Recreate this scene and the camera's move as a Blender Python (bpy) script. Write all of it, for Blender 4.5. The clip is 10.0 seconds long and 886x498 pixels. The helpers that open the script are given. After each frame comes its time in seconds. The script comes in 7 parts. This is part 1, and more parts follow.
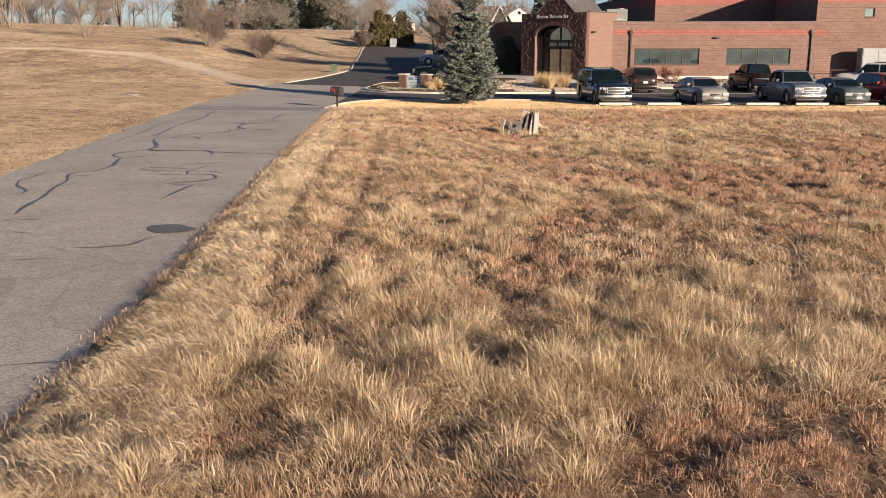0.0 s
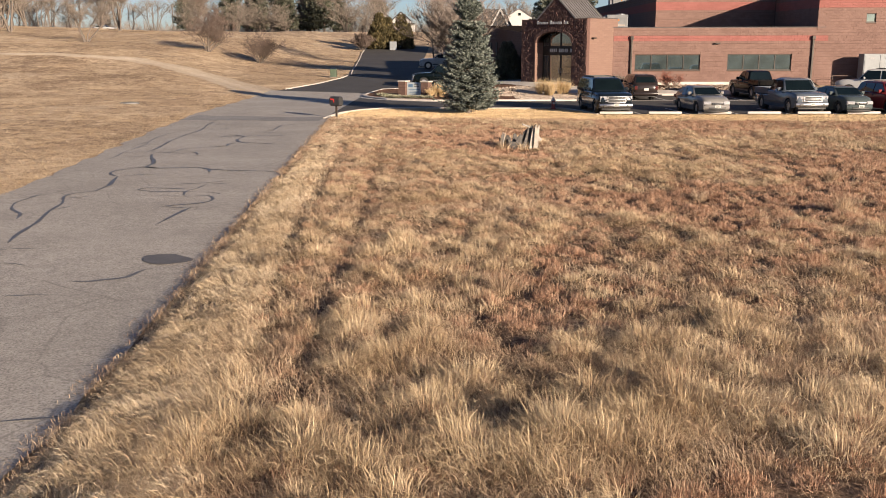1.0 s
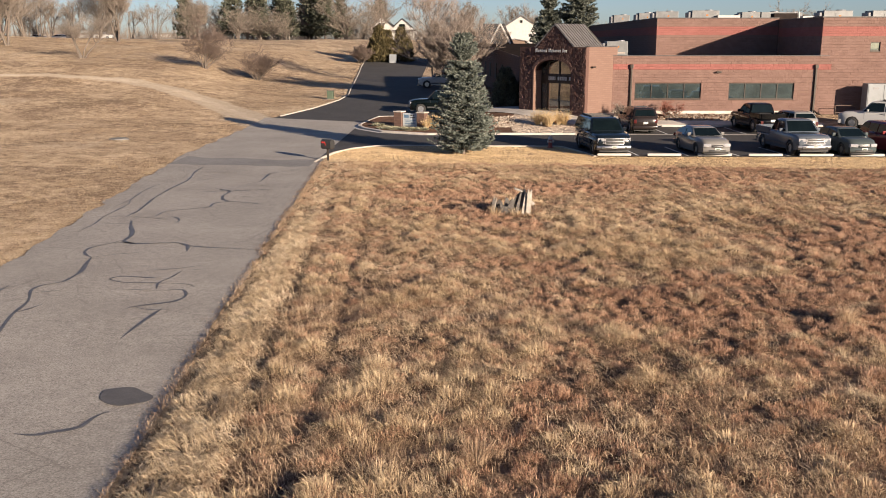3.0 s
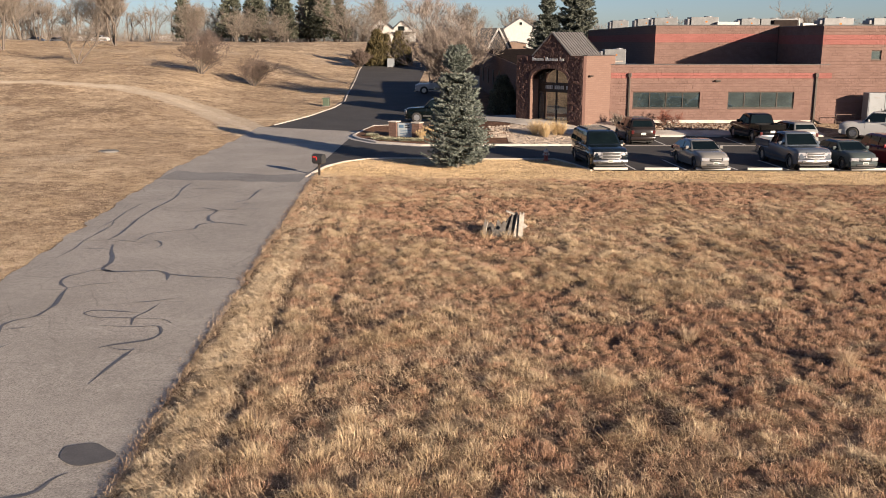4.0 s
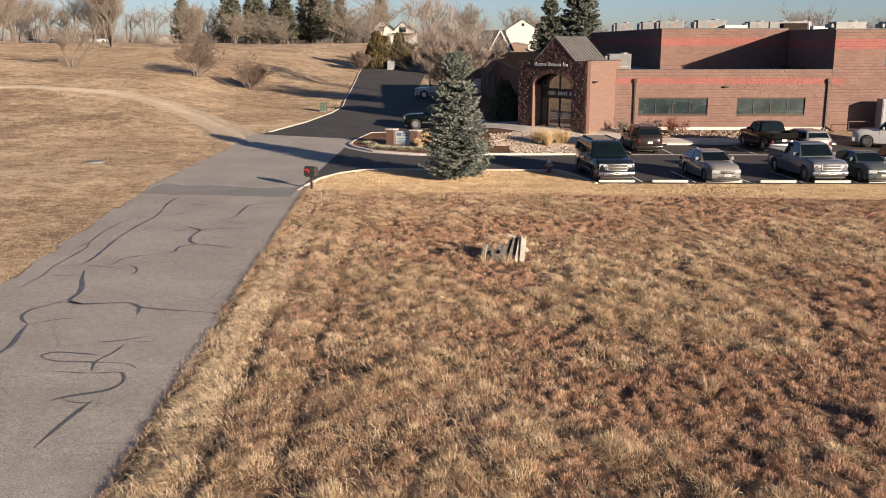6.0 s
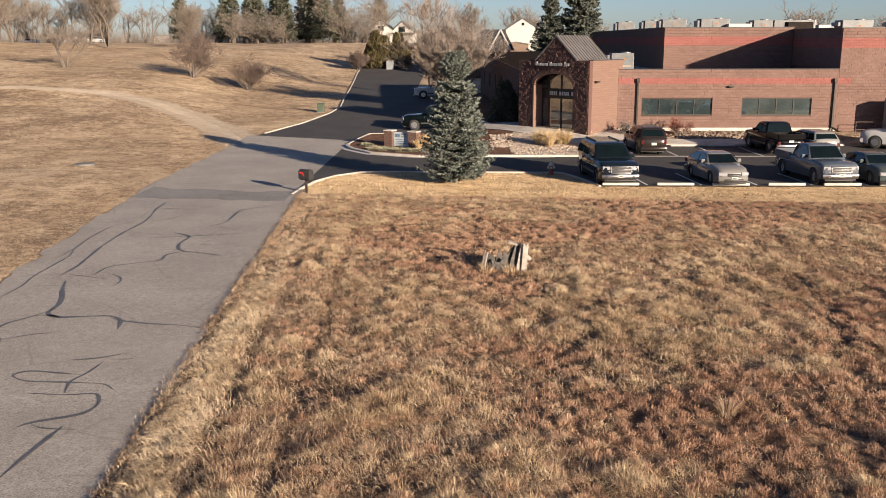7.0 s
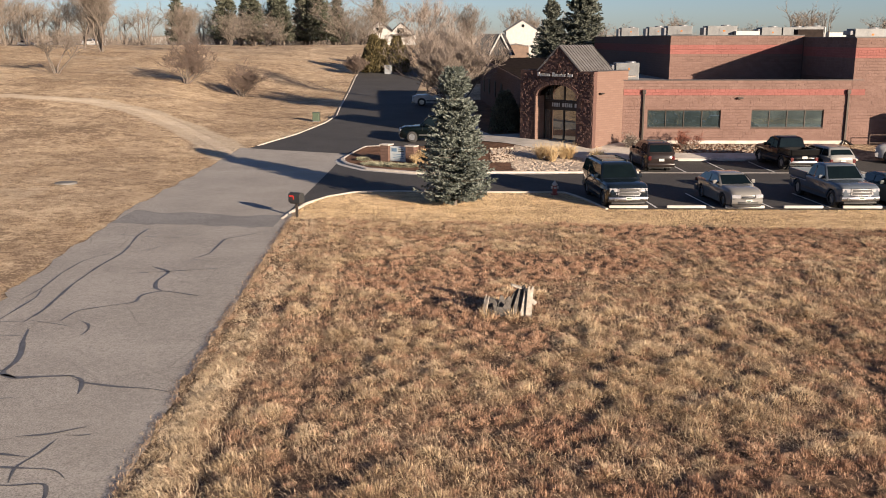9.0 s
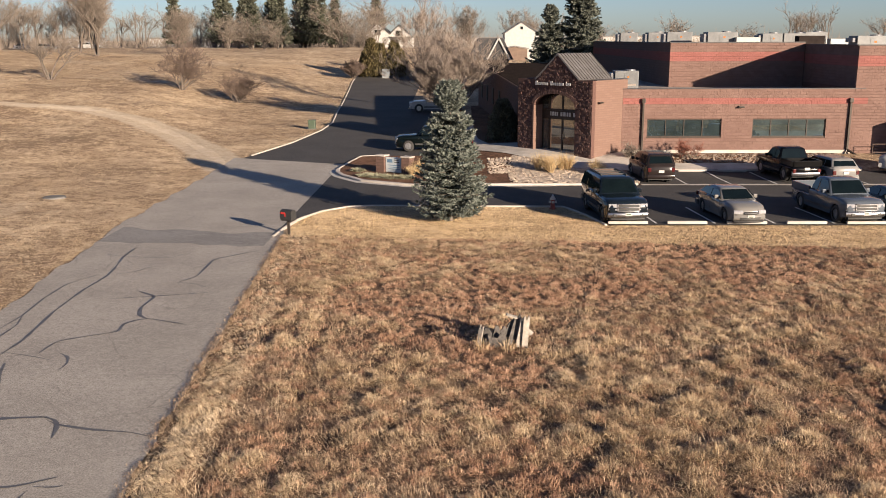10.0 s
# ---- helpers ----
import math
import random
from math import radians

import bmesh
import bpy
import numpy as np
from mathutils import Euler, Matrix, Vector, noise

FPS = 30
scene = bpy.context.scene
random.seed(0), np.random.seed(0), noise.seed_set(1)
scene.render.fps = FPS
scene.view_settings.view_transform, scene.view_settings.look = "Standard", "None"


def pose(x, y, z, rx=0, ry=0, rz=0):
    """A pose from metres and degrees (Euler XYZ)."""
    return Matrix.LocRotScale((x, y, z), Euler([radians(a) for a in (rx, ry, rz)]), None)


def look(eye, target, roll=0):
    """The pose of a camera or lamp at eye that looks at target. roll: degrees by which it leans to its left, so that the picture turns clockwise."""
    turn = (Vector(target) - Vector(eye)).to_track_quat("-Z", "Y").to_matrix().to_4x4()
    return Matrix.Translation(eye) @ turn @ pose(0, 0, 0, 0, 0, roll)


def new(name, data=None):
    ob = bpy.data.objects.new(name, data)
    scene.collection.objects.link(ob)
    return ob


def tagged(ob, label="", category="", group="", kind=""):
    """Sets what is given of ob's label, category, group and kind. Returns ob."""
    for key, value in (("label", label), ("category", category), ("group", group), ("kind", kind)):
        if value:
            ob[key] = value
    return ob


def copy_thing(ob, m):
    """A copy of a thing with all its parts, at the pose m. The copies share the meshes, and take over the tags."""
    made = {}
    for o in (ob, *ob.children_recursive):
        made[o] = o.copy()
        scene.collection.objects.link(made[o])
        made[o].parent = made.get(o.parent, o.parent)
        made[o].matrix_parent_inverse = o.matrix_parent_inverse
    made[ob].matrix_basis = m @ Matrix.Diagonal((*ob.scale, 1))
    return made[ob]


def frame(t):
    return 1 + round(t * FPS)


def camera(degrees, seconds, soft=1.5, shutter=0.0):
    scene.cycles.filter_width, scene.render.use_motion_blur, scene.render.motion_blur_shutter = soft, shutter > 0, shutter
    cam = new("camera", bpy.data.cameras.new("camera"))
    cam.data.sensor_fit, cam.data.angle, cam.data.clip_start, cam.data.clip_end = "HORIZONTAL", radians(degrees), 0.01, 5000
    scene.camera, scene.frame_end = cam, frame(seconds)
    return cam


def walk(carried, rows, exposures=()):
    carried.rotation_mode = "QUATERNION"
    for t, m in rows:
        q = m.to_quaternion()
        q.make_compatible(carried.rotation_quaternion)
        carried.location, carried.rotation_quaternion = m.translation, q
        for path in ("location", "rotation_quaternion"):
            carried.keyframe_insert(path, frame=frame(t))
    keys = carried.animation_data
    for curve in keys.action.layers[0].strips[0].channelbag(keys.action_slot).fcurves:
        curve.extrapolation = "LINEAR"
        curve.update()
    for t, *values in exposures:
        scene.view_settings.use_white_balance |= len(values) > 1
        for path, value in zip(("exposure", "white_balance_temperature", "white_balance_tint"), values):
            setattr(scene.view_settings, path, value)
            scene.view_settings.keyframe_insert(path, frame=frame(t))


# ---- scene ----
cam = camera(51.5, 10.0, soft=0.95)
PATH = [
    (0, (0.261, 0.683, 3.406), (0.233, 2.634, 2.968), -0.0),
    (0.5, (0.273, 0.773, 3.637), (0.244, 2.724, 3.197), -0.0),
    (1, (0.279, 1.058, 3.919), (0.25, 3.009, 3.48), -0.1),
    (1.5, (0.342, 1.432, 4.466), (0.31, 3.383, 4.027), -0.0),
    (2, (0.446, 1.763, 5.182), (0.412, 3.714, 4.742), -0.1),
    (2.5, (0.559, 2.163, 5.69), (0.525, 4.114, 5.249), -0.0),
    (4, (1.09, 3.639, 6.752), (1.054, 5.589, 6.31), -0.0),
    (4.5, (1.187, 4.148, 6.944), (1.149, 6.098, 6.502), -0.0),
    (5, (1.23, 4.704, 7.054), (1.192, 6.654, 6.612), -0.0),
    (5.5, (1.234, 5.307, 7.103), (1.194, 7.257, 6.661), -0.0),
    (7, (1.271, 7.276, 7.063), (1.23, 9.226, 6.62), -0.1),
    (7.5, (1.263, 7.977, 7.066), (1.222, 9.927, 6.623), -0.1),
    (8, (1.28, 8.629, 7.253), (1.239, 10.579, 6.81), -0.1),
    (8.5, (1.252, 9.277, 7.503), (1.212, 11.227, 7.059), -0.1),
    (9, (1.281, 9.826, 7.796), (1.241, 11.775, 7.351), -0.1),
    (9.5, (1.355, 10.41, 8.077), (1.315, 12.36, 7.633), -0.2),
    (10, (1.447, 10.93, 8.351), (1.408, 12.88, 7.906), -0.2),
]
walk(cam, [(t, look(eye, target, roll)) for t, eye, target, roll in PATH])

# ---- light: low winter sun behind the camera's right shoulder ----
SUN_ELEV = 12.5
SUN_X, SUN_Y = 0.655, -0.756
world = bpy.data.worlds.new("sky")
scene.world = world
world.use_nodes = True
wn = world.node_tree
sky = wn.nodes.new("ShaderNodeTexSky")
sky.sky_type = "NISHITA"
sky.sun_disc = False
sky.sun_elevation = radians(SUN_ELEV)
sky.sun_rotation = math.atan2(SUN_X, SUN_Y)
sky.altitude = 1600
sky.air_density, sky.dust_density, sky.ozone_density = 0.9, 1.8, 3.2
tint = wn.nodes.new("ShaderNodeMix")
tint.data_type, tint.blend_type = "RGBA", "MULTIPLY"
tint.inputs[0].default_value = 1.0
tint.inputs[7].default_value = (1.1, 0.985, 1.02, 1)
wn.links.new(sky.outputs[0], tint.inputs[6])
wn.links.new(tint.outputs[2], wn.nodes["Background"].inputs[0])
wn.nodes["Background"].inputs[1].default_value = 0.046
sun = new("sun", bpy.data.lights.new("sun", "SUN"))
sun.data.energy, sun.data.angle, sun.data.color = 5.0, radians(0.6), (1.0, 0.82, 0.63)
ce = math.cos(radians(SUN_ELEV))
sun.matrix_world = look((SUN_X * ce * 50, SUN_Y * ce * 50, math.sin(radians(SUN_ELEV)) * 50), (0, 0, 0))
scene.view_settings.exposure = 1.30

# ---- materials ----


class Mat:
    """A small node-graph writer for one Principled material."""

    def __init__(self, name, rough=0.8, metal=0.0, spec=0.5):
        self.m = bpy.data.materials.new(name)
        self.m.use_nodes = True
        self.t = self.m.node_tree
        self.p = self.t.nodes["Principled BSDF"]
        self.p.inputs["Roughness"].default_value = rough
        self.p.inputs["Metallic"].default_value = metal
        self.p.inputs["Specular IOR Level"].default_value = spec
        self.co = self.t.nodes.new("ShaderNodeTexCoord").outputs["Object"]

    def node(self, kind, **ins):
        n = self.t.nodes.new(kind)
        for k, v in ins.items():
            self.put(n.inputs[k], v)
        return n

    def put(self, sock, v):
        if isinstance(v, bpy.types.NodeSocket):
            self.t.links.new(v, sock)
        else:
            sock.default_value = (*v, 1) if isinstance(v, tuple) and len(v) == 3 and sock.type == "RGBA" else v

    def noise(self, scale, detail=4.0, vec=None, rough=0.55):
        return self.node("ShaderNodeTexNoise", Vector=vec or self.co, Scale=scale, Detail=detail, Roughness=rough).outputs["Fac"]

    def ramp(self, fac, *stops):
        n = self.node("ShaderNodeValToRGB", Fac=fac)
        e = n.color_ramp.elements
        while len(e) < len(stops):
            e.new(0.5)
        for el, (pos, col) in zip(e, stops):
            el.position, el.color = pos, (*col, 1)
        return n.outputs["Color"]

    def mix(self, fac, a, b, kind="MIX"):
        n = self.t.nodes.new("ShaderNodeMix")
        n.data_type, n.blend_type = "RGBA", kind
        self.put(n.inputs[0], fac)
        self.put(n.inputs[6], a)
        self.put(n.inputs[7], b)
        return n.outputs[2]

    def math(self, op, a, b=0.5):
        n = self.t.nodes.new("ShaderNodeMath")
        n.operation = op
        n.use_clamp = True
        self.put(n.inputs[0], a)
        self.put(n.inputs[1], b)
        return n.outputs[0]

    def island(self):
        return self.t.nodes.new("ShaderNodeNewGeometry").outputs["Random Per Island"]

    def bump(self, height, strength=0.3, dist=0.02):
        n = self.node("ShaderNodeBump", Height=height, Strength=strength, Distance=dist)
        self.t.links.new(n.outputs[0], self.p.inputs["Normal"])
        return self

    def color(self, c):
        self.put(self.p.inputs["Base Color"], c)
        return self


def plain(name, c1, c2=None, scale=3.0, rough=0.7, metal=0.0, bump=0.15, dist=0.01, spec=0.5):
    """A two-scale mottled surface between the colours c1 and c2."""
    k = Mat(name, rough, metal, spec)
    c2 = c2 or tuple(v * 0.75 for v in c1)
    big, fine = k.noise(scale), k.noise(scale * 9, 3.0)
    k.color(k.ramp(k.mix(0.4, big, fine), (0.4, c2), (0.6, c1)))
    if bump:
        k.bump(fine, bump, dist)
    return k.m


def paint(name, c, rough=0.28, coat=0.25, dust=0.03):
    """Car paint with a little road dust and a clear coat."""
    k = Mat(name, rough * 0.7, 0.0, 0.2)
    film = k.noise(2.5, 5)
    k.color(k.mix(k.math("MULTIPLY", film, dust), c, (0.2, 0.17, 0.14)))
    k.p.inputs["Coat Weight"].default_value = coat
    k.p.inputs["Coat Roughness"].default_value = 0.06
    return k.m


def block_wall(name, c1, c2, mortar, w=0.4, h=0.2, bump=0.5):
    """Split-face block in running bond, at real size."""
    k = Mat(name, 0.9, 0, 0.2)
    sep = k.node("ShaderNodeSeparateXYZ", Vector=k.co)
    add = k.node("ShaderNodeMath")
    k.put(add.inputs[0], sep.outputs[0])
    k.put(add.inputs[1], sep.outputs[1])
    vec = k.node("ShaderNodeCombineXYZ", X=add.outputs[0], Y=sep.outputs[2]).outputs[0]
    b = k.node("ShaderNodeTexBrick", Vector=vec, Color1=c1, Color2=c2, Mortar=mortar, Scale=1.0)
    b.inputs["Mortar Size"].default_value = 0.02
    b.inputs["Brick Width"].default_value = w
    b.inputs["Row Height"].default_value = h
    rough = k.noise(14, 5)
    stain = k.noise(0.6, 4)
    col = k.mix(k.math("MULTIPLY", rough, 0.5), b.outputs["Color"], tuple(v * 0.55 for v in c2))
    k.color(k.mix(k.ramp(stain, (0.35, (0, 0, 0)), (0.75, (0.35, 0.35, 0.35))), col, tuple(v * 0.8 for v in c1)))
    k.bump(k.mix(0.6, b.outputs["Fac"], rough, "SUBTRACT"), bump, 0.05)
    return k.m


def straw(name, tones, patch=0.35, rough=0.75, thin=0.15, clump=1.5, even=0.5):
    """Dry blades: hue by blade, drifting from clump to clump and with place."""
    k = Mat(name, rough, 0, 0.25)
    wide, near = k.noise(patch, 3), k.noise(clump, 1.0)
    drift = k.ramp(k.mix(0.5, wide, near), (0.36, (0, 0, 0)), (0.64, (1, 1, 1)))
    c = k.ramp(k.mix(even, k.island(), drift), *tones)
    k.color(c)
    if thin:
        # light passes through dry blades
        tr = k.node("ShaderNodeBsdfTranslucent", Color=c)
        mx = k.node("ShaderNodeMixShader", Fac=thin)
        k.t.links.new(k.p.outputs[0], mx.inputs[1])
        k.t.links.new(tr.outputs[0], mx.inputs[2])
        k.t.links.new(mx.outputs[0], k.t.nodes["Material Output"].inputs["Surface"])
    return k.m


def soil(name, tones, scales=(0.12, 1.3, 9.0, 45.0), bump=0.6, dist=0.06, worn=False):
    """Mottled earth; where worn, it gives way to bare trodden dirt by the land's wear."""
    k = Mat(name, 0.95, 0, 0.1)
    a, b, c, d = (k.noise(s, 6, rough=0.65) for s in scales)
    m = k.mix(0.5, k.mix(0.5, a, b), k.mix(0.45, c, d))
    col = k.ramp(m, *((0.5 + (pos - 0.5) / (4.6 if worn else 3.4), tone) for pos, tone in tones))
    if worn:
        # wide patches where the grass has died back to brown
        patch = k.mix(0.5, k.noise(0.075, 5, rough=0.7), k.noise(0.3, 4, rough=0.7))
        col = k.mix(k.ramp(patch, (0.43, (0.42, 0.42, 0.42)), (0.52, (0, 0, 0))), col, k.mix(d, (0.18, 0.122, 0.082), (0.34, 0.24, 0.16)))
        wear = k.t.nodes.new("ShaderNodeAttribute")
        wear.attribute_name = "wear"
        n = k.node("ShaderNodeMath")
        n.operation = "MULTIPLY_ADD"
        k.put(n.inputs[0], k.mix(0.5, k.noise(0.9, 5, rough=0.7), k.noise(6, 3)))
        n.inputs[1].default_value = 1.1
        n.inputs[2].default_value = -0.55
        amount = k.ramp(k.math("ADD", wear.outputs["Fac"], n.outputs[0]), (0.35, (0, 0, 0)), (0.7, (1, 1, 1)))
        col = k.mix(amount, col, k.ramp(k.noise(2.5, 6, rough=0.7), (0.35, (0.42, 0.33, 0.24)), (0.65, (0.57, 0.47, 0.355))))
    k.color(col)
    k.bump(k.mix(0.5, c, d), bump, dist)
    return k.m


def asphalt(name, c, light, bump=0.35, worn=0.0):
    """Rolled asphalt: stone grain, wide stains and, where worn, hairline cracks."""
    k = Mat(name, 0.88, 0, 0.35)
    wide, fine, grit = k.noise(0.35, 6), k.noise(5, 5), k.noise(26, 5, rough=0.75)
    col = k.ramp(k.mix(0.45, wide, fine), (0.4, c), (0.6, light))
    pits = k.mix(k.ramp(grit, (0.38, (0.75, 0.75, 0.75)), (0.5, (0, 0, 0))), col, tuple(v * 0.5 for v in c))
    col = k.mix(k.ramp(grit, (0.55, (0, 0, 0)), (0.66, (0.6, 0.6, 0.6))), pits, tuple(min(1, v * 1.5) for v in light))
    if worn:
        bend = k.node("ShaderNodeMixRGB", Fac=0.12, Color1=k.co, Color2=k.node("ShaderNodeTexNoise", Vector=k.co, Scale=1.6, Detail=4.0).outputs["Color"])
        v = k.t.nodes.new("ShaderNodeTexVoronoi")
        v.feature = "DISTANCE_TO_EDGE"
        k.put(v.inputs["Vector"], bend.outputs[0])
        v.inputs["Scale"].default_value = 0.55
        hair = k.ramp(v.outputs["Distance"], (0.004, (worn, worn, worn)), (0.012, (0, 0, 0)))
        some = k.ramp(k.noise(0.25, 2), (0.48, (0, 0, 0)), (0.56, (1, 1, 1)))
        col = k.mix(k.mix(1.0, hair, some, "MULTIPLY"), col, tuple(v * 0.35 for v in c))
    k.color(col)
    k.bump(grit, bump, 0.01)
    return k.m


OLD_ROAD = asphalt("old_asphalt", (0.30, 0.270, 0.237), (0.40, 0.362, 0.32), 0.5, 0.3)
NEW_ROAD = asphalt("new_asphalt", (0.043, 0.0395, 0.039), (0.064, 0.059, 0.057))
ROAD_BAND = asphalt("patched_asphalt", (0.19, 0.175, 0.165), (0.27, 0.255, 0.24))
SEAL = plain("crack_sealant", (0.082, 0.077, 0.075), (0.125, 0.118, 0.112), 4, 0.5, 0, 0.1)
STAIN = plain("tar_patch", (0.125, 0.115, 0.11), (0.09, 0.083, 0.08), 3, 0.7)
CONCRETE = plain("concrete", (0.52, 0.47, 0.42), (0.37, 0.33, 0.29), 1.2, 0.9, 0, 0.3)
STOPMAT = plain("wheel_stop_concrete", (0.50, 0.47, 0.43), (0.38, 0.352, 0.32), 2.0, 0.85, 0, 0.2)
LINE = plain("road_paint", (0.72, 0.72, 0.70), (0.45, 0.45, 0.44), 5, 0.7, 0, 0.1)
GROUND = soil("dry_slope_ground", ((0.3, (0.21, 0.148, 0.10)), (0.45, (0.365, 0.265, 0.177)), (0.58, (0.48, 0.362, 0.244)), (0.75, (0.61, 0.472, 0.327))), (0.12, 0.9, 3.0, 12.0), 1.0, 0.16, worn=True)
# litter tone taken darker, so the shade between tufts is partly painted
FIELD = soil("shaded_field_litter", ((0.25, (0.06, 0.038, 0.027)), (0.47, (0.125, 0.081, 0.054)), (0.6, (0.21, 0.14, 0.092)), (0.8, (0.35, 0.248, 0.165))), (0.4, 2.2, 14.0, 60.0))
DIRT = soil("dirt_path", ((0.3, (0.44, 0.345, 0.25)), (0.55, (0.54, 0.44, 0.33)), (0.8, (0.62, 0.52, 0.40))), bump=0.2)
MULCH = soil("wood_mulch", ((0.3, (0.08, 0.045, 0.03)), (0.7, (0.2, 0.11, 0.07))), (0.5, 3, 14, 40))
BLOCK = block_wall("tan_red_block", (0.165, 0.103, 0.083), (0.134, 0.081, 0.065), (0.112, 0.069, 0.056))
BAND = block_wall("red_painted_block", (0.235, 0.082, 0.068), (0.21, 0.07, 0.058), (0.19, 0.07, 0.058))


def block_piece(name, c1, c2):
    """Split-face concrete block: hue by block, broken grain, faint weather streaks."""
    k = Mat(name, 0.92, 0, 0.2)
    grain, stain = k.noise(16, 6, rough=0.7), k.noise(0.5, 4)
    col = k.ramp(k.mix(0.8, k.island(), grain), (0.3, c2), (0.7, c1))
    col = k.mix(k.ramp(stain, (0.42, (0, 0, 0)), (0.7, (0.3, 0.3, 0.3))), col, tuple(v * 1.25 for v in c1))
    k.color(col)
    k.bump(grain, 0.7, 0.05)
    return k.m


BLOCKS = block_piece("tan_red_split_block", (0.19, 0.121, 0.103), (0.135, 0.083, 0.070))
BANDS = block_piece("red_painted_split_block", (0.255, 0.104, 0.092), (0.205, 0.08, 0.07))
SMOOTH = block_wall("smooth_pink_block", (0.205, 0.132, 0.107), (0.178, 0.111, 0.089), (0.163, 0.105, 0.085), 0.6, 0.15, 0.3)
STONE = [plain("rough_stone", c, tuple(v * 0.6 for v in c), 6, 0.92, 0, 0.8, 0.04) for c in
         ((0.108, 0.056, 0.047), (0.092, 0.046, 0.038), (0.122, 0.065, 0.055))]
MORTAR = plain("mortar", (0.11, 0.058, 0.047), (0.082, 0.044, 0.036), 8, 0.95)
ROOFING = plain("flat_roofing", (0.34, 0.30, 0.26), (0.2, 0.17, 0.15), 0.7, 0.95)
# near-black without sheen: shade painted on the wing roof; also the vent's own colour
DARK_MATT = plain("dark_matt_rooftop", (0.035, 0.027, 0.024), (0.022, 0.018, 0.017), 2, 1.0, spec=0.0)
COPING = plain("dark_coping", (0.06, 0.05, 0.05), (0.035, 0.03, 0.03), 3, 0.5)
SEAM = plain("standing_seam_metal", (0.22, 0.205, 0.20), (0.17, 0.158, 0.152), 1.5, 0.5, 0.5, 0.05)
DARK = plain("dark_bronze_metal", (0.045, 0.034, 0.027), (0.028, 0.021, 0.017), 5, 0.45, 0.3)
GALV = plain("galvanised_cabinet", (0.15, 0.153, 0.158), (0.105, 0.108, 0.112), 1.5, 0.5, 0.3, 0.05)
GALV_DARK = plain("grey_louvre", (0.20, 0.20, 0.21), (0.12, 0.12, 0.13), 4, 0.5, 0.3)
WHITE = plain("white_paint", (0.42, 0.412, 0.4), (0.35, 0.342, 0.33), 1.5, 0.5, 0, 0.05)
BLACK = plain("black_plastic", (0.02, 0.02, 0.022), (0.035, 0.034, 0.033), 6, 0.55)
RUBBER = plain("tyre_rubber", (0.022, 0.022, 0.023), (0.04, 0.038, 0.036), 8, 0.85)
ALLOY = plain("alloy_rim", (0.55, 0.55, 0.56), (0.38, 0.38, 0.39), 6, 0.3, 0.9, 0.02)
CHROME = plain("chrome", (0.38, 0.38, 0.39), (0.28, 0.28, 0.3), 6, 0.32, 1.0, 0.0)
LAMP_GLASS = plain("headlight_lens", (0.5, 0.5, 0.52), (0.32, 0.32, 0.35), 8, 0.12, 0.3, 0.0)
TAIL = plain("red_tail_lens", (0.085, 0.010, 0.010), (0.05, 0.007, 0.007), 8, 0.2, 0, 0.0)
AMBER = plain("amber_lens", (0.36, 0.15, 0.04), (0.3, 0.11, 0.03), 8, 0.2, 0, 0.0)
RED = plain("red_enamel", (0.55, 0.035, 0.03), (0.36, 0.03, 0.025), 6, 0.4)
HYDRANT = plain("faded_red_enamel", (0.26, 0.05, 0.042), (0.17, 0.035, 0.03), 6, 0.5)
IRON = plain("dull_cast_iron", (0.18, 0.17, 0.16), (0.11, 0.103, 0.097), 4, 0.8, 0.1, 0.3)
GREEN_BOX = plain("green_enamel", (0.06, 0.085, 0.055), (0.045, 0.065, 0.042), 3, 0.55)
BARK = plain("grey_brown_bark", (0.16, 0.13, 0.108), (0.09, 0.072, 0.06), 7, 0.95, 0, 0.6, 0.02)
TWIG = plain("pale_twig", (0.235, 0.195, 0.163), (0.125, 0.104, 0.087), 2, 0.95, 0, 0)
DUN_TWIG = plain("dun_twig", (0.29, 0.235, 0.20), (0.17, 0.138, 0.116), 2, 0.95, 0, 0)
CANE = plain("red_cane", (0.26, 0.10, 0.07), (0.16, 0.06, 0.042), 2, 0.9, 0, 0)
RED_TWIG = plain("reddish_twig", (0.165, 0.12, 0.099), (0.095, 0.068, 0.056), 2, 0.95, 0, 0)
BOARD = plain("weathered_board", (0.37, 0.335, 0.295), (0.21, 0.188, 0.163), 5, 0.9, 0, 0.5, 0.01)
GREYWOOD = plain("grey_rotten_wood", (0.125, 0.112, 0.103), (0.05, 0.045, 0.041), 6, 0.95, 0, 0.6, 0.02)
# river rock again in a lower tone, with the wall-foot shade painted in
SHADE_COBBLE = plain("shade_toned_cobble", (0.30, 0.235, 0.18), (0.15, 0.115, 0.09), 2.2, 0.85, 0, 0.3)
ROCK = plain("pale_river_rock", (0.50, 0.41, 0.325), (0.27, 0.21, 0.162), 2.2, 0.85, 0, 0.3)


def glass(name, tint, mirror, coat=1.0, spec=0.8):
    """Window pane: a reflective coating over a dark interior."""
    k = Mat(name, 0.03, 0.0, spec)
    k.color(k.ramp(k.noise(0.8, 2), (0.3, tint), (0.7, tuple(v * 0.6 for v in tint))))
    k.p.inputs["Metallic"].default_value = mirror
    k.p.inputs["Coat Weight"].default_value = coat
    k.p.inputs["Coat Roughness"].default_value = 0.02
    return k.m


PANE = glass("coated_window_glass", (0.20, 0.28, 0.30), 0.85)
DOOR_GLASS = glass("entrance_glass", (0.38, 0.37, 0.33), 0.8)
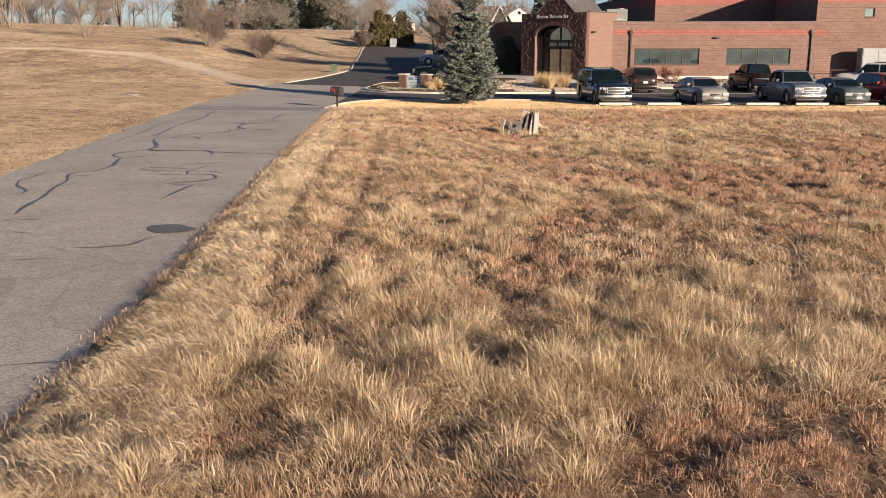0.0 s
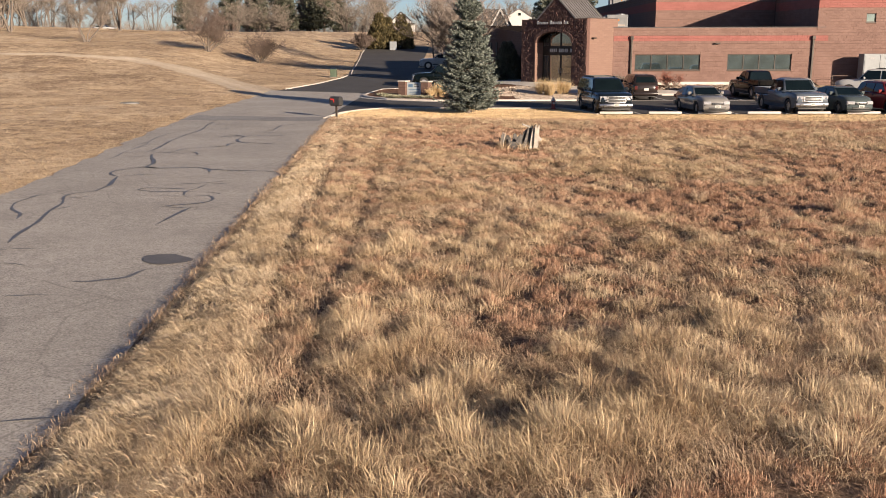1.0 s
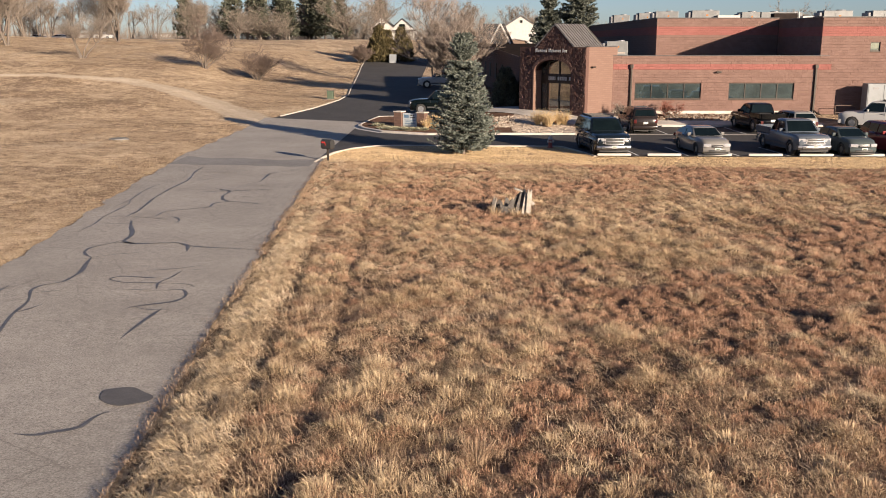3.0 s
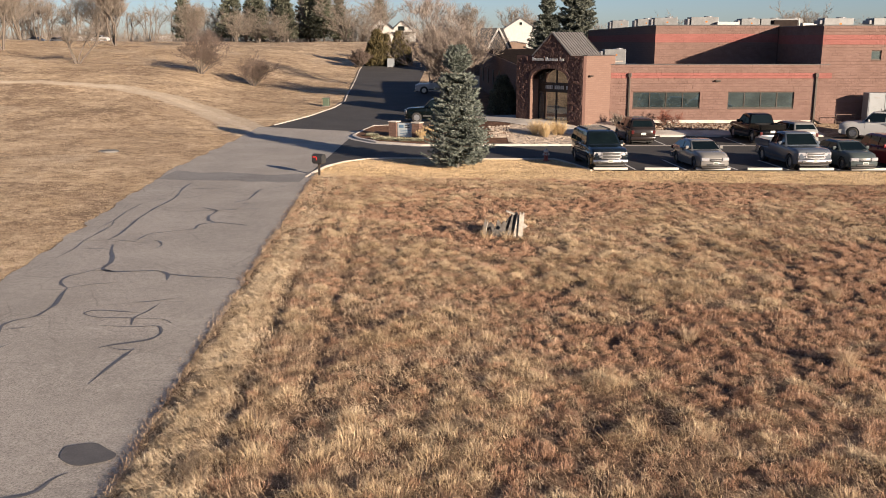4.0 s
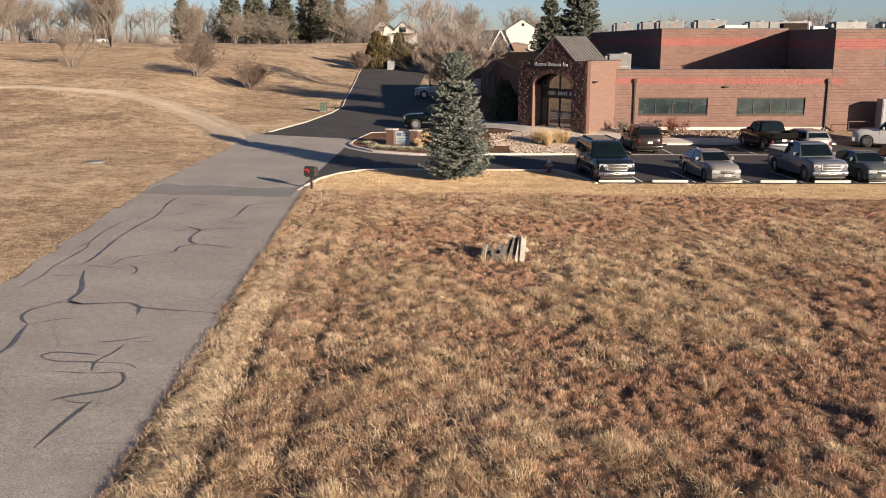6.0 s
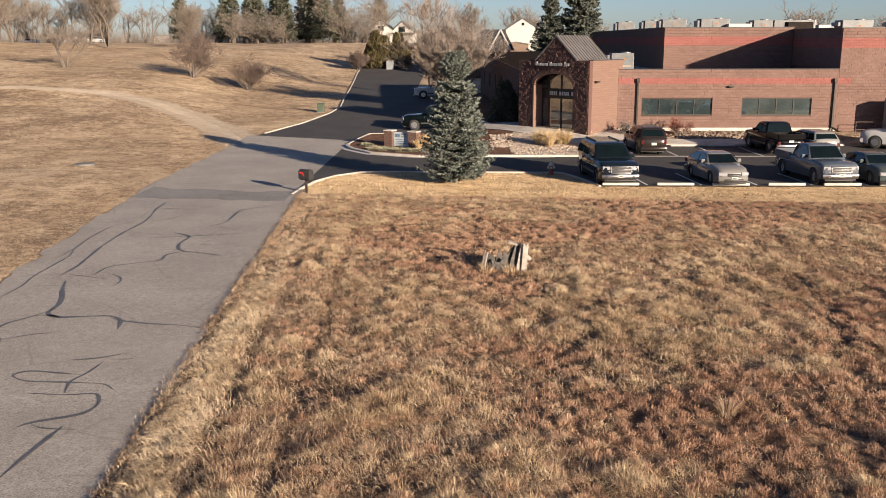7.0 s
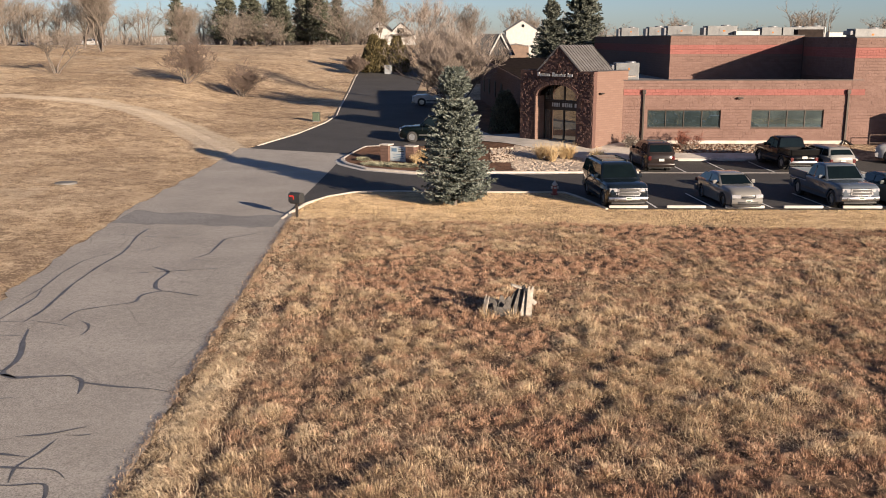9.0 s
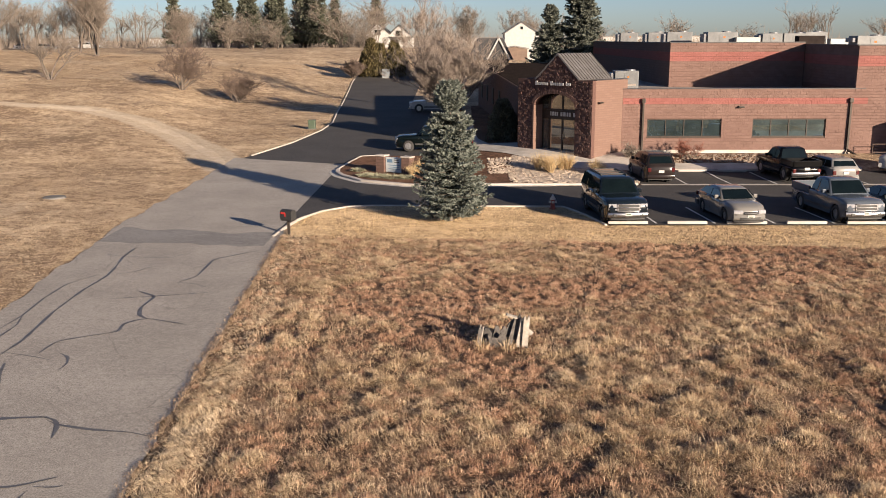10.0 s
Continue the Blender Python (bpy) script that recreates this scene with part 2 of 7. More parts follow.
# shade put into the colour: matt near-black for the wing's panes and frames
SHADE_GLASS = plain("shaded_office_glass", (0.012, 0.013, 0.014), (0.008, 0.008, 0.009), 2, 0.5, spec=0.1)
CAR_GLASS = glass("car_glass", (0.0055, 0.010, 0.0105), 0.1, 0.15, 0.4)

NEEDLE = straw("blue_spruce_needles", ((0.15, (0.065, 0.077, 0.064)), (0.5, (0.142, 0.16, 0.138)), (0.85, (0.235, 0.255, 0.222))), 2.0, 0.7)
PINE = straw("dark_conifer_needles", ((0.1, (0.045, 0.05, 0.036)), (0.5, (0.09, 0.095, 0.068)), (0.9, (0.15, 0.152, 0.112))), 1.0, 0.8)
SPRUCE = straw("spruce_needles", ((0.1, (0.05, 0.056, 0.044)), (0.5, (0.105, 0.115, 0.095)), (0.9, (0.17, 0.18, 0.15))), 1.0, 0.75)
JUNIPER = straw("olive_juniper_foliage", ((0.1, (0.035, 0.03, 0.014)), (0.5, (0.095, 0.077, 0.036)), (0.9, (0.19, 0.15, 0.072))), 1.0, 0.75)
STRAW = straw("straw_grass", ((0.1, (0.20, 0.130, 0.079)), (0.35, (0.405, 0.291, 0.179)), (0.62, (0.56, 0.432, 0.278)), (0.92, (0.68, 0.545, 0.378))), even=0.4)
TAN_STRAW = straw("tan_grass", ((0.1, (0.14, 0.086, 0.058)), (0.38, (0.31, 0.213, 0.14)), (0.65, (0.48, 0.352, 0.238)), (0.92, (0.63, 0.498, 0.355))), even=0.4)
VERGE = straw("golden_verge_grass", ((0.1, (0.285, 0.206, 0.132)), (0.35, (0.52, 0.396, 0.262)), (0.65, (0.68, 0.54, 0.373)), (0.92, (0.79, 0.655, 0.495))), even=0.4)
SLOPE = straw("slope_grass", ((0.1, (0.26, 0.184, 0.119)), (0.42, (0.365, 0.268, 0.175)), (0.65, (0.435, 0.327, 0.218)), (0.9, (0.49, 0.377, 0.262))), 0.25, clump=0.8)
WEED = straw("brown_weeds", ((0.1, (0.12, 0.064, 0.045)), (0.38, (0.30, 0.170, 0.112)), (0.65, (0.49, 0.311, 0.207)), (0.92, (0.63, 0.455, 0.322))), 0.25, clump=2.5, even=0.4)
LAWN = straw("dormant_lawn", ((0.1, (0.47, 0.335, 0.185)), (0.5, (0.66, 0.488, 0.285)), (0.9, (0.80, 0.615, 0.38))), 0.5)
PLUME = straw("ornamental_grass", ((0.15, (0.42, 0.30, 0.16)), (0.5, (0.56, 0.42, 0.24)), (0.9, (0.68, 0.54, 0.345))), 2)
SAGE = straw("grey_green_groundcover", ((0.15, (0.2, 0.19, 0.12)), (0.5, (0.34, 0.33, 0.23)), (0.9, (0.48, 0.45, 0.33))), 2)

# ---- mesh helpers ----


def part(name, bm, material, parent=None, label=""):
    """Links a bmesh as one mesh object, under a thing where one is given."""
    me = bpy.data.meshes.new(name)
    bm.to_mesh(me)
    bm.free()
    for m in material if isinstance(material, (list, tuple)) else [material]:
        me.materials.append(m)
    ob = new(name, me)
    if parent is not None:
        ob.parent = parent
    if label:
        ob["label"] = label
    return ob


def thing(name, m, label, category, group="", kind=""):
    ob = new(name)
    ob.empty_display_size = 0.2
    ob.matrix_world = m
    return tagged(ob, label, category, group, kind)


def box(bm, x0, x1, y0, y1, z0, z1, m=None, bevel=0.0):
    """Adds a box, bevelled where asked, placed by m."""
    r = bmesh.ops.create_cube(bm, size=1.0)
    vs = r["verts"]
    bmesh.ops.transform(bm, verts=vs, matrix=Matrix.Translation(((x0 + x1) / 2, (y0 + y1) / 2, (z0 + z1) / 2)) @ Matrix.Diagonal((x1 - x0, y1 - y0, z1 - z0, 1)))
    if bevel:
        es = list({e for v in vs for e in v.link_edges})
        r = bmesh.ops.bevel(bm, geom=es, offset=bevel, segments=2, affect="EDGES", profile=0.6, clamp_overlap=True)
        vs = list({v for f in r["faces"] for v in f.verts} | {v for v in vs if v.is_valid})
    if m is not None:
        bmesh.ops.transform(bm, verts=vs, matrix=m)
    return bm


def boxed(*a, **k):
    return box(bmesh.new(), *a, **k)


def tube(bm, a, b, r0, r1, n=8, caps=True):
    """A tapered round bar from a to b."""
    a, b = Vector(a), Vector(b)
    d = b - a
    m = Matrix.Translation((a + b) / 2) @ d.to_track_quat("Z", "Y").to_matrix().to_4x4()
    bmesh.ops.create_cone(bm, cap_ends=caps, segments=n, radius1=r0, radius2=r1, depth=d.length, matrix=m)
    return bm


def smooth(ob, angle=35):
    me = ob.data
    me.polygons.foreach_set("use_smooth", [True] * len(me.polygons))
    me.set_sharp_from_angle(angle=radians(angle))
    return ob


def raw_mesh(name, verts, tris, material, parent=None):
    """A mesh straight from numpy arrays of vertices and triangles."""
    me = bpy.data.meshes.new(name)
    me.vertices.add(len(verts))
    me.vertices.foreach_set("co", np.ascontiguousarray(verts, np.float32).ravel())
    me.loops.add(tris.size)
    me.loops.foreach_set("vertex_index", np.ascontiguousarray(tris, np.int32).ravel())
    me.polygons.add(len(tris))
    me.polygons.foreach_set("loop_start", np.arange(0, tris.size, 3, dtype=np.int32))
    me.update(calc_edges=True)
    me.materials.append(material)
    ob = new(name, me)
    if parent is not None:
        ob.parent = parent
    return ob


def hash2(i, j, seed):
    h = np.sin(i * 127.1 + j * 311.7 + seed * 74.7) * 43758.5453
    return h - np.floor(h)


def vnoise(x, y, seed=0):
    """Value noise, 0 to 1, on arrays."""
    x, y = np.asarray(x, float), np.asarray(y, float)
    i, j = np.floor(x), np.floor(y)
    u, v = x - i, y - j
    u, v = u * u * (3 - 2 * u), v * v * (3 - 2 * v)
    a, b = hash2(i, j, seed), hash2(i + 1, j, seed)
    c, d = hash2(i, j + 1, seed), hash2(i + 1, j + 1, seed)
    return (a * (1 - u) + b * u) * (1 - v) + (c * (1 - u) + d * u) * v


def fbm(x, y, seed=0, octaves=4):
    s, a, t = 0.0, 0.5, 0.0
    for k in range(octaves):
        s = s + a * vnoise(np.asarray(x) * 2 ** k, np.asarray(y) * 2 ** k, seed + k)
        t += a
        a *= 0.5
    return s / t


def ss(a, b, x):
    t = np.clip((np.asarray(x, float) - a) / (b - a), 0, 1)
    return t * t * (3 - 2 * t)


# ---- the lie of the land ----


def road_r(y):
    return -3.4 - 0.0585 * y


def road_l(y):
    return np.interp(y, [-40, 30, 36, 42, 52, 57, 70, 76], [-5.75, -12.2, -12.85, -13.45, -14.4, -14.45, -14.6, -14.7])


def drive_l(y):
    """West kerb of the new drive, north of the old road."""
    return np.interp(y, [74, 77, 84, 92, 98, 106, 125, 145, 160], [-14.8, -13.7, -12.0, -10.9, -10.7, -11.4, -12.8, -14.2, -14.6])


def drive_r(y):
    return np.interp(y, [74, 77, 80, 160], [-6.2, -5.6, -4.3, -4.3])


def lot_low(x):
    """South edge of the lot and its entry."""
    return np.interp(x, [-6.75, -6.7, -6.3, -5.5, -4.3, -3.2, 6.7, 7.6, 8.1, 60], [49.2, 51.0, 53.9, 55.9, 57.2, 57.5, 57.2, 54.6, 52.45, 52.45])


def isle_low(x):
    """North kerb of the entry lane: the planting bed's edge, then the gutter line."""
    return np.interp(x, [-6.6, -6.5, -6.0, -4.5, -1.5, 2.5, 12, 60], [70.6, 69.4, 68.0, 65.7, 64.0, 64.2, 64.4, 64.4])


def base_z(x, y):
    x, y = np.asarray(x, float), np.asarray(y, float)
    z = 0.024 * np.clip(y - 70, 0, 90) + 0.0
    z = z * (1 - ss(2, 10, x)) + ss(2, 10, x) * 0.024 * np.clip(y - 90, 0, 70)
    z = z + 0.62 * ss(68, 75, y) * ss(-2, 7, x) * (1 - 0.5 * ss(90, 130, y))
    z = z + (2.3 * ss(-16, -34, x) + 0.055 * np.clip(-x - 34, 0, 60)) * ss(55, 108, y)
    z = z + 0.25 * ss(-13, -22, x) * (1 - ss(60, 100, y)) * ss(20, 45, y)
    k = ss(118, 236, y) * ss(30, -10, x)
    z = z * (1 - k) + 6.4 * k
    z = z - 1.2 * ss(245, 330, y) * ss(30, -10, x)
    z = z - 0.12 * (1 - ss(15, 30, y)) * (1 - ss(-0.3, 1.4, x - road_r(y)))
    return z


def paved(x, y, pad=0.0):
    """1 on the road, drive and lot, 0 elsewhere."""
    x, y = np.asarray(x, float), np.asarray(y, float)
    a = (x > road_l(y) - pad) & (x < road_r(y) + pad) & (y < 52)
    a |= (x > road_l(y) - pad) & (x < -6) & (y >= 52) & (y < 75.5)
    b = (x > -6.9) & (y > lot_low(x) - pad) & (y < isle_low(x) + pad)
    c = (x > drive_l(y) - pad) & (x < drive_r(y) + pad) & (y > 74) & (y < 160)
    d = (x > 12 - pad) & (y > 64) & (y < 69.7 + pad)
    e = (x > -4.4) & (x < 5.5) & (y > 76.5) & (y < 112)
    return a | b | c | d | e


CELL = 0.5


def rut(x, y):
    """Two narrow wheel ruts that run beside the verge and part slightly going north."""
    off, run = x - road_r(y), 0.045 * (np.clip(y, 7, 21) - 11)
    wind = 0.22 * (vnoise(y * 0.45, y * 0 + 3.5, 81) - 0.5)
    k = np.exp(-((off - 1.93 + run - wind) / 0.15) ** 2) + np.exp(-((off - 2.4 - run - wind) / 0.17) ** 2)
    return np.minimum(1, k) * (1 - ss(33, 45, y)) * (0.3 + 0.7 * ss(8.5, 12, y)) * (0.55 + 0.45 * ss(0.3, 0.5, vnoise(y * 0.8, off * 0.5, 82)))


def mow_line(x):
    """Where the mown lawn meets the rough field."""
    return 49.3 - 0.085 * x + 0.35 * (vnoise(x * 0.9, x * 0, 27) - 0.5)


def lush(x, y):
    """Where the straw grows in big rank tufts."""
    k = np.exp(-((x - 6.3) / 2.3) ** 2 - ((y - 30) / 3.5) ** 2) + np.exp(-((x - 1.7) / 1.7) ** 2 - ((y - 9.6) / 0.9) ** 2)
    return k + 0.7 * np.exp(-((x - 9.5) / 2.5) ** 2 - ((y - 36) / 4) ** 2) + 0.8 * np.exp(-((x + 1.2) / 0.9) ** 2 - ((y - 13) / 3) ** 2)


def weedy(x, y):
    """Where low brown weeds take over from straw."""
    w = fbm(x * 0.22, y * 0.22, 31) + 0.5 * fbm(x * 0.9, y * 0.9, 35) - 0.24
    w = w + 0.3 * np.exp(-((x - 1.8) / 3.0) ** 2 - ((y - 16) / 5) ** 2) + 0.5 * np.exp(-((x - 2.4) / 1.3) ** 2 - ((y - 8.0) / 0.8) ** 2) + 0.12 * np.exp(-((x - 11) / 5) ** 2 - ((y - 25) / 7) ** 2)
    w = w + 0.2 * np.exp(-((x - 2.2) / 2.5) ** 2 - ((y - 33) / 3.5) ** 2) - 0.34 * lush(x, y)
    w = w + 0.05 * ss(3, 9, x)
    return ss(0.48, 0.68, w) * ss(2.2, 3.6, x - road_r(y))


def mound(i, j):
    """The grass mound of one cell of the field: centre, radius, height."""
    cx, cy = (i + 0.15 + 0.7 * hash2(i, j, 11)) * CELL, (j + 0.15 + 0.7 * hash2(i, j, 12)) * CELL
    k = hash2(i, j, 13)
    thin = 1 - ss(0.36, 0.52, 0.45 * fbm(cx * 0.3, cy * 0.3, 61) + 0.55 * fbm(cx * 0.9, cy * 0.9, 51))
    w = weedy(cx, cy)
    off = cx - road_r(cy)
    size = np.minimum(1.1, k ** 1.3 * (1 - 0.5 * thin) * (1 - 0.55 * w) + 0.45 * k * np.minimum(1, lush(cx, cy))) * (1 - 0.7 * rut(cx, cy))
    rad = 0.18 + 0.28 * size
    high = (0.015 + 0.11 * size) * (1 - 0.45 * ss(30, 46, cy)) * ss(1.3, 1.9, off) * ss(0.2, 1.6, mow_line(cx) - cy)
    return cx, cy, rad, high, size, w


def mounds_z(x, y):
    """Height of the mounds over the field."""
    h = np.zeros(np.shape(x))
    inside = (x > road_r(y) + 1.0) & (y < 50.5) & (y > 4) & (x < 31)
    xi, yi = x[inside], y[inside]
    i0, j0 = np.floor(xi / CELL), np.floor(yi / CELL)
    best = np.zeros(len(xi))
    for di in (-1, 0, 1):
        for dj in (-1, 0, 1):
            cx, cy, rad, high, _, _ = mound(i0 + di, j0 + dj)
            q = np.clip(1 - ((xi - cx) ** 2 + (yi - cy) ** 2) / rad ** 2, 0, 1)
            best = np.maximum(best, high * q ** 1.3)
    h[inside] = best
    return h


def ground_z(x, y):
    """The ground with its hummocks, pressed flat under paving."""
    x, y = np.asarray(x, float), np.asarray(y, float)
    rough = 0.16 * (fbm(x * 0.55, y * 0.55, 3) - 0.5) + 0.10 * (fbm(x * 2.1, y * 2.1, 9, 3) - 0.5)
    ruts = -0.06 * rut(x, y)
    amp = np.where(paved(x, y, 0.35), 0.0, 1.0) * ss(0.2, 1.6, x - road_r(y)) * (1 - 0.85 * ss(-0.6, 0.3, y - mow_line(x)))
    left = 0.5 * ss(0, 2.0, road_l(y) - x)
    hill = 0.9 * (fbm(x * 0.09, y * 0.09, 21) - 0.5) * ss(-18, -26, x) * ss(60, 90, y)
    bank = 0.9 * np.exp(-(((x + 27) / 6) ** 2)) * ss(100, 108, y) * (1 - ss(114, 128, y))
    if np.ndim(x):
        rough = rough + mounds_z(x, y)
    return base_z(x, y) + (rough + ruts) * np.maximum(amp, left) + hill - bank * 0.6 - np.where(paved(x, y), 0.05, 0.0)


PATH_LINE = [(-14.0, 71.5), (-15.8, 75.2), (-17.8, 79.4), (-21.9, 85.9), (-27, 91), (-33, 93.5), (-40, 93.7), (-60, 86), (-80, 82)]


def path_off(x, y):
    """Distance from the trodden path's middle, in half-widths."""
    d = np.full(np.shape(x), 1e9)
    for (ax, ay), (bx, by) in zip(PATH_LINE[:-1], PATH_LINE[1:]):
        t = np.clip(((x - ax) * (bx - ax) + (y - ay) * (by - ay)) / ((bx - ax) ** 2 + (by - ay) ** 2), 0, 1)
        d = np.minimum(d, np.hypot(x - ax - t * (bx - ax), y - ay - t * (by - ay)))
    return d / (0.95 + 0.95 * ss(-36, -27, x))


def line_space(*stops):
    """Grid lines with given steps: (from, to, step), ..."""
    return np.unique(np.concatenate([np.arange(a, b, s) for a, b, s in stops]))


gx = line_space((-3000, -600, 300), (-600, -120, 40), (-120, -40, 4), (-40, -13, 0.6), (-13, -7, 0.5), (-7, 13, 0.16), (13, 27, 0.3), (27, 40, 0.6), (40, 120, 5), (120, 3001, 240))
gy = line_space((-600, -60, 60), (-60, 0, 5), (0, 6, 1.0), (6, 26, 0.16), (26, 49, 0.2), (49, 76, 0.4), (76, 100, 0.6), (100, 130, 1.0), (130, 270, 3), (270, 600, 20), (600, 4001, 200))
GX, GY = np.meshgrid(gx, gy)
GZ = ground_z(GX, GY)


def grid_tris(rows, cols):
    i = np.arange(rows * cols).reshape(rows, cols)
    a, b, c, d = i[:-1, :-1].ravel(), i[:-1, 1:].ravel(), i[1:, 1:].ravel(), i[1:, :-1].ravel()
    return np.concatenate([np.stack([a, b, c], 1), np.stack([a, c, d], 1)])


ground = raw_mesh("ground", np.stack([GX.ravel(), GY.ravel(), GZ.ravel()], 1), grid_tris(len(gy), len(gx)), GROUND)
smooth(ground, 60)
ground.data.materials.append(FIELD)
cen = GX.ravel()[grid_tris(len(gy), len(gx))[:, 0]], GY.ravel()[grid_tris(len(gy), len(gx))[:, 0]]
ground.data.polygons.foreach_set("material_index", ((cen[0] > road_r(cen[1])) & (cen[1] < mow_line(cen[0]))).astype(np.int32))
wx, wy = GX.ravel(), GY.ravel()
wear = 1 - ss(0.6, 1.25, path_off(wx, wy))
# thin soil along the road's edge and on the bank
wear = np.maximum(wear, 0.42 * np.exp(-((road_l(wy) - wx) / 0.8) ** 2) * (wy < 76))
wear = np.maximum(wear, 0.5 * ss(0.52, 0.68, fbm(wx * 0.07, wy * 0.09, 17)) * (wx < -20))
ground.data.attributes.new("wear", "FLOAT", "POINT").data.foreach_set("value", wear.astype(np.float32))
tagged(ground, "rolling dry winter grassland with bare brown soil", "ground", kind="structure")


def strip(name, rows, lift, material, label, category, land=None, kind="structure"):
    """A paved sheet: rows of points from one edge to the other, laid on the land."""
    pts = np.array(rows, float)
    n, k, _ = pts.shape
    z = (land or base_z)(pts[..., 0], pts[..., 1]) + np.asarray(lift)
    v = np.concatenate([pts, z[..., None]], 2).reshape(-1, 3)
    return tagged(raw_mesh(name, v, grid_tris(n, k), material), label, category, kind=kind)


def across(a, b, n):
    return [(a[0] + (b[0] - a[0]) * t, a[1] + (b[1] - a[1]) * t) for t in np.linspace(0, 1, n)]


def ragged(y, amp, seed):
    return float((fbm(np.array([y * 0.9]), np.array([0.3]), seed, 4)[0] - 0.5) * amp)


rows = []
for y in np.arange(-40, 76.01, 0.5):
    xr = float(road_r(y)) if y < 50 else float(np.interp(y, [50, 52, 57, 64, 68, 72, 76], [-6.35, -6.6, -6.1, -6.3, -6.4, -6.45, -6.0]))
    rows.append(across((float(road_l(y)) + ragged(y, 0.8, 5), y), (xr + (ragged(y, 0.35, 6) if y < 48 else 0), y - 3.0 * float(ss(64, 76, y))), 14))
strip("road", rows, 0.012, OLD_ROAD, "worn pale grey asphalt road with tarred cracks", "road")
rows = [across((float(drive_l(y)), y), (float(drive_r(y)), y - 3.0 * float(1 - ss(76, 90, y))), 10) for y in np.arange(75.8, 158, 1.0)]
strip("driveway", rows, 0.014, NEW_ROAD, "fresh black asphalt driveway running uphill", "road")
rows = [across((x, float(lot_low(x))), (x, float(isle_low(x))), 14) for x in np.concatenate([np.arange(-6.74, -3, 0.12), np.arange(-3, 60, 0.5)])]
strip("parking_lot", rows, 0.016, NEW_ROAD, "fresh black asphalt parking lot with painted stalls", "parking lot")
rows = [across((x, 64.4), (x, 69.6), 8) for x in np.arange(12, 60, 0.5)]
strip("parking_stalls", rows, 0.020, NEW_ROAD, "black asphalt back row of the parking lot", "parking lot")
rows = [across((x, 76.6), (x, 111.5), 16) for x in np.arange(-4.3, 1.3, 0.5)]
strip("side_parking", rows, 0.020, NEW_ROAD, "shaded black asphalt parking bay beside the building", "parking lot")
rows = [across((a, y), (a + 1.3, y), 4) for y, a in zip(np.arange(77.5, 96, 0.6), np.interp(np.arange(77.5, 96, 0.6), [77.5, 80, 83, 88, 96], [3.6, 2.2, 1.5, 1.25, 1.2]))]
strip("side_walk", rows, 0.10, CONCRETE, "shaded concrete walk beside the west wing", "pavement")
rows = [across((a, y), (5.7, y), 6) for y, a in zip(np.arange(77.5, 112, 0.8), np.interp(np.arange(77.5, 112, 0.8), [77.5, 80, 83, 88, 112], [4.9, 3.5, 2.8, 2.5, 2.5]))]
strip("side_bed", rows, 0.07, MULCH, "brown mulch bed between walk and wing", "planting bed")
rows = [across((x, 48.6 - 0.13 * (x + 14) + 0.5 * float(vnoise(x * 1.3, 0.5, 2))), (x, 51.3 - 0.2 * (x + 14) + 1.4 * float(vnoise(x * 0.8, 3.5, 2))), 5) for x in np.arange(-14.0, -6.6, 0.25)]
strip("road_patch", rows, 0.017, ROAD_BAND, "darker crumbling band of old asphalt across the road", "road")


def ribbon(name, pts, width, lift, material, label, category, wob=0.25, seed=1, land=None):
    """A band of uneven width along a line."""
    fine = []
    for a, b in zip(pts[:-1], pts[1:]):
        n = max(2, int(math.dist(a, b) / 0.15))
        fine += [(a[0] + (b[0] - a[0]) * t, a[1] + (b[1] - a[1]) * t) for t in np.arange(n) / n]
    fine = np.array(fine + [pts[-1]])
    for _ in range(2):
        fine[1:-1] = (fine[:-2] + 2 * fine[1:-1] + fine[2:]) / 4
    d = np.gradient(fine, axis=0)
    d /= np.linalg.norm(d, axis=1)[:, None] + 1e-9
    nrm = np.stack([-d[:, 1], d[:, 0]], 1)
    w = width * (1 + wob * 2 * (vnoise(np.arange(len(fine)) * (0.35 if width < 1 else 0.06), np.zeros(len(fine)), seed) - 0.5))
    w = w * np.minimum(1, np.minimum(np.arange(len(fine)) + 1, np.arange(len(fine))[::-1] + 1) / 4)
    rows = np.stack([fine + nrm * w[:, None] * o for o in ((-0.5, 0, 0.5) if width < 1 else (-0.5, -0.35, -0.17, 0, 0.17, 0.35, 0.5))], 1)
    return strip(name, rows, lift, material, label, category, land)


def seal(width, *pts):
    """A wavering line of tar along one crack."""
    k = len(bpy.data.objects)
    ribbon("crack_seal", pts, width * 0.88, 0.021, SEAL, "black tar sealant along an asphalt crack", "crack seal", 0.55, k)


# the western edge cracks
seal(0.075, (-10.8, 25.2), (-10.9, 23.8), (-10.6, 23.0), (-10.05, 22.4), (-9.9, 21.8))
seal(0.10, (-8.9, 19.3), (-9.1, 20.1), (-9.25, 21.5), (-9.55, 22.7), (-9.65, 23.8), (-10.1, 24.9), (-9.9, 25.4), (-9.55, 25.5), (-9.5, 26.6), (-9.75, 27.6), (-9.87, 28.25))
seal(0.085, (-9.87, 28.25), (-10.2, 28.6), (-10.4, 29.0), (-10.4, 29.6), (-10.15, 29.85), (-9.7, 30.8))
seal(0.06, (-9.95, 24.5), (-9.25, 24.8))
seal(0.06, (-9.75, 22.7), (-9.45, 23.0), (-9.2, 23.6))
seal(0.10, (-9.87, 28.25), (-9.45, 28.6), (-8.7, 28.9))
seal(0.07, (-8.8, 18.7), (-8.5, 18.85), (-8.1, 18.8))
seal(0.06, (-8.4, 17.6), (-8.0, 17.65), (-7.7, 17.45))
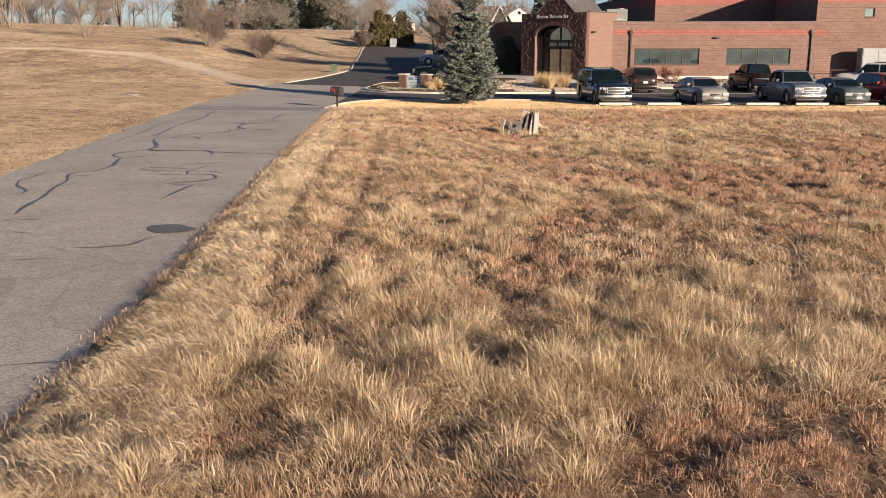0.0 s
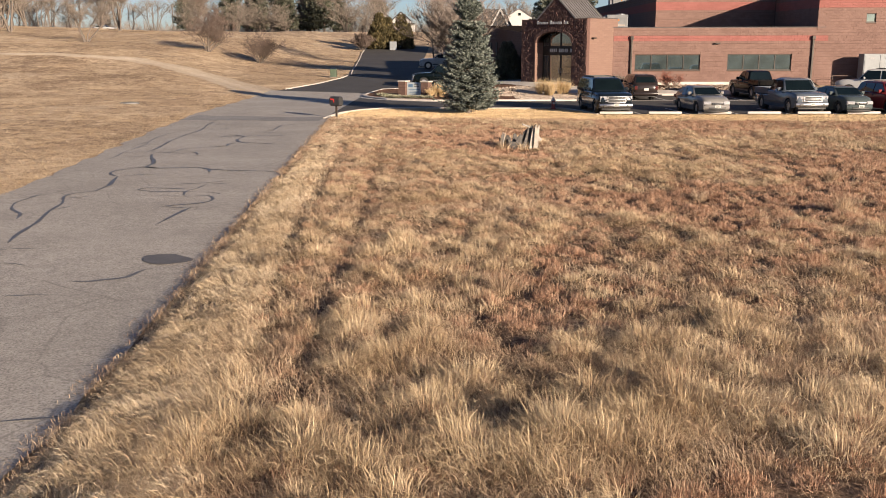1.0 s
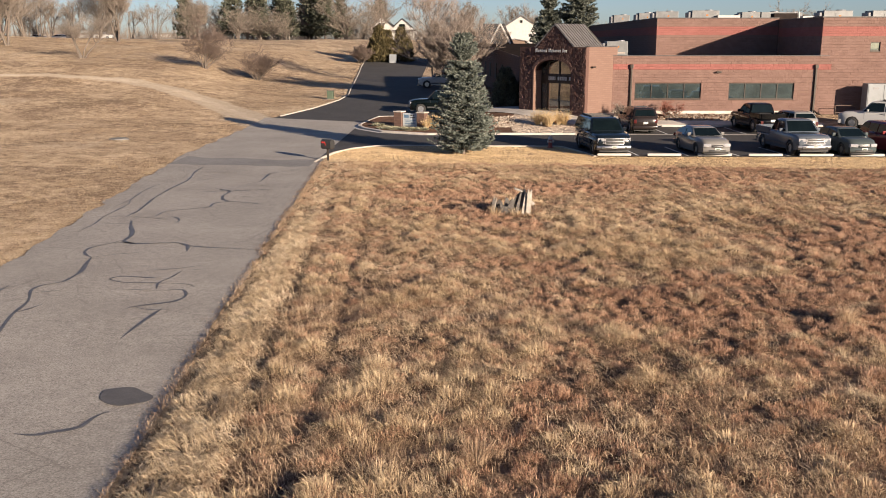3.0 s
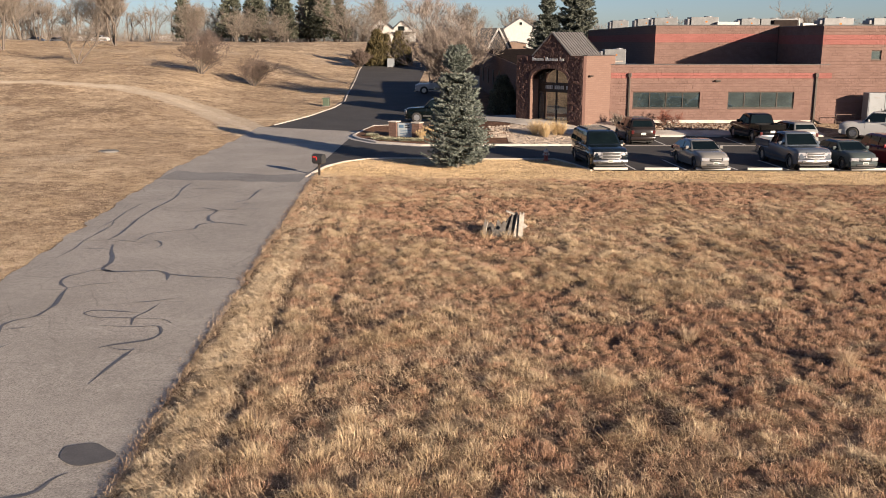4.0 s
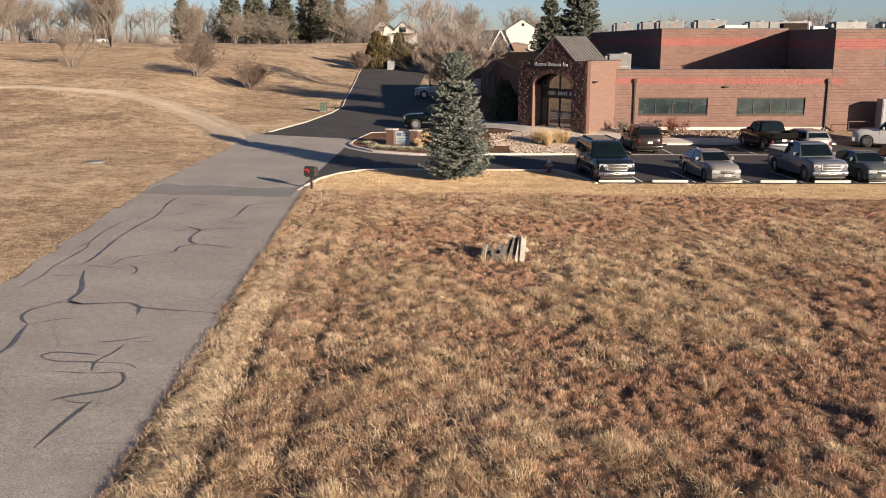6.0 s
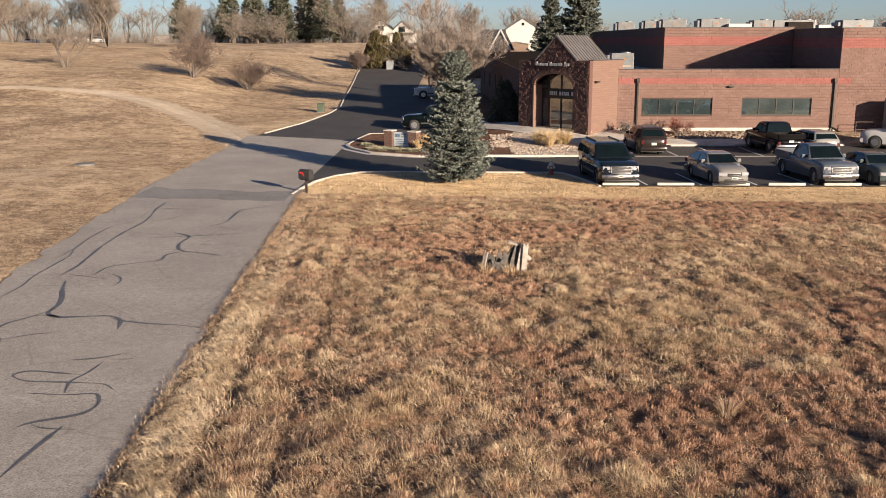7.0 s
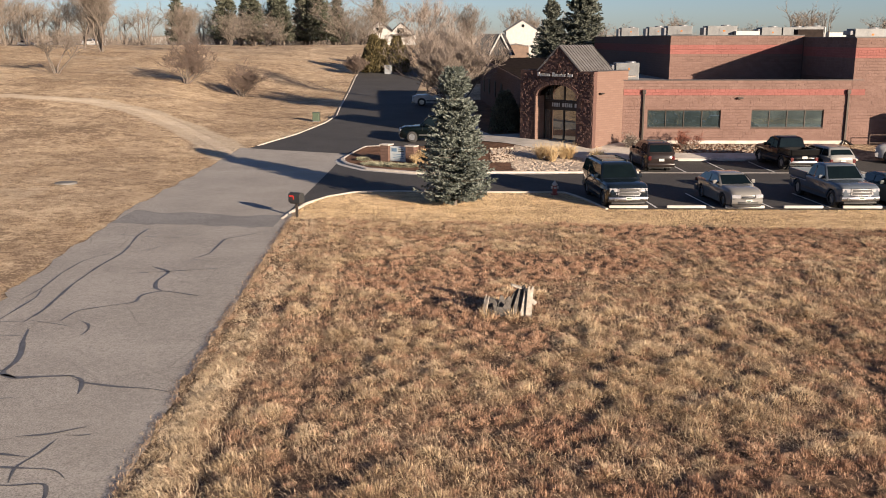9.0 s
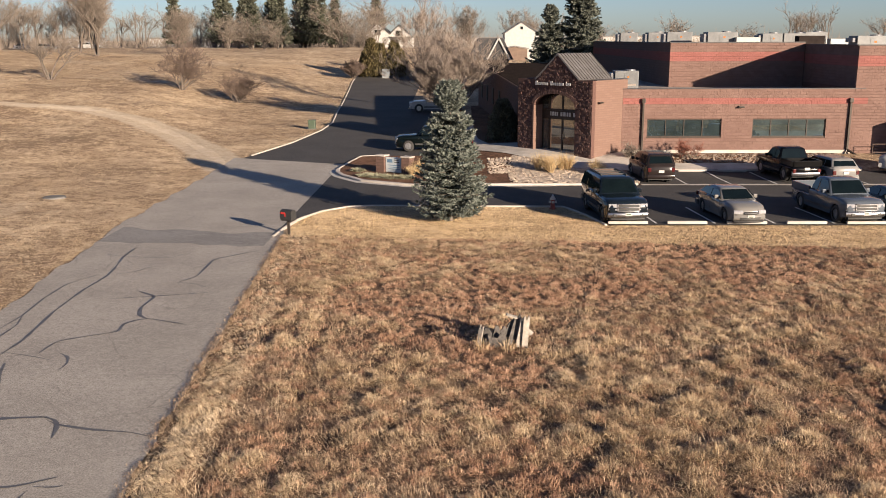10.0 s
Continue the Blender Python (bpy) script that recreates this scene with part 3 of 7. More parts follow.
seal(0.055, (-7.3, 15.35), (-6.7, 15.45), (-6.25, 15.5))
seal(0.085, (-6.45, 16.35), (-6.1, 16.25), (-5.95, 16.4), (-5.4, 16.6), (-5.5, 17.0), (-5.25, 17.3))
seal(0.05, (-4.8, 10.3), (-4.4, 10.4), (-3.9, 10.5))
# the heavy crack across the middle
seal(0.13, (-10.65, 33.8), (-10.35, 32.85), (-9.95, 31.9), (-9.75, 31.2), (-9.75, 30.4), (-9.3, 30.05), (-8.6, 30.2), (-7.9, 30.25))
seal(0.12, (-9.95, 30.2), (-9.6, 30.35), (-9.2, 30.05))
seal(0.10, (-8.2, 30.3), (-7.65, 30.1), (-7.45, 29.6), (-7.35, 29.1))
seal(0.085, (-7.9, 30.1), (-7.5, 29.8), (-6.6, 29.55), (-5.75, 29.45), (-5.2, 29.2))
# the scribbled loops
seal(0.065, (-7.7, 26.85), (-7.1, 26.95), (-6.45, 27.35))
seal(0.06, (-6.75, 26.95), (-6.35, 26.9), (-6.2, 27.0))
seal(0.065, (-7.0, 25.95), (-8.3, 26.2), (-8.55, 25.9), (-8.05, 25.55), (-7.0, 25.5), (-6.25, 25.45), (-5.95, 25.1))
seal(0.06, (-6.8, 26.8), (-6.9, 25.95), (-7.1, 25.6), (-6.9, 24.9))
seal(0.08, (-7.7, 24.9), (-6.8, 24.8), (-6.2, 24.95), (-5.95, 24.3), (-6.1, 23.85), (-6.95, 23.45), (-7.1, 23.25))
seal(0.07, (-6.95, 23.45), (-6.7, 23.2), (-5.95, 23.15))
seal(0.09, (-6.25, 23.3), (-6.35, 22.5), (-6.4, 21.9), (-6.45, 21.1))
# long lines going north
seal(0.09, (-11.1, 34.4), (-11.05, 35.6), (-11.4, 38.5), (-11.5, 41.0), (-11.4, 43.0), (-11.55, 44.2), (-11.9, 46.0), (-11.95, 47.6))
seal(0.055, (-12.25, 36.7), (-12.2, 38.1), (-12.4, 40.0), (-12.4, 41.8), (-11.8, 43.2))
seal(0.06, (-11.75, 31.7), (-11.7, 33.2), (-11.9, 34.4), (-11.9, 37.1), (-12.2, 38.1))
seal(0.055, (-11.6, 33.2), (-10.9, 33.2), (-10.35, 33.3))
seal(0.085, (-11.05, 34.65), (-10.1, 34.3), (-9.45, 34.0))
seal(0.055, (-12.3, 34.4), (-11.7, 34.5), (-11.1, 34.5))
seal(0.08, (-10.1, 34.6), (-10.05, 35.6), (-9.4, 36.05), (-8.6, 36.5), (-8.75, 37.3), (-8.3, 37.8), (-8.0, 37.75), (-6.8, 37.2))
seal(0.08, (-9.6, 34.65), (-9.15, 34.3), (-8.95, 33.7), (-9.0, 33.3))
seal(0.075, (-10.15, 40.0), (-8.85, 40.3), (-6.9, 40.85))
seal(0.11, (-9.6, 41.0), (-8.75, 40.3), (-8.8, 39.0), (-8.55, 38.1), (-8.15, 37.75))
seal(0.075, (-8.55, 42.1), (-8.1, 43.0), (-8.2, 45.6), (-7.45, 46.4), (-6.75, 47.2))
seal(0.05, (-8.55, 42.1), (-7.8, 41.9), (-7.4, 41.5))
seal(0.06, (-12.85, 46.5), (-12.0, 46.1), (-10.0, 45.8), (-9.45, 46.8))
seal(0.065, (-11.3, 43.2), (-10.6, 43.6), (-10.2, 44.5))
bm = bmesh.new()
ring = [bm.verts.new((-5.24 + (0.5 + 0.05 * math.sin(3 * a + 1)) * math.cos(a), 17.95 + (0.4 + 0.04 * math.cos(4 * a)) * math.sin(a) - 0.12 * math.cos(a), float(base_z(-5.24, 17.95)) + 0.026)) for a in np.linspace(0, 2 * math.pi, 40, endpoint=False)]
bm.faces.new(ring)
tagged(part("tar_patch", bm, STAIN), "dark round tar repair on the asphalt road", "tar patch", kind="structure")
ribbon("dirt_path", PATH_LINE, 1.7, (-0.12, -0.02, 0.015, 0.02, 0.015, -0.02, -0.12), DIRT, "pale trodden dirt path across dry grass", "path", 0.45, 4, ground_z)


def kerb(name, pts, w=0.18, h=0.13, material=None, label="pale concrete kerb", close=False):
    """A kerb with a rounded top along a line, standing on the land."""
    p = np.array(pts, float)
    d = np.gradient(p, axis=0)
    d /= np.linalg.norm(d, axis=1)[:, None]
    nrm = np.stack([-d[:, 1], d[:, 0]], 1)
    prof = [(-w / 2, -0.08), (-w / 2, h - 0.03), (-w / 2 + 0.04, h), (w / 2 - 0.03, h), (w / 2, h - 0.02), (w / 2, -0.08)]
    bm = bmesh.new()
    prev = None
    for q, n in zip(p, nrm):
        z = float(base_z(q[0], q[1]))
        cur = [bm.verts.new((q[0] + n[0] * o, q[1] + n[1] * o, z + e)) for o, e in prof]
        if prev:
            for i in range(len(prof) - 1):
                bm.faces.new((prev[i], prev[i + 1], cur[i + 1], cur[i]))
        else:
            bm.faces.new(cur)
        prev = cur
    bm.faces.new(prev[::-1])
    return tagged(part(name, bm, material or CONCRETE), label, "kerb", kind="structure")


xs = np.concatenate([np.arange(-6.73, -3, 0.1), np.arange(-3, 8.2, 0.3)])
kerb("kerb_lawn", [(x, float(lot_low(x))) for x in xs], 0.13, 0.06)
xs = np.concatenate([np.arange(-6.58, -3, 0.1), np.arange(-3, 12.1, 0.4)])
kerb("kerb_bed", [(x, float(isle_low(x))) for x in xs], 0.3, 0.14, label="wide pale concrete kerb round a planting bed")
pan = [(-6.75, 71.0), (-6.83, 69.5), (-6.3, 67.75), (-4.72, 65.4), (-1.6, 63.68), (2.5, 63.86), (7.0, 63.95)]
ribbon("gutter_pan", pan, 0.42, 0.028, STOPMAT, "pale concrete gutter pan along the bed's kerb", "gutter", 0.03, 3)
ys = np.arange(77, 150, 1.0)
kerb("kerb_drive", [(float(drive_l(y)), y) for y in ys], 0.13, 0.09)
kerb("kerb_bed_west", [(-6.58, 70.6), (-6.2, 73.5), (-5.7, 76.2), (-4.4, 76.6)])
kerb("kerb_back", [(x, 69.75) for x in np.arange(12, 27.2, 0.6)])
rows = [across((x, 64.2), (x, 64.65), 2) for x in np.arange(12.0, 60, 0.6)]
strip("gutter", rows, 0.026, CONCRETE, "pale concrete drainage gutter across the parking lot", "gutter")
for x in (10.5, 13.2, 15.95, 18.7, 21.4, 24.2, 26.9):
    strip("stall_line", [across((x - 0.05 - 0.085 * (y - 52.8), y), (x + 0.05 - 0.085 * (y - 52.8), y), 2) for y in (52.8, 55, 57.0)], 0.023, LINE, "white painted parking stall line", "stall line")
for x in (14.7, 17.3, 20.0, 22.7, 25.3):
    strip("stall_line", [across((x - 0.05 - 0.05 * (y - 64.7), y), (x + 0.05 - 0.05 * (y - 64.7), y), 2) for y in (64.7, 67, 69.2)], 0.027, LINE, "white painted parking stall line", "stall line")

# ---- planting bed, plaza ----
rows = [across((x, float(isle_low(x)) + 0.12), (x, float(np.interp(x, [-6.5, -6.2, -5.7, -4.4, 12], [70.8, 73.4, 76.1, 76.4, 76.4]))), 12) for x in np.arange(-6.45, 12.01, 0.45)]
strip("planting_bed", rows, 0.10, MULCH, "brown mulch planting bed with pale rocks", "planting bed")
rows = [across((x, float(np.interp(x, [2.5, 5, 8, 9.5, 11.5], [76.8, 73.6, 70.4, 69.6, 69.3]))), (x, 79.5), 10) for x in np.arange(2.5, 13.1, 0.4)]
strip("plaza", rows, 0.14, CONCRETE, "pale concrete walk before the entrance", "pavement")
rows = [across((x, 69.85), (x, 71.2), 4) for x in np.arange(13.1, 27.3, 0.5)]
strip("sidewalk", rows, 0.12, CONCRETE, "narrow concrete walk along the back row", "pavement")


rows = [across((x, float(isle_low(x)) + 0.5), (x, float(np.interp(x, [2.5, 5, 8, 9.5, 11.5], [76.0, 73.5, 70.4, 69.6, 69.3]))), 8) for x in np.arange(4.9, 11.9, 0.3)]
strip("gravel_bed", rows, 0.125, ROCK, "pale gravel in the planting bed", "gravel")
rows = [across((x, 71.25), (x, 74.55), 6) for x in np.arange(13.1, 27.3, 0.5)]
strip("gravel_strip", rows, 0.03, MULCH, "brown mulch with scattered rocks along the building's foot", "gravel")


def rocks(name, n, area, seed, size=(0.06, 0.2), lift=0.1, keep=None, label="loose pale river rocks in the planting bed", material=None):
    """A scatter of lumpy stones, joined."""
    rnd = np.random.RandomState(seed)
    bm = bmesh.new()
    bmesh.ops.create_icosphere(bm, subdivisions=1, radius=1)
    sv = np.array([v.co for v in bm.verts])
    sf = np.array([[v.index for v in f.verts] for f in bm.faces])
    bm.free()
    x, y = rnd.uniform(area[0], area[1], n), rnd.uniform(area[2], area[3], n)
    if keep is not None:
        k = keep(x, y)
        x, y = x[k], y[k]
    n = len(x)
    r = rnd.uniform(*size, n) * rnd.uniform(0.6, 1.2, n)
    sc = np.stack([r, r * rnd.uniform(0.6, 1.0, n), r * rnd.uniform(0.4, 0.75, n)], 1)
    v = sv[None] * sc[:, None] * rnd.uniform(0.8, 1.2, (n, len(sv), 1))
    a = rnd.uniform(0, 6.28, n)[:, None]
    vx, vy = v[..., 0] * np.cos(a) - v[..., 1] * np.sin(a), v[..., 0] * np.sin(a) + v[..., 1] * np.cos(a)
    z = base_z(x, y) + lift
    v = np.stack([vx + x[:, None], vy + y[:, None], v[..., 2] + z[:, None]], 2).reshape(-1, 3)
    f = (sf[None] + (np.arange(n) * len(sv))[:, None, None]).reshape(-1, 3)
    ob = raw_mesh(name, v, f, material or ROCK)
    ob.data.polygons.foreach_set("use_smooth", [False] * len(f))
    return tagged(ob, label, "rocks", kind="stuff")


rocks("river_rock", 5200, (3.2, 12, 64.6, 73), 3, (0.04, 0.13), keep=lambda x, y: ((x > 4.4) | (y > 68.5)) & (y > isle_low(x) + 0.3) & (y < np.interp(x, [2.5, 5, 8, 9.5, 11.5], [76.8, 73.6, 70.4, 69.6, 69.3])) & (fbm(x * 0.5, y * 0.5, 8) > 0.33))
rocks("river_rock", 1300, (13.2, 27.2, 71.2, 74.2), 4, (0.05, 0.14), 0.04, label="loose rocks along the building's foot, toned down for shade", material=SHADE_COBBLE)

# ---- the building ----
building = thing("office_building", pose(0, 0, 0), "low red-brown block office building with flat roofs", "building")
FY, Z0 = 74.6, 0.3


def piece(name, m, parent, label=""):
    """An Empty that gathers the pieces of one part of a thing."""
    ob = new(name)
    ob.empty_display_size = 0.2
    ob.parent = parent
    ob.matrix_local = m
    if label:
        ob["label"] = label
    return ob


def bpart(name, x0, x1, y0, y1, z0, z1, material, label="", parent=None, bevel=0.0):
    return part(name, boxed(x0, x1, y0, y1, z0, z1, bevel=bevel), material, parent or building, label)


def front_wall(x0, x1, z0, z1, y, openings, thick=0.3):
    """One wall with openings cut right through it."""
    xs = sorted({x0, x1, *(v for o in openings for v in o[:2])})
    zs = sorted({z0, z1, *(v for o in openings for v in o[2:])})
    bm = bmesh.new()
    solid = lambda i, j: 0 <= i < len(xs) - 1 and 0 <= j < len(zs) - 1 and not any(o[0] <= xs[i] < o[1] and o[2] <= zs[j] < o[3] for o in openings)  # noqa: E731
    made = {}

    def v(i, j, k):
        if (i, j, k) not in made:
            made[i, j, k] = bm.verts.new((xs[i], y + k * thick, zs[j]))
        return made[i, j, k]

    for i in range(len(xs) - 1):
        for j in range(len(zs) - 1):
            if solid(i, j):
                bm.faces.new((v(i, j, 0), v(i + 1, j, 0), v(i + 1, j + 1, 0), v(i, j + 1, 0)))
                bm.faces.new((v(i, j, 1), v(i, j + 1, 1), v(i + 1, j + 1, 1), v(i + 1, j, 1)))
                for di, dj, p, q in ((-1, 0, (i, j), (i, j + 1)), (1, 0, (i + 1, j + 1), (i + 1, j)), (0, -1, (i + 1, j), (i, j)), (0, 1, (i, j + 1), (i + 1, j + 1))):
                    if not solid(i + di, j + dj):
                        bm.faces.new((v(*p, 0), v(*q, 0), v(*q, 1), v(*p, 1)))
    bmesh.ops.recalc_face_normals(bm, faces=bm.faces)
    return bm


WINS = [(14.22, 19.30, 1.76, 2.96), (21.42, 26.40, 1.76, 2.98)]


def courses(x0, x1, z0, z1, y, material, seed, openings=(), along="x", label="courses of split-face block", parent=None):
    """Running-bond block courses standing proud of a wall by uneven amounts, joined."""
    r = np.random.RandomState(seed)
    rows = max(1, round((z1 - z0) / 0.2))
    h = (z1 - z0) / rows
    V = []
    for j in range(rows):
        za, zb = z0 + j * h + 0.004, z0 + (j + 1) * h - 0.004
        cuts = np.arange(x0 - 0.2 * (j % 2), x1 + 0.4, 0.4)
        for a, b in zip(np.clip(cuts[:-1], x0, x1), np.clip(cuts[1:], x0, x1)):
            spans = [(a, b)]
            for o in openings:
                if za < o[3] and zb > o[2]:
                    spans = [q for p in spans for q in ((p[0], min(p[1], o[0])), (max(p[0], o[1]), p[1])) if q[1] > q[0]]
            for p, q in spans:
                if q - p < 0.05:
                    continue
                out = r.uniform(0.010, 0.022)
                fr = out + r.uniform(-0.008, 0.008, 4)
                p, q = p + 0.0015, q - 0.0015
                V.append([(p, 0, za), (q, 0, za), (q, 0, zb), (p, 0, zb), (p + 0.003, -fr[0], za + 0.01), (q - 0.003, -fr[1], za + 0.01), (q - 0.003, -fr[2], zb - 0.01), (p + 0.003, -fr[3], zb - 0.01)])
    V = np.array(V)
    n = len(V)
    V = V.reshape(-1, 3) + np.array([0, y, 0]) if along == "x" else V.reshape(-1, 3)[:, [1, 0, 2]] + np.array([y, 0, 0])
    F = np.array([(4, 5, 6), (4, 6, 7), (0, 1, 5), (0, 5, 4), (1, 2, 6), (1, 6, 5), (2, 3, 7), (2, 7, 6), (3, 0, 4), (3, 4, 7)])
    if along != "x":
        F = F[:, ::-1]
    F = (F[None] + (np.arange(n) * 8)[:, None, None]).reshape(-1, 3)
    ob = raw_mesh("block_facing", V, F, material, parent or building)
    ob.data.polygons.foreach_set("use_smooth", [False] * len(F))
    ob["kind"] = "stuff"
    ob["label"] = label
    return ob


part("wall", front_wall(12.2, 28.2, Z0, 5.0, FY, WINS), BLOCK, building, "split-face red-brown block wall")
bpart("foundation", 12.6, 28.2, FY - 0.06, FY, Z0 - 0.2, 0.86, CONCRETE, "pale concrete base course")
courses(12.3, 28.2, 0.86, 3.98, FY, BLOCKS, 1, WINS)
courses(12.5, 29.1, 3.98, 4.40, FY, BANDS, 2, label="faded red painted course")
courses(12.3, 28.2, 4.40, 5.0, FY, BLOCKS, 3)
bpart("coping", 12.2, 28.9, FY - 0.05, FY + 0.4, 5.0, 5.05, COPING)
bpart("roof", 12.2, 28.2, FY + 0.3, 130, 4.55, 4.65, ROOFING, "flat gravel roof")
# the taller block to the east, flush with the front
part("wall", front_wall(28.2, 62, Z0 - 0.3, 7.86, FY - 0.004, [(31.9, 32.65, 5.38, 6.05)]), BLOCK, building, "tall split-face block wall")
bpart("wall", 28.2, 28.5, FY + 0.3, 84.5, 4.6, 7.86, BLOCK)
courses(28.2, 42, 0.4, 3.98, FY - 0.004, BLOCKS, 4)
courses(29.1, 42, 3.98, 4.40, FY - 0.004, BLOCKS, 5)
courses(28.2, 42, 4.40, 6.48, FY - 0.004, BLOCKS, 6, [(31.9, 32.65, 5.38, 6.05)])
courses(28.2, 42, 6.48, 7.2, FY - 0.004, BANDS, 7, label="faded red painted course")
courses(28.2, 42, 7.2, 7.86, FY - 0.004, BLOCKS, 8)
courses(FY, 84.45, 5.05, 6.48, 28.2, BLOCKS, 9, along="y")
courses(FY, 84.45, 6.48, 7.2, 28.2, BANDS, 10, along="y", label="faded red painted course")
courses(FY, 84.45, 7.2, 7.86, 28.2, BLOCKS, 11, along="y")
bpart("coping", 28.1, 62, FY - 0.06, FY + 0.4, 7.86, 7.93, COPING)
bpart("coping", 28.1, 28.5, FY + 0.4, 84.5, 7.86, 7.93, COPING)
# the recessed upper storey
bpart("wall", 17.75, 28.2, 84.5, 84.8, 4.6, 8.02, BLOCK)
bpart("wall", 17.75, 18.05, 84.8, 127, 4.6, 8.02, BLOCK)
courses(17.75, 28.15, 4.66, 6.62, 84.5, BLOCKS, 12)
courses(17.75, 28.15, 6.62, 7.34, 84.5, BANDS, 13, label="faded red painted course")
courses(17.75, 28.15, 7.34, 8.02, 84.5, BLOCKS, 14)
bpart("colour_band", 17.735, 17.75, 84.5, 127, 6.62, 7.34, BAND)
bpart("coping", 17.7, 28.2, 84.45, 84.85, 8.02, 8.09, COPING)
bpart("coping", 17.7, 18.1, 84.85, 127, 8.02, 8.09, COPING)
bpart("roof", 18.05, 62, 84.8, 127, 7.5, 7.6, ROOFING)
bpart("roof", 28.5, 62, FY + 0.3, 84.8, 7.5, 7.6, ROOFING)
bpart("wall", 61.7, 62, FY + 0.3, 127, 0, 7.8, BLOCK)
bpart("wall", 17.75, 62, 127, 127.3, 0, 7.9, BLOCK)
bpart("wall", 12.0, 17.75, 127, 127.3, 0, 4.5, BLOCK)
# the shaded west wing, its wall line drawing in towards the north


def wing(plan, z0, tops):
    bm = bmesh.new()
    lo = [bm.verts.new((x, y, z0)) for x, y in plan]
    hi = [bm.verts.new((x, y, z)) for (x, y), z in zip(plan, tops)]
    bm.faces.new(lo[::-1])
    bm.faces.new(hi)
    for i in range(len(plan)):
        j = (i + 1) % len(plan)
        bm.faces.new((lo[i], lo[j], hi[j], hi[i]))
    bmesh.ops.recalc_face_normals(bm, faces=bm.faces)
    return bm


part("wing_wall", wing([(6.0, 79.6), (12.3, 79.6), (12.3, 113), (3.35, 113)], -0.3, [4.7, 4.7, 5.8, 5.8]), BLOCK, building, "block wall of the shaded west wing")
# sun would reach this roof, so its shade is put into the colour
part("wing_roof", wing([(6.1, 79.8), (12.2, 79.8), (12.2, 112.9), (3.5, 112.9)], 4.2, [4.73, 4.73, 5.83, 5.83]), DARK_MATT, building, "flat roof of the west wing, darkened for shade")
for y in (94, 99, 104, 109):
    w = piece("window", pose(6.0 - 0.0793 * (y - 79.6), y, 2.4, 0, 0, -85.5), building, "dark shaded office window")
    part("window_frame", boxed(-0.65, 0.65, -0.04, 0.02, 0, 1.5, bevel=0.01), SHADE_GLASS, w)
    part("pane", boxed(-0.58, 0.58, -0.055, -0.042, 0.07, 1.43), SHADE_GLASS, w)
for a, b, c, d in WINS + [(31.9, 32.65, 5.38, 6.05)]:
    n = 4 if b - a > 2 else 1
    w = piece("window", pose(a, FY, c), building, "dark-framed ribbon window with coated reflective panes")
    wd, ht = b - a, d - c
    bm = bmesh.new()
    for z in (0.03, ht - 0.03):
        box(bm, 0, wd, 0.06, 0.16, z - 0.03, z + 0.03)
    for k in range(n + 1):
        x = 0.03 + (wd - 0.06) * k / n
        box(bm, x - 0.03, x + 0.03, 0.055, 0.165, 0.06, ht - 0.06)
    part("window_frame", bm, DARK, w)
    part("window_sill", boxed(-0.03, wd + 0.03, -0.03, 0.05, -0.06, -0.004, bevel=0.01), DARK, w)
    for k in range(n):
        x = 0.06 + (wd - 0.06) * k / n
        part("pane", boxed(x, x + (wd - 0.06) / n - 0.06, 0.1, 0.11, 0.06, ht - 0.06), PANE, w)
    part("interior_backing", boxed(0.02, wd - 0.02, 0.6, 0.64, -0.05, ht + 0.05), BLACK, w)
for x in (13.9, 27.95):
    p = piece("downpipe", pose(x, FY, 0), building, "dark bronze rain pipe with hopper head on block wall")
    part("pipe", boxed(-0.07, 0.07, -0.17, -0.03, 0.7, 4.1, bevel=0.02), DARK, p)
    part("hopper", boxed(-0.13, 0.13, -0.22, -0.03, 4.08, 4.38, bevel=0.03), DARK, p)
    if x > 20:
        part("spout", tube(tube(bmesh.new(), (0, -0.1, 0.9), (0.75, -0.75, 0.35), 0.08, 0.08), (0, -0.1, 0.9), (-0.35, -0.3, 0.3), 0.05, 0.05), DARK, p)
lamp = piece("wall_light", pose(20.55, FY, 3.74), building, "small dark wall light")
part("hood", boxed(-0.2, 0.2, -0.24, 0, 0, 0.12, bevel=0.03), DARK, lamp)

# corner tower, turned half to the west
TA, TB, TH = 6.5, 3.9, 5.05
tw = thing("entrance_tower", pose(10.09 - TA * math.cos(radians(45)), 72.2 + TA * math.sin(radians(45)), 0.62, 0, 0, -45), "rough stone entrance tower with arched doorway and metal gable roof", "entrance tower")
AX0, AX1, SPR, CRN = 1.5, 5.1, 3.25, 4.1
MIDX, GX0, GX1, PEAK = 3.43, 1.62, 5.24, 6.7


def arch_z(x):
    t = (x - (AX0 + AX1) / 2) / ((AX1 - AX0) / 2)
    return SPR + (CRN - SPR) * math.sqrt(max(0, 1 - t * t))


arch = [(AX0 + (AX1 - AX0) * (1 - math.cos(a)) / 2, 0) for a in np.linspace(0, math.pi, 17)]
arch = [(x, arch_z(x)) for x, _ in arch]
outline = [(0, -0.4), (AX0, -0.4)] + arch + [(AX1, -0.4), (TA, -0.4), (TA, TH), (GX1, TH), (MIDX, PEAK), (GX0, TH), (0, TH)]


def prism(pts, y0, y1):
    bm = bmesh.new()
    f = [bm.verts.new((x, y0, z)) for x, z in pts]
    b = [bm.verts.new((x, y1, z)) for x, z in pts]
    bm.faces.new(f)
    bm.faces.new(b[::-1])
    for i in range(len(pts)):
        j = (i + 1) % len(pts)
        bm.faces.new((f[i], b[i], b[j], f[j]))
    bmesh.ops.recalc_face_normals(bm, faces=bm.faces)
    return bm


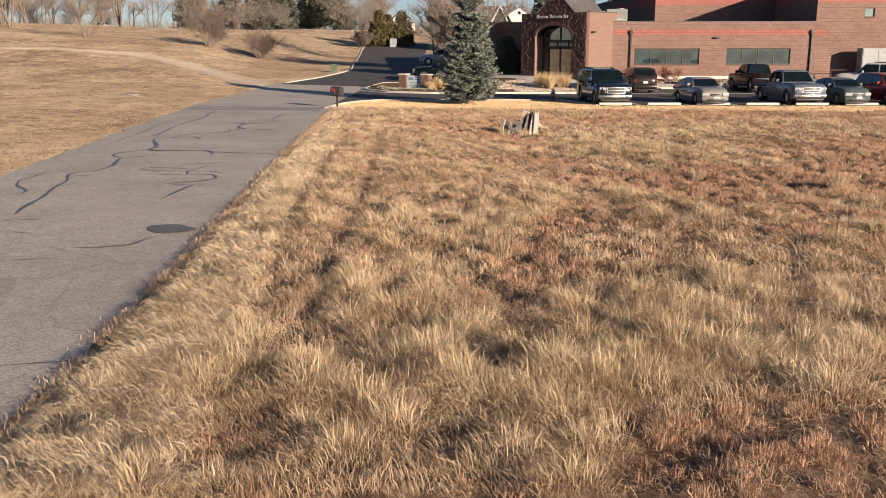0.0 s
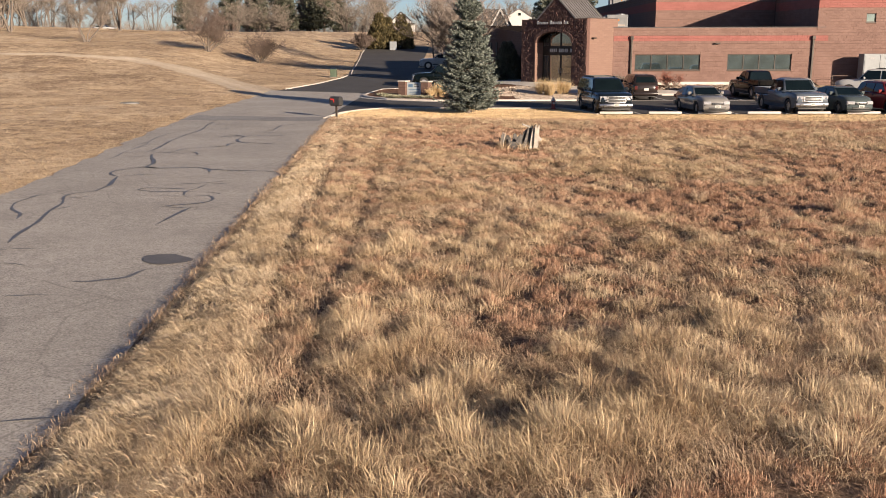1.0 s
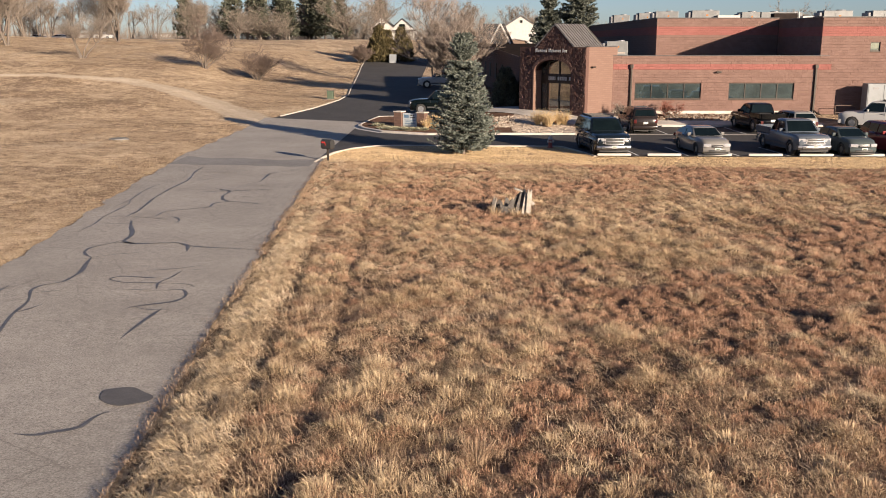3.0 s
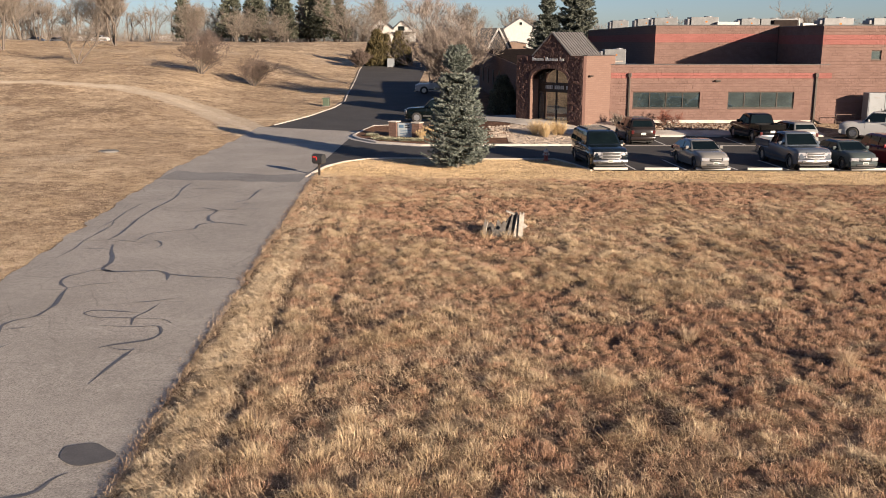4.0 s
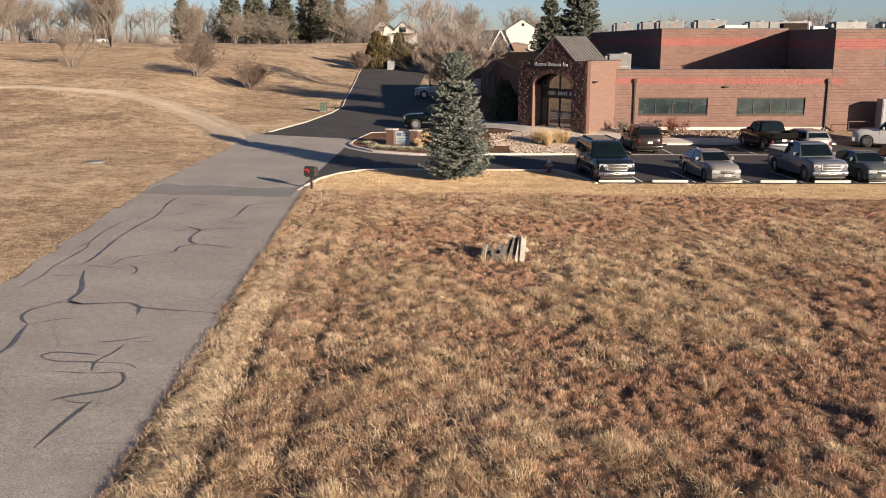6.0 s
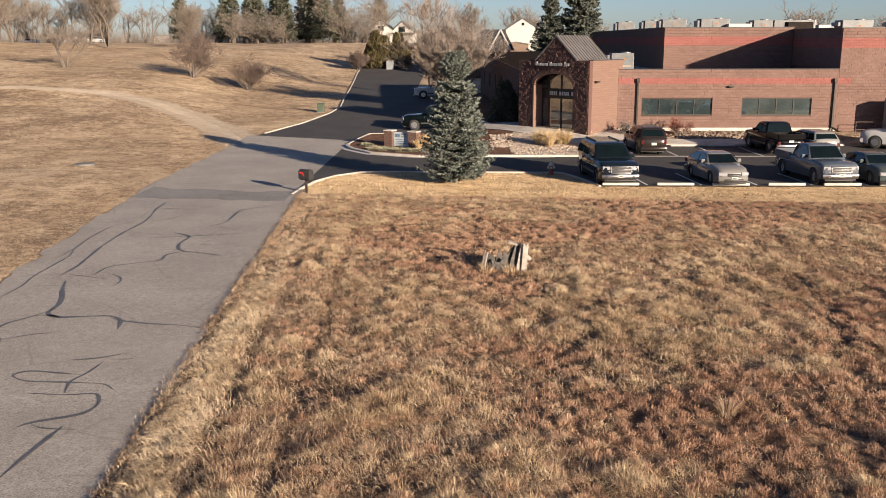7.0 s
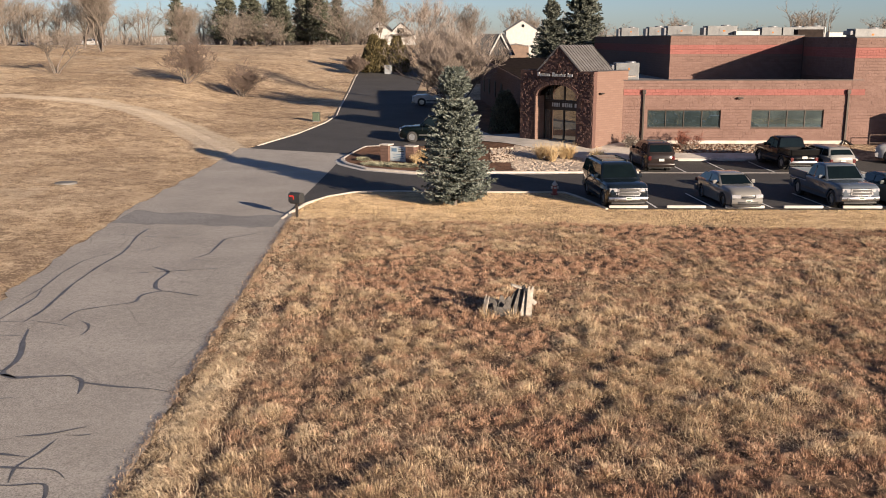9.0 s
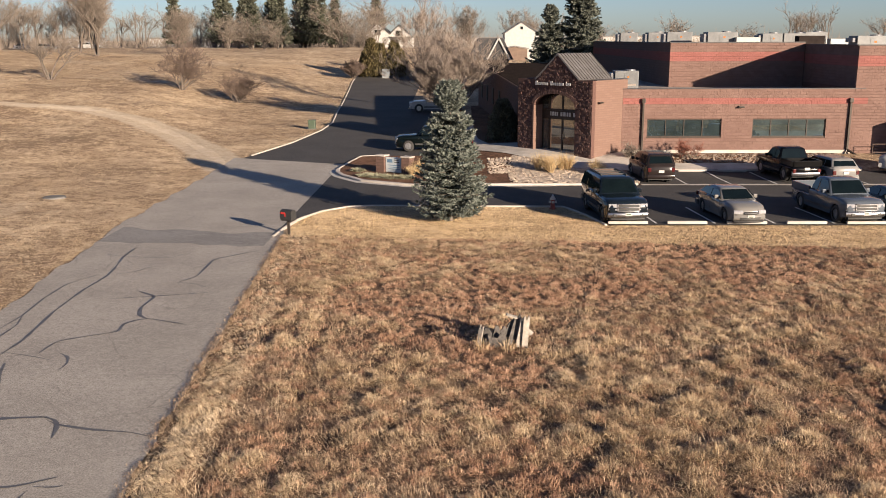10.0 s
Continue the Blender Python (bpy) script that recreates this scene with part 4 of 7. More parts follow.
part("front_wall", prism(outline, 0, 0.35), MORTAR, tw, "dark red rough stone wall with an arch")
rnd = random.Random(5)
for k in range(3):
    bm = bmesh.new()
    rnd.seed(50)
    z = -0.2
    while z < PEAK:
        h = rnd.uniform(0.10, 0.18)
        x = 0.03
        while x < TA - 0.1:
            w = rnd.uniform(0.12, 0.34)
            x1 = min(x + w, TA - 0.02)
            pick, out, tilt = rnd.randrange(3), rnd.uniform(0.015, 0.055), rnd.uniform(-0.03, 0.03)
            zc, xc = z + h / 2, (x + x1) / 2
            top = TH if not GX0 < xc < GX1 else TH + (PEAK - TH) * (1 - abs(xc - MIDX) / (1.8 if xc < MIDX else 1.8))
            inside = z + h < top and not (x1 > AX0 and x < AX1 and z < max(arch_z(min(max(v, AX0), AX1)) for v in (x, xc, x1)) + 0.02)
            if inside and pick == k:
                box(bm, x, x1 - 0.025, -out, 0.05, z, z + h - 0.025, Matrix.Translation((xc, 0, zc)) @ pose(0, 0, 0, rnd.uniform(-6, 6), 0, tilt * 180) @ Matrix.Translation((-xc, 0, -zc)))
            x = x1
        z += h
    s = part("stone_facing", bm, STONE[k], tw)
    s["kind"] = "stuff"
bm = bmesh.new()
for a in np.linspace(0.03, math.pi - 0.03, 25):
    x = AX0 + (AX1 - AX0) * (1 - math.cos(a)) / 2
    box(bm, -0.075, 0.075, -0.07, 0.02, 0.0, 0.24, Matrix.Translation((x, 0, arch_z(x))) @ pose(0, 0, 0, 0, (x - MIDX) * 16, 0))
part("arch_stones", bm, STONE[2], tw)
part("side_wall", boxed(TA - 0.35, TA, 0.352, TB, -0.4, TH - 0.002), SMOOTH, tw, "flat pink block wall")
part("side_wall", boxed(0, 0.35, 0.352, TB + 1.5, -0.4, TH - 0.002), MORTAR, tw)
part("coping", boxed(TA - 0.4, TA + 0.04, 0.352, TB, TH, TH + 0.05), COPING, tw)
part("roof_deck", boxed(0.35, TA - 0.36, 0.4, TB + 1.5, TH - 0.5, TH - 0.4), ROOFING, tw)
part("jamb", boxed(AX0 - 0.1, AX0 + 0.003, -0.06, 1.0, -0.3, SPR), SMOOTH, tw, "pale dressed stone door jamb")
part("jamb", boxed(AX1 - 0.003, AX1 + 0.2, 0.01, 1.0, -0.3, SPR), SMOOTH, tw)
part("soffit", boxed(AX0, AX1, 0.36, 1.6, CRN, CRN + 0.1), MORTAR, tw)
for sgn, x1 in ((1, GX1 + 0.1), (-1, GX0 - 0.1)):
    bm, ribs = bmesh.new(), []
    dx, dz = x1 - MIDX, TH - 0.05 - PEAK
    ln = math.hypot(dx, dz)
    m = Matrix.Translation((MIDX, 0, PEAK + 0.04)) @ Matrix.Rotation(math.atan2(-dz, dx), 4, "Y")
    box(bm, 0, ln, -0.06, TB - 0.25, 0, 0.05, m)
    for k in range(12):
        yy = -0.02 + k * (TB - 0.3) / 11
        ribs.append(boxed(0, ln, yy - 0.02, yy + 0.02, 0.05, 0.1, m))
    slope = part("gable_roof", bm, SEAM, tw, "grey standing-seam metal roof slope")
    for r in ribs:
        part("seam", r, SEAM, slope)
# doors and glazing
gl = piece("entrance_doors", pose(0, 0, 0), tw, "bronze-framed glass double doors with side lights")
gy0 = 0.95
bm = bmesh.new()
for x in (AX0 + 0.05, 2.15, 3.3, 4.45, AX1 - 0.05):
    box(bm, x - 0.06, x + 0.06, gy0 - 0.06, gy0 + 0.06, 0.02, arch_z(min(max(x, AX0 + 0.08), AX1 - 0.08)))
for z in (0.06, 2.35, 2.95):
    box(bm, AX0, AX1, gy0 - 0.055, gy0 + 0.055, z - 0.06, z + 0.06)
part("door_frame", bm, DARK, gl)
part("sign_board", boxed(AX0 + 0.1, AX1 - 0.1, gy0 - 0.12, gy0 - 0.065, 2.40, 2.92), DARK, gl)
for a, b in zip((AX0 + 0.1, 2.21, 3.36, 4.51), (2.09, 3.24, 4.39, AX1 - 0.1)):
    part("pane", boxed(a, b, gy0 - 0.01, gy0 + 0.01, 0.1, 2.3), DOOR_GLASS, gl)
fan = [(AX0 + 0.1, 3.0)] + [(min(max(x, AX0 + 0.1), AX1 - 0.1), max(3.0, z - 0.05)) for x, z in arch[1:-1]] + [(AX1 - 0.1, 3.0)]
part("fanlight", prism(fan, gy0 - 0.01, gy0 + 0.01), DOOR_GLASS, gl)
for x in (3.2, 3.4):
    part("handle", tube(bmesh.new(), (x, gy0 - 0.12, 0.95), (x, gy0 - 0.12, 1.3), 0.02, 0.02), CHROME, gl)
part("interior_backing", boxed(AX0 - 0.1, AX1 + 0.1, 2.4, 2.45, -0.2, CRN), BLACK, tw)
# writing as plain bars
LETTER = plain("white_letter_enamel", (0.5, 0.49, 0.475), (0.42, 0.41, 0.4), 3, 0.5)
x, k = 1.68, 0
for w in (0.16, 0.12, 0.12, 0.11, 0.05, 0.12, 0.12, 0, 0.17, 0.13, 0.13, 0.13, 0.05, 0.12, 0.12, 0, 0.05, 0.13, 0.12):
    if w:
        part("letter_bar", boxed(x, x + w, -0.13, -0.09, 4.66, 4.66 + (0.27 if k in (0, 8, 16) else 0.18)), LETTER, tw)
    x += w + 0.05 if w else 0.16
    k += 1
x, k = 2.3, 0
for w in (0.08, 0.15, 0.15, 0.08, 0, 0.16, 0.14, 0.06, 0.1, 0.14, 0, 0.18):
    if w:
        part("sign_bar", boxed(x, x + w, gy0 - 0.15, gy0 - 0.125, 2.53, 2.80), LETTER, gl)
    x += w + 0.07 if w else 0.16
    k += 1
wl = piece("wall_light", pose(TA, 0.75, 3.55, 0, 0, 90), tw, "small dark wall light")
part("hood", boxed(-0.2, 0.2, -0.24, 0, 0, 0.1, bevel=0.03), DARK, wl)
part("backplate", boxed(-0.12, 0.12, -0.02, 0.0, -0.06, 0.0), DARK, wl)

# rooftop units


def rooftop_unit(x, y, z, w, d, h, turn=0):
    u = thing("rooftop_unit", pose(x, y, z, 0, 0, turn), "pale grey metal rooftop air-conditioning cabinet", "air conditioner", "rooftop units")
    part("casing", boxed(-w / 2, w / 2, -d / 2, d / 2, 0.15, h, bevel=0.03), GALV, u)
    part("kerb_base", boxed(-w / 2 + 0.1, w / 2 - 0.1, -d / 2 + 0.1, d / 2 - 0.1, 0, 0.15), GALV_DARK, u)
    part("intake_hood", boxed(-w / 2 - 0.3, -w / 2, -d / 2 + 0.15, d / 2 - 0.15, 0.45, h - 0.15, bevel=0.04), GALV_DARK, u)
    part("access_panel", boxed(-w * 0.1, w * 0.38, -d / 2 - 0.012, -d / 2, 0.3, h - 0.2), GALV, u)
    part("warning_label", boxed(w * 0.02, w * 0.1, -d / 2 - 0.016, -d / 2 - 0.012, h - 0.5, h - 0.36), AMBER, u)
    fan = part("fan_guard", tube(bmesh.new(), (w * 0.2, 0, h), (w * 0.2, 0, h + 0.08), 0.4, 0.38, 16), GALV_DARK, u)
    return u


for x, y, w, h in ((18.9, 110, 1.7, 1.95), (19.9, 101, 1.5, 1.9), (20.9, 96, 2.1, 1.9), (23.6, 92, 2.4, 1.85), (27.8, 92, 1.6, 1.65), (29.8, 92, 2.0, 1.65), (33.7, 98, 1.9, 1.85), (31.1, 80, 2.2, 1.3), (35.0, 80, 2.2, 1.3)):
    rooftop_unit(x, y, 7.6, w * 1.05, 1.6, h * 0.70)
low = thing("duct_box", pose(25.6, 91, 7.6), "long white metal duct box on the flat roof", "duct")
part("casing", boxed(-1.0, 1.0, -0.4, 0.4, 0.3, 0.85, bevel=0.04), WHITE, low)
part("leg", boxed(-0.9, -0.8, -0.3, 0.3, 0, 0.3), GALV_DARK, low)
part("leg", boxed(0.8, 0.9, -0.3, 0.3, 0, 0.3), GALV_DARK, low)
vent = thing("roof_vent", pose(30.4, 88.5, 7.6), "dark low vent box with a white pipe on the flat roof", "roof vent")
part("casing", boxed(-1.5, 0.6, -0.5, 0.5, 0, 0.95, bevel=0.03), DARK_MATT, vent)
part("pipe", tube(bmesh.new(), (0.8, -0.2, 0), (0.8, -0.2, 1.1), 0.06, 0.06, 10), WHITE, vent)
part("duct", boxed(1.1, 3.0, -0.4, 0.4, 0.15, 0.7, bevel=0.03), WHITE, vent)
part("duct_leg", boxed(1.3, 1.4, -0.3, 0.3, 0, 0.15), GALV_DARK, vent)
part("duct_leg", boxed(2.7, 2.8, -0.3, 0.3, 0, 0.15), GALV_DARK, vent)
ac = rooftop_unit(13.4, 79.2, 4.65, 1.7, 1.4, 1.45)
rail = thing("handrail", pose(29.3, 73.6, 0.25), "thin brown metal handrail beside the building", "handrail")
for x in (0, 1.4):
    part("post", tube(bmesh.new(), (x, 0, -0.1), (x, 0, 1.1), 0.025, 0.025), RED_TWIG, rail)
for z in (0.55, 1.1):
    part("bar", tube(bmesh.new(), (0, 0, z), (1.4, 0, z), 0.022, 0.022), RED_TWIG, rail)
part("bar", tube(bmesh.new(), (1.4, 0, 1.1), (2.6, -0.3, 0.6), 0.022, 0.022), RED_TWIG, rail)

# ---- vehicles ----


def profile_body(pts, half, soft, rim=0.12, crown=0.03):
    """A body from a side profile (y, z), half wide at each point; where soft, the flank rolls over into the top."""
    P, soft = np.array(pts, float), np.array(soft, float)[:, None]
    T = np.roll(P, -1, 0) - np.roll(P, 1, 0)
    T /= np.linalg.norm(T, axis=1)[:, None]
    N = np.stack([-T[:, 1], T[:, 0]], 1)
    if np.sum(P[:, 0] * np.roll(P[:, 1], -1) - np.roll(P[:, 0], -1) * P[:, 1]) < 0:
        N = -N
    bm = bmesh.new()
    rings = []
    for inset, sink in ((0, 1.0), (0.28, 0.38), (1.0, 0.0)):
        Q = P + N * rim * sink * soft
        rings.append([(half(y, z) - rim * inset * float(k), y, z) for (y, z), k in zip(Q, soft[:, 0])])
    cols = [[bm.verts.new((-x, y, z)) for x, y, z in ring] for ring in rings]
    for t in (-0.6, 0.0, 0.6):
        C = P - N * crown * (1 - t * t) * soft
        cols.append([bm.verts.new((t * x, y, z)) for (x, _, _), (y, z) in zip(rings[2], C)])
    cols += [[bm.verts.new((x, y, z)) for x, y, z in ring] for ring in rings[::-1]]
    n = len(pts)
    for a, b in zip(cols[:-1], cols[1:]):
        for i in range(n):
            j = (i + 1) % n
            bm.faces.new((a[i], a[j], b[j], b[i]))
    bm.faces.new(cols[0])
    bm.faces.new(cols[-1][::-1])
    bmesh.ops.remove_doubles(bm, verts=bm.verts, dist=1e-4)
    bmesh.ops.triangulate(bm, faces=[f for f in bm.faces if len(f.verts) > 4])
    bmesh.ops.recalc_face_normals(bm, faces=bm.faces)
    return bm


def bowed(w, y0, y1, z0, z1, bow, round_=0.04, x0=None):
    """A bar across the car from x0 (or -w) to w whose ends sweep back."""
    bm = bmesh.new()
    c = min(round_, (z1 - z0) * 0.45)
    prof = [(y1, z0), (y0 + c, z0), (y0, z0 + c), (y0, z1 - c), (y0 + c, z1), (y1, z1)]
    prev = None
    for x in np.linspace(-w if x0 is None else x0, w, 13 if x0 is None else 5):
        sweep = bow * x * x
        cur = [bm.verts.new((x, y + sweep, z)) for y, z in prof]
        if prev:
            for i in range(len(prof)):
                j = (i + 1) % len(prof)
                bm.faces.new((prev[i], prev[j], cur[j], cur[i]))
        else:
            bm.faces.new(cur)
        prev = cur
    bm.faces.new(prev[::-1])
    bmesh.ops.recalc_face_normals(bm, faces=bm.faces)
    return bm


def wheel(parent, x, y, r, w=0.24):
    side = 1 if x > 0 else -1
    bm = bmesh.new()
    prof = [(r * 0.62, -w / 2), (r * 0.9, -w / 2), (r, -w / 2 + 0.04), (r, w / 2 - 0.04), (r * 0.9, w / 2), (r * 0.62, w / 2)]
    rings = [[bm.verts.new((o, q * math.cos(a), q * math.sin(a))) for q, o in prof] for a in np.linspace(0, 2 * math.pi, 28, endpoint=False)]
    for a, b in zip(rings, rings[1:] + rings[:1]):
        for i in range(len(prof) - 1):
            bm.faces.new((a[i], a[i + 1], b[i + 1], b[i]))
    wh = piece("wheel", pose(x, y, r), parent)
    smooth(part("tyre", bm, RUBBER, wh), 50)
    bm = bmesh.new()
    tube(bm, (side * w * 0.18, 0, 0), (side * w * 0.30, 0, 0), r * 0.62, r * 0.60, 20)
    tube(bm, (side * w * 0.3, 0, 0), (side * w * 0.42, 0, 0), r * 0.16, r * 0.13, 10)
    for k in range(5):
        box(bm, side * w * 0.3 - 0.02, side * w * 0.3 + 0.03, -r * 0.09, r * 0.09, r * 0.1, r * 0.58, pose(0, 0, 0, 72 * k, 0, 0))
    part("rim", bm, ALLOY, wh)


def arch_pts(yc, r, z, n=9):
    """Points over a wheel, from the far side to the near one along y."""
    rr = r * 1.16
    h = min(max((z - r) / rr, -0.95), 0.95)
    a0 = math.asin(h)
    return [(yc + rr * math.cos(a), r + rr * math.sin(a)) for a in np.linspace(math.pi - a0, a0, n)]


def vehicle(name, label, category, colour, m, L, W, H, wheel_r, fo, base, hood, belt, deck, cab, glass_cuts, bed=None, face="sedan", trim=None, rails=False, clear=0.22):
    """Front at y=0 facing -y. hood: height at the nose and the cowl; cab: y of windscreen foot, roof front, roof rear, rear foot."""
    car = thing(name, m, label, category, "parked vehicles")
    hw = W / 2

    def on(t, a, b):
        return a + (b - a) * t

    def half(y, z):
        t = min(y, L - y)
        k = 1 - (0.24 if face == "sedan" else 0.13) * max(0, 1 - t / (0.9 if face == "sedan" else 0.55)) ** 2
        k -= 0.04 * max(0, (0.45 - z) / 0.45)
        return hw * k * (1 - 0.05 * max(0, (z - belt * 0.75) / belt))

    def cabhalf(y, z):
        return hw * (0.955 - 0.19 * max(0, z - belt) / (H - belt))

    w1, w2 = fo, fo + base
    low = [(0.12, clear + 0.05)] + arch_pts(w1, wheel_r, clear) + arch_pts(w2, wheel_r, clear) + [(L - 0.15, clear + 0.08)]
    n0, n1 = hood
    dk = bed[1] if bed else deck
    up = [(L, clear + 0.3), (L - 0.02, dk - 0.12), (L - 0.1, dk)]
    if bed:
        up += [(bed[0] + 0.02, dk), (bed[0], belt)]
    else:
        up += [(cab[3], max(dk, belt - 0.02))]
    up += [(cab[0], n1), (cab[0] * 0.6, on(0.72, n0, n1)), (cab[0] * 0.3, on(0.4, n0, n1) + 0.02), (0.2, n0), (0.08, n0 - 0.05), (0.02, n0 - 0.16), (0.0, clear + 0.32)]
    flags = [0.0] * len(low) + [0.4] + [1.0] * (len(up) - 2) + [0.4]
    smooth(part("body", profile_body(low + up, half, flags, 0.15 if face == "sedan" else 0.11), colour, car), 45)
    hc = [(cab[0], min(n1, belt) - 0.04), (cab[1], H - 0.06), (cab[1] + 0.18, H - 0.02), (cab[1] + 0.5, H), (cab[2] - 0.4, H), (cab[2] - 0.15, H - 0.025), (cab[2], H - 0.07), (cab[3], belt - 0.05)]
    smooth(part("cabin", profile_body(hc, cabhalf, [0] + [1] * (len(hc) - 2) + [0], 0.10, 0.006), colour, car), 45)
    part("underside", boxed(-hw * 0.8, hw * 0.8, 0.3, L - 0.3, clear - 0.03, clear + 0.25), BLACK, car)
    for y in (w1, w2):
        for s in (-1, 1):
            wheel(car, s * (hw - 0.13), y, wheel_r)
            part("wheel_well", tube(bmesh.new(), (s * (hw - 0.35), y, wheel_r), (s * (hw - 0.3), y, wheel_r), wheel_r * 1.14, wheel_r * 1.14, 20), BLACK, car)

    def pane(nm, quad, out):
        bm = bmesh.new()
        f = [bm.verts.new(q) for q in quad]
        face_ = bm.faces.new(f)
        nv = face_.normal.copy() if face_.normal.length else Vector((0, 0, 1))
        face_.normal_update()
        nv = face_.normal
        if nv.dot(Vector(out)) < 0:
            nv = -nv
        for v in f:
            v.co += nv * 0.012
        r = bmesh.ops.solidify(bm, geom=[face_], thickness=0.008)
        return part(nm, bm, CAR_GLASS, car)

    # screens follow the slope of the cabin's ends
    for nm, ya, yb, za, out in (("windscreen", cab[0], cab[1], min(n1, belt) - 0.04, (0, -1, 0.5)), ("rear_window", cab[3], cab[2], belt - 0.05, (0, 1, 0.5))):
        ts = (0.14, 0.93)
        q = [(s * (cabhalf(0, on(t, za, H - 0.05)) - 0.09), on(t, ya, yb), on(t, za, H - 0.055)) for t, s in ((ts[0], -1), (ts[0], 1), (ts[1], 1), (ts[1], -1))]
        if nm == "rear_window" and face == "van":
            q = [(s * (cabhalf(0, z) - 0.12), on(t, ya, yb), z) for t, s, z in ((0.25, -1, belt + 0.08), (0.25, 1, belt + 0.08), (0.9, 1, H - 0.14), (0.9, -1, H - 0.14))]
        pane(nm, q, out)
    zb, zt = belt + 0.03, H - 0.11
    fb = lambda z: on((z - belt) / (H - belt), cab[0], cab[1]) + 0.12  # noqa: E731
    rb = lambda z: on((z - belt) / (H - belt), cab[3], cab[2]) - 0.10  # noqa: E731
    cuts = [None] + list(glass_cuts) + [None]
    for a, b in zip(cuts[:-1], cuts[1:]):
        for s in (-1, 1):
            q = []
            for z, end in ((zb, 0), (zb, 1), (zt, 1), (zt, 0)):
                y = (fb(z) if a is None else a + 0.04) if end == 0 else (rb(z) if b is None else b - 0.04)
                q.append((s * cabhalf(0, z), y, z))
            pane("side_window", q, (s, 0, 0))
    # front end
    nz = n0 - 0.12
    bow = 0.30 if face == "sedan" else 0.14
    smooth(part("bumper", bowed(hw * (0.86 if face == "sedan" else 0.93), -0.1, 0.2, clear + 0.06, clear + 0.33, bow, 0.06), trim or colour, car), 50)
    part("valance", bowed(hw * 0.8, -0.05, 0.2, clear - 0.06, clear + 0.06, bow), BLACK, car)
    if face == "truck":
        g0, g1 = clear + 0.37, nz + 0.02
        gr = part("grille", bowed(hw * 0.5, -0.055, 0.1, g0, g1, bow), BLACK, car)
        for z in (g0 + 0.01, (g0 + g1) / 2, g1 - 0.01):
            part("grille_bar", bowed(hw * 0.51, -0.085, 0.02, z - 0.03, z + 0.03, bow, 0.015), CHROME, gr)
        for s in (-1, 1):
            part("grille_end", boxed(s * hw * 0.5 - 0.03, s * hw * 0.5 + 0.03, -0.04, 0.08, g0, g1, bevel=0.01), CHROME, gr)
            a, b = sorted((s * hw * 0.54, s * hw * 0.9))
            part("headlight", bowed(b, -0.055, 0.12, nz - 0.17, nz + 0.02, bow, 0.03, a), LAMP_GLASS, car)
            part("indicator", bowed(b, -0.05, 0.12, nz - 0.29, nz - 0.19, bow, 0.02, a), LAMP_GLASS, car)
            part("fog_lamp", boxed(s * hw * 0.62 - 0.09, s * hw * 0.62 + 0.09, -0.06, 0.1, clear + 0.12, clear + 0.24, bevel=0.02), BLACK, car)
            part("side_moulding", boxed(s * hw * 0.99 - 0.02, s * hw * 0.99 + 0.02, w1 + wheel_r * 1.25, w2 - wheel_r * 1.25, clear + 0.16, clear + 0.28, bevel=0.01), BLACK, car)
    else:
        part("grille", bowed(hw * 0.36, -0.075, 0.12, nz - 0.20, nz - 0.07, bow), BLACK, car)
        part("air_intake", bowed(hw * 0.55, -0.125, 0.05, clear + 0.09, clear + 0.2, bow, 0.02), BLACK, car)
        part("grille_bar", bowed(hw * 0.34, -0.09, 0.05, nz - 0.14, nz - 0.11, bow, 0.01), CHROME, car)
        for s in (-1, 1):
            a, b = sorted((s * hw * 0.42, s * hw * 0.86))
            part("headlight", bowed(b, -0.075, 0.16, nz - 0.19, nz + 0.0, bow * 0.75, 0.04, a), LAMP_GLASS, car)
    pl = part("number_plate", boxed(-0.16, 0.16, -0.11, -0.092, clear + 0.16, clear + 0.31), WHITE, car)
    part("plate_bar", boxed(-0.11, 0.11, -0.115, -0.11, clear + 0.21, clear + 0.26), GREEN_BOX, pl)
    # rear end
    bm = bowed(hw * 0.93, -0.08, 0.2, clear + 0.08, clear + 0.34, 0.12, 0.06)
    bmesh.ops.transform(bm, verts=bm.verts, matrix=pose(0, L, 0, 0, 0, 180))
    smooth(part("rear_bumper", bm, trim or colour, car), 50)
    tz = (belt if face == "van" else dk) - 0.14
    for s in (-1, 1):
        part("tail_light", boxed(s * hw * 0.80 - 0.09, s * hw * 0.80 + 0.09, L - 0.14, L + 0.012, tz - (0.24 if face != "sedan" else 0.18), tz, bevel=0.02), TAIL, car)
    part("number_plate", boxed(-0.16, 0.16, L + 0.0, L + 0.03, clear + 0.42, clear + 0.57), WHITE, car)
    for s in (-1, 1):
        part("mirror", boxed(s * (hw + 0.08) - 0.1, s * (hw + 0.08) + 0.1, cab[0] + 0.42, cab[0] + 0.55, belt, belt + 0.19, bevel=0.04), colour, car)
        for c in [cab[0] + 0.25] + list(glass_cuts)[:2]:
            part("door_seam", boxed(s * hw * 0.985 - 0.012, s * hw * 0.985 + 0.012, c - 0.008, c + 0.008, clear + 0.16, belt - 0.06), BLACK, car)
        for c in list(glass_cuts)[:2]:
            part("door_handle", boxed(s * hw * 0.965 - 0.02, s * hw * 0.965 + 0.02, c - 0.3, c - 0.12, belt - 0.16, belt - 0.12), BLACK, car)
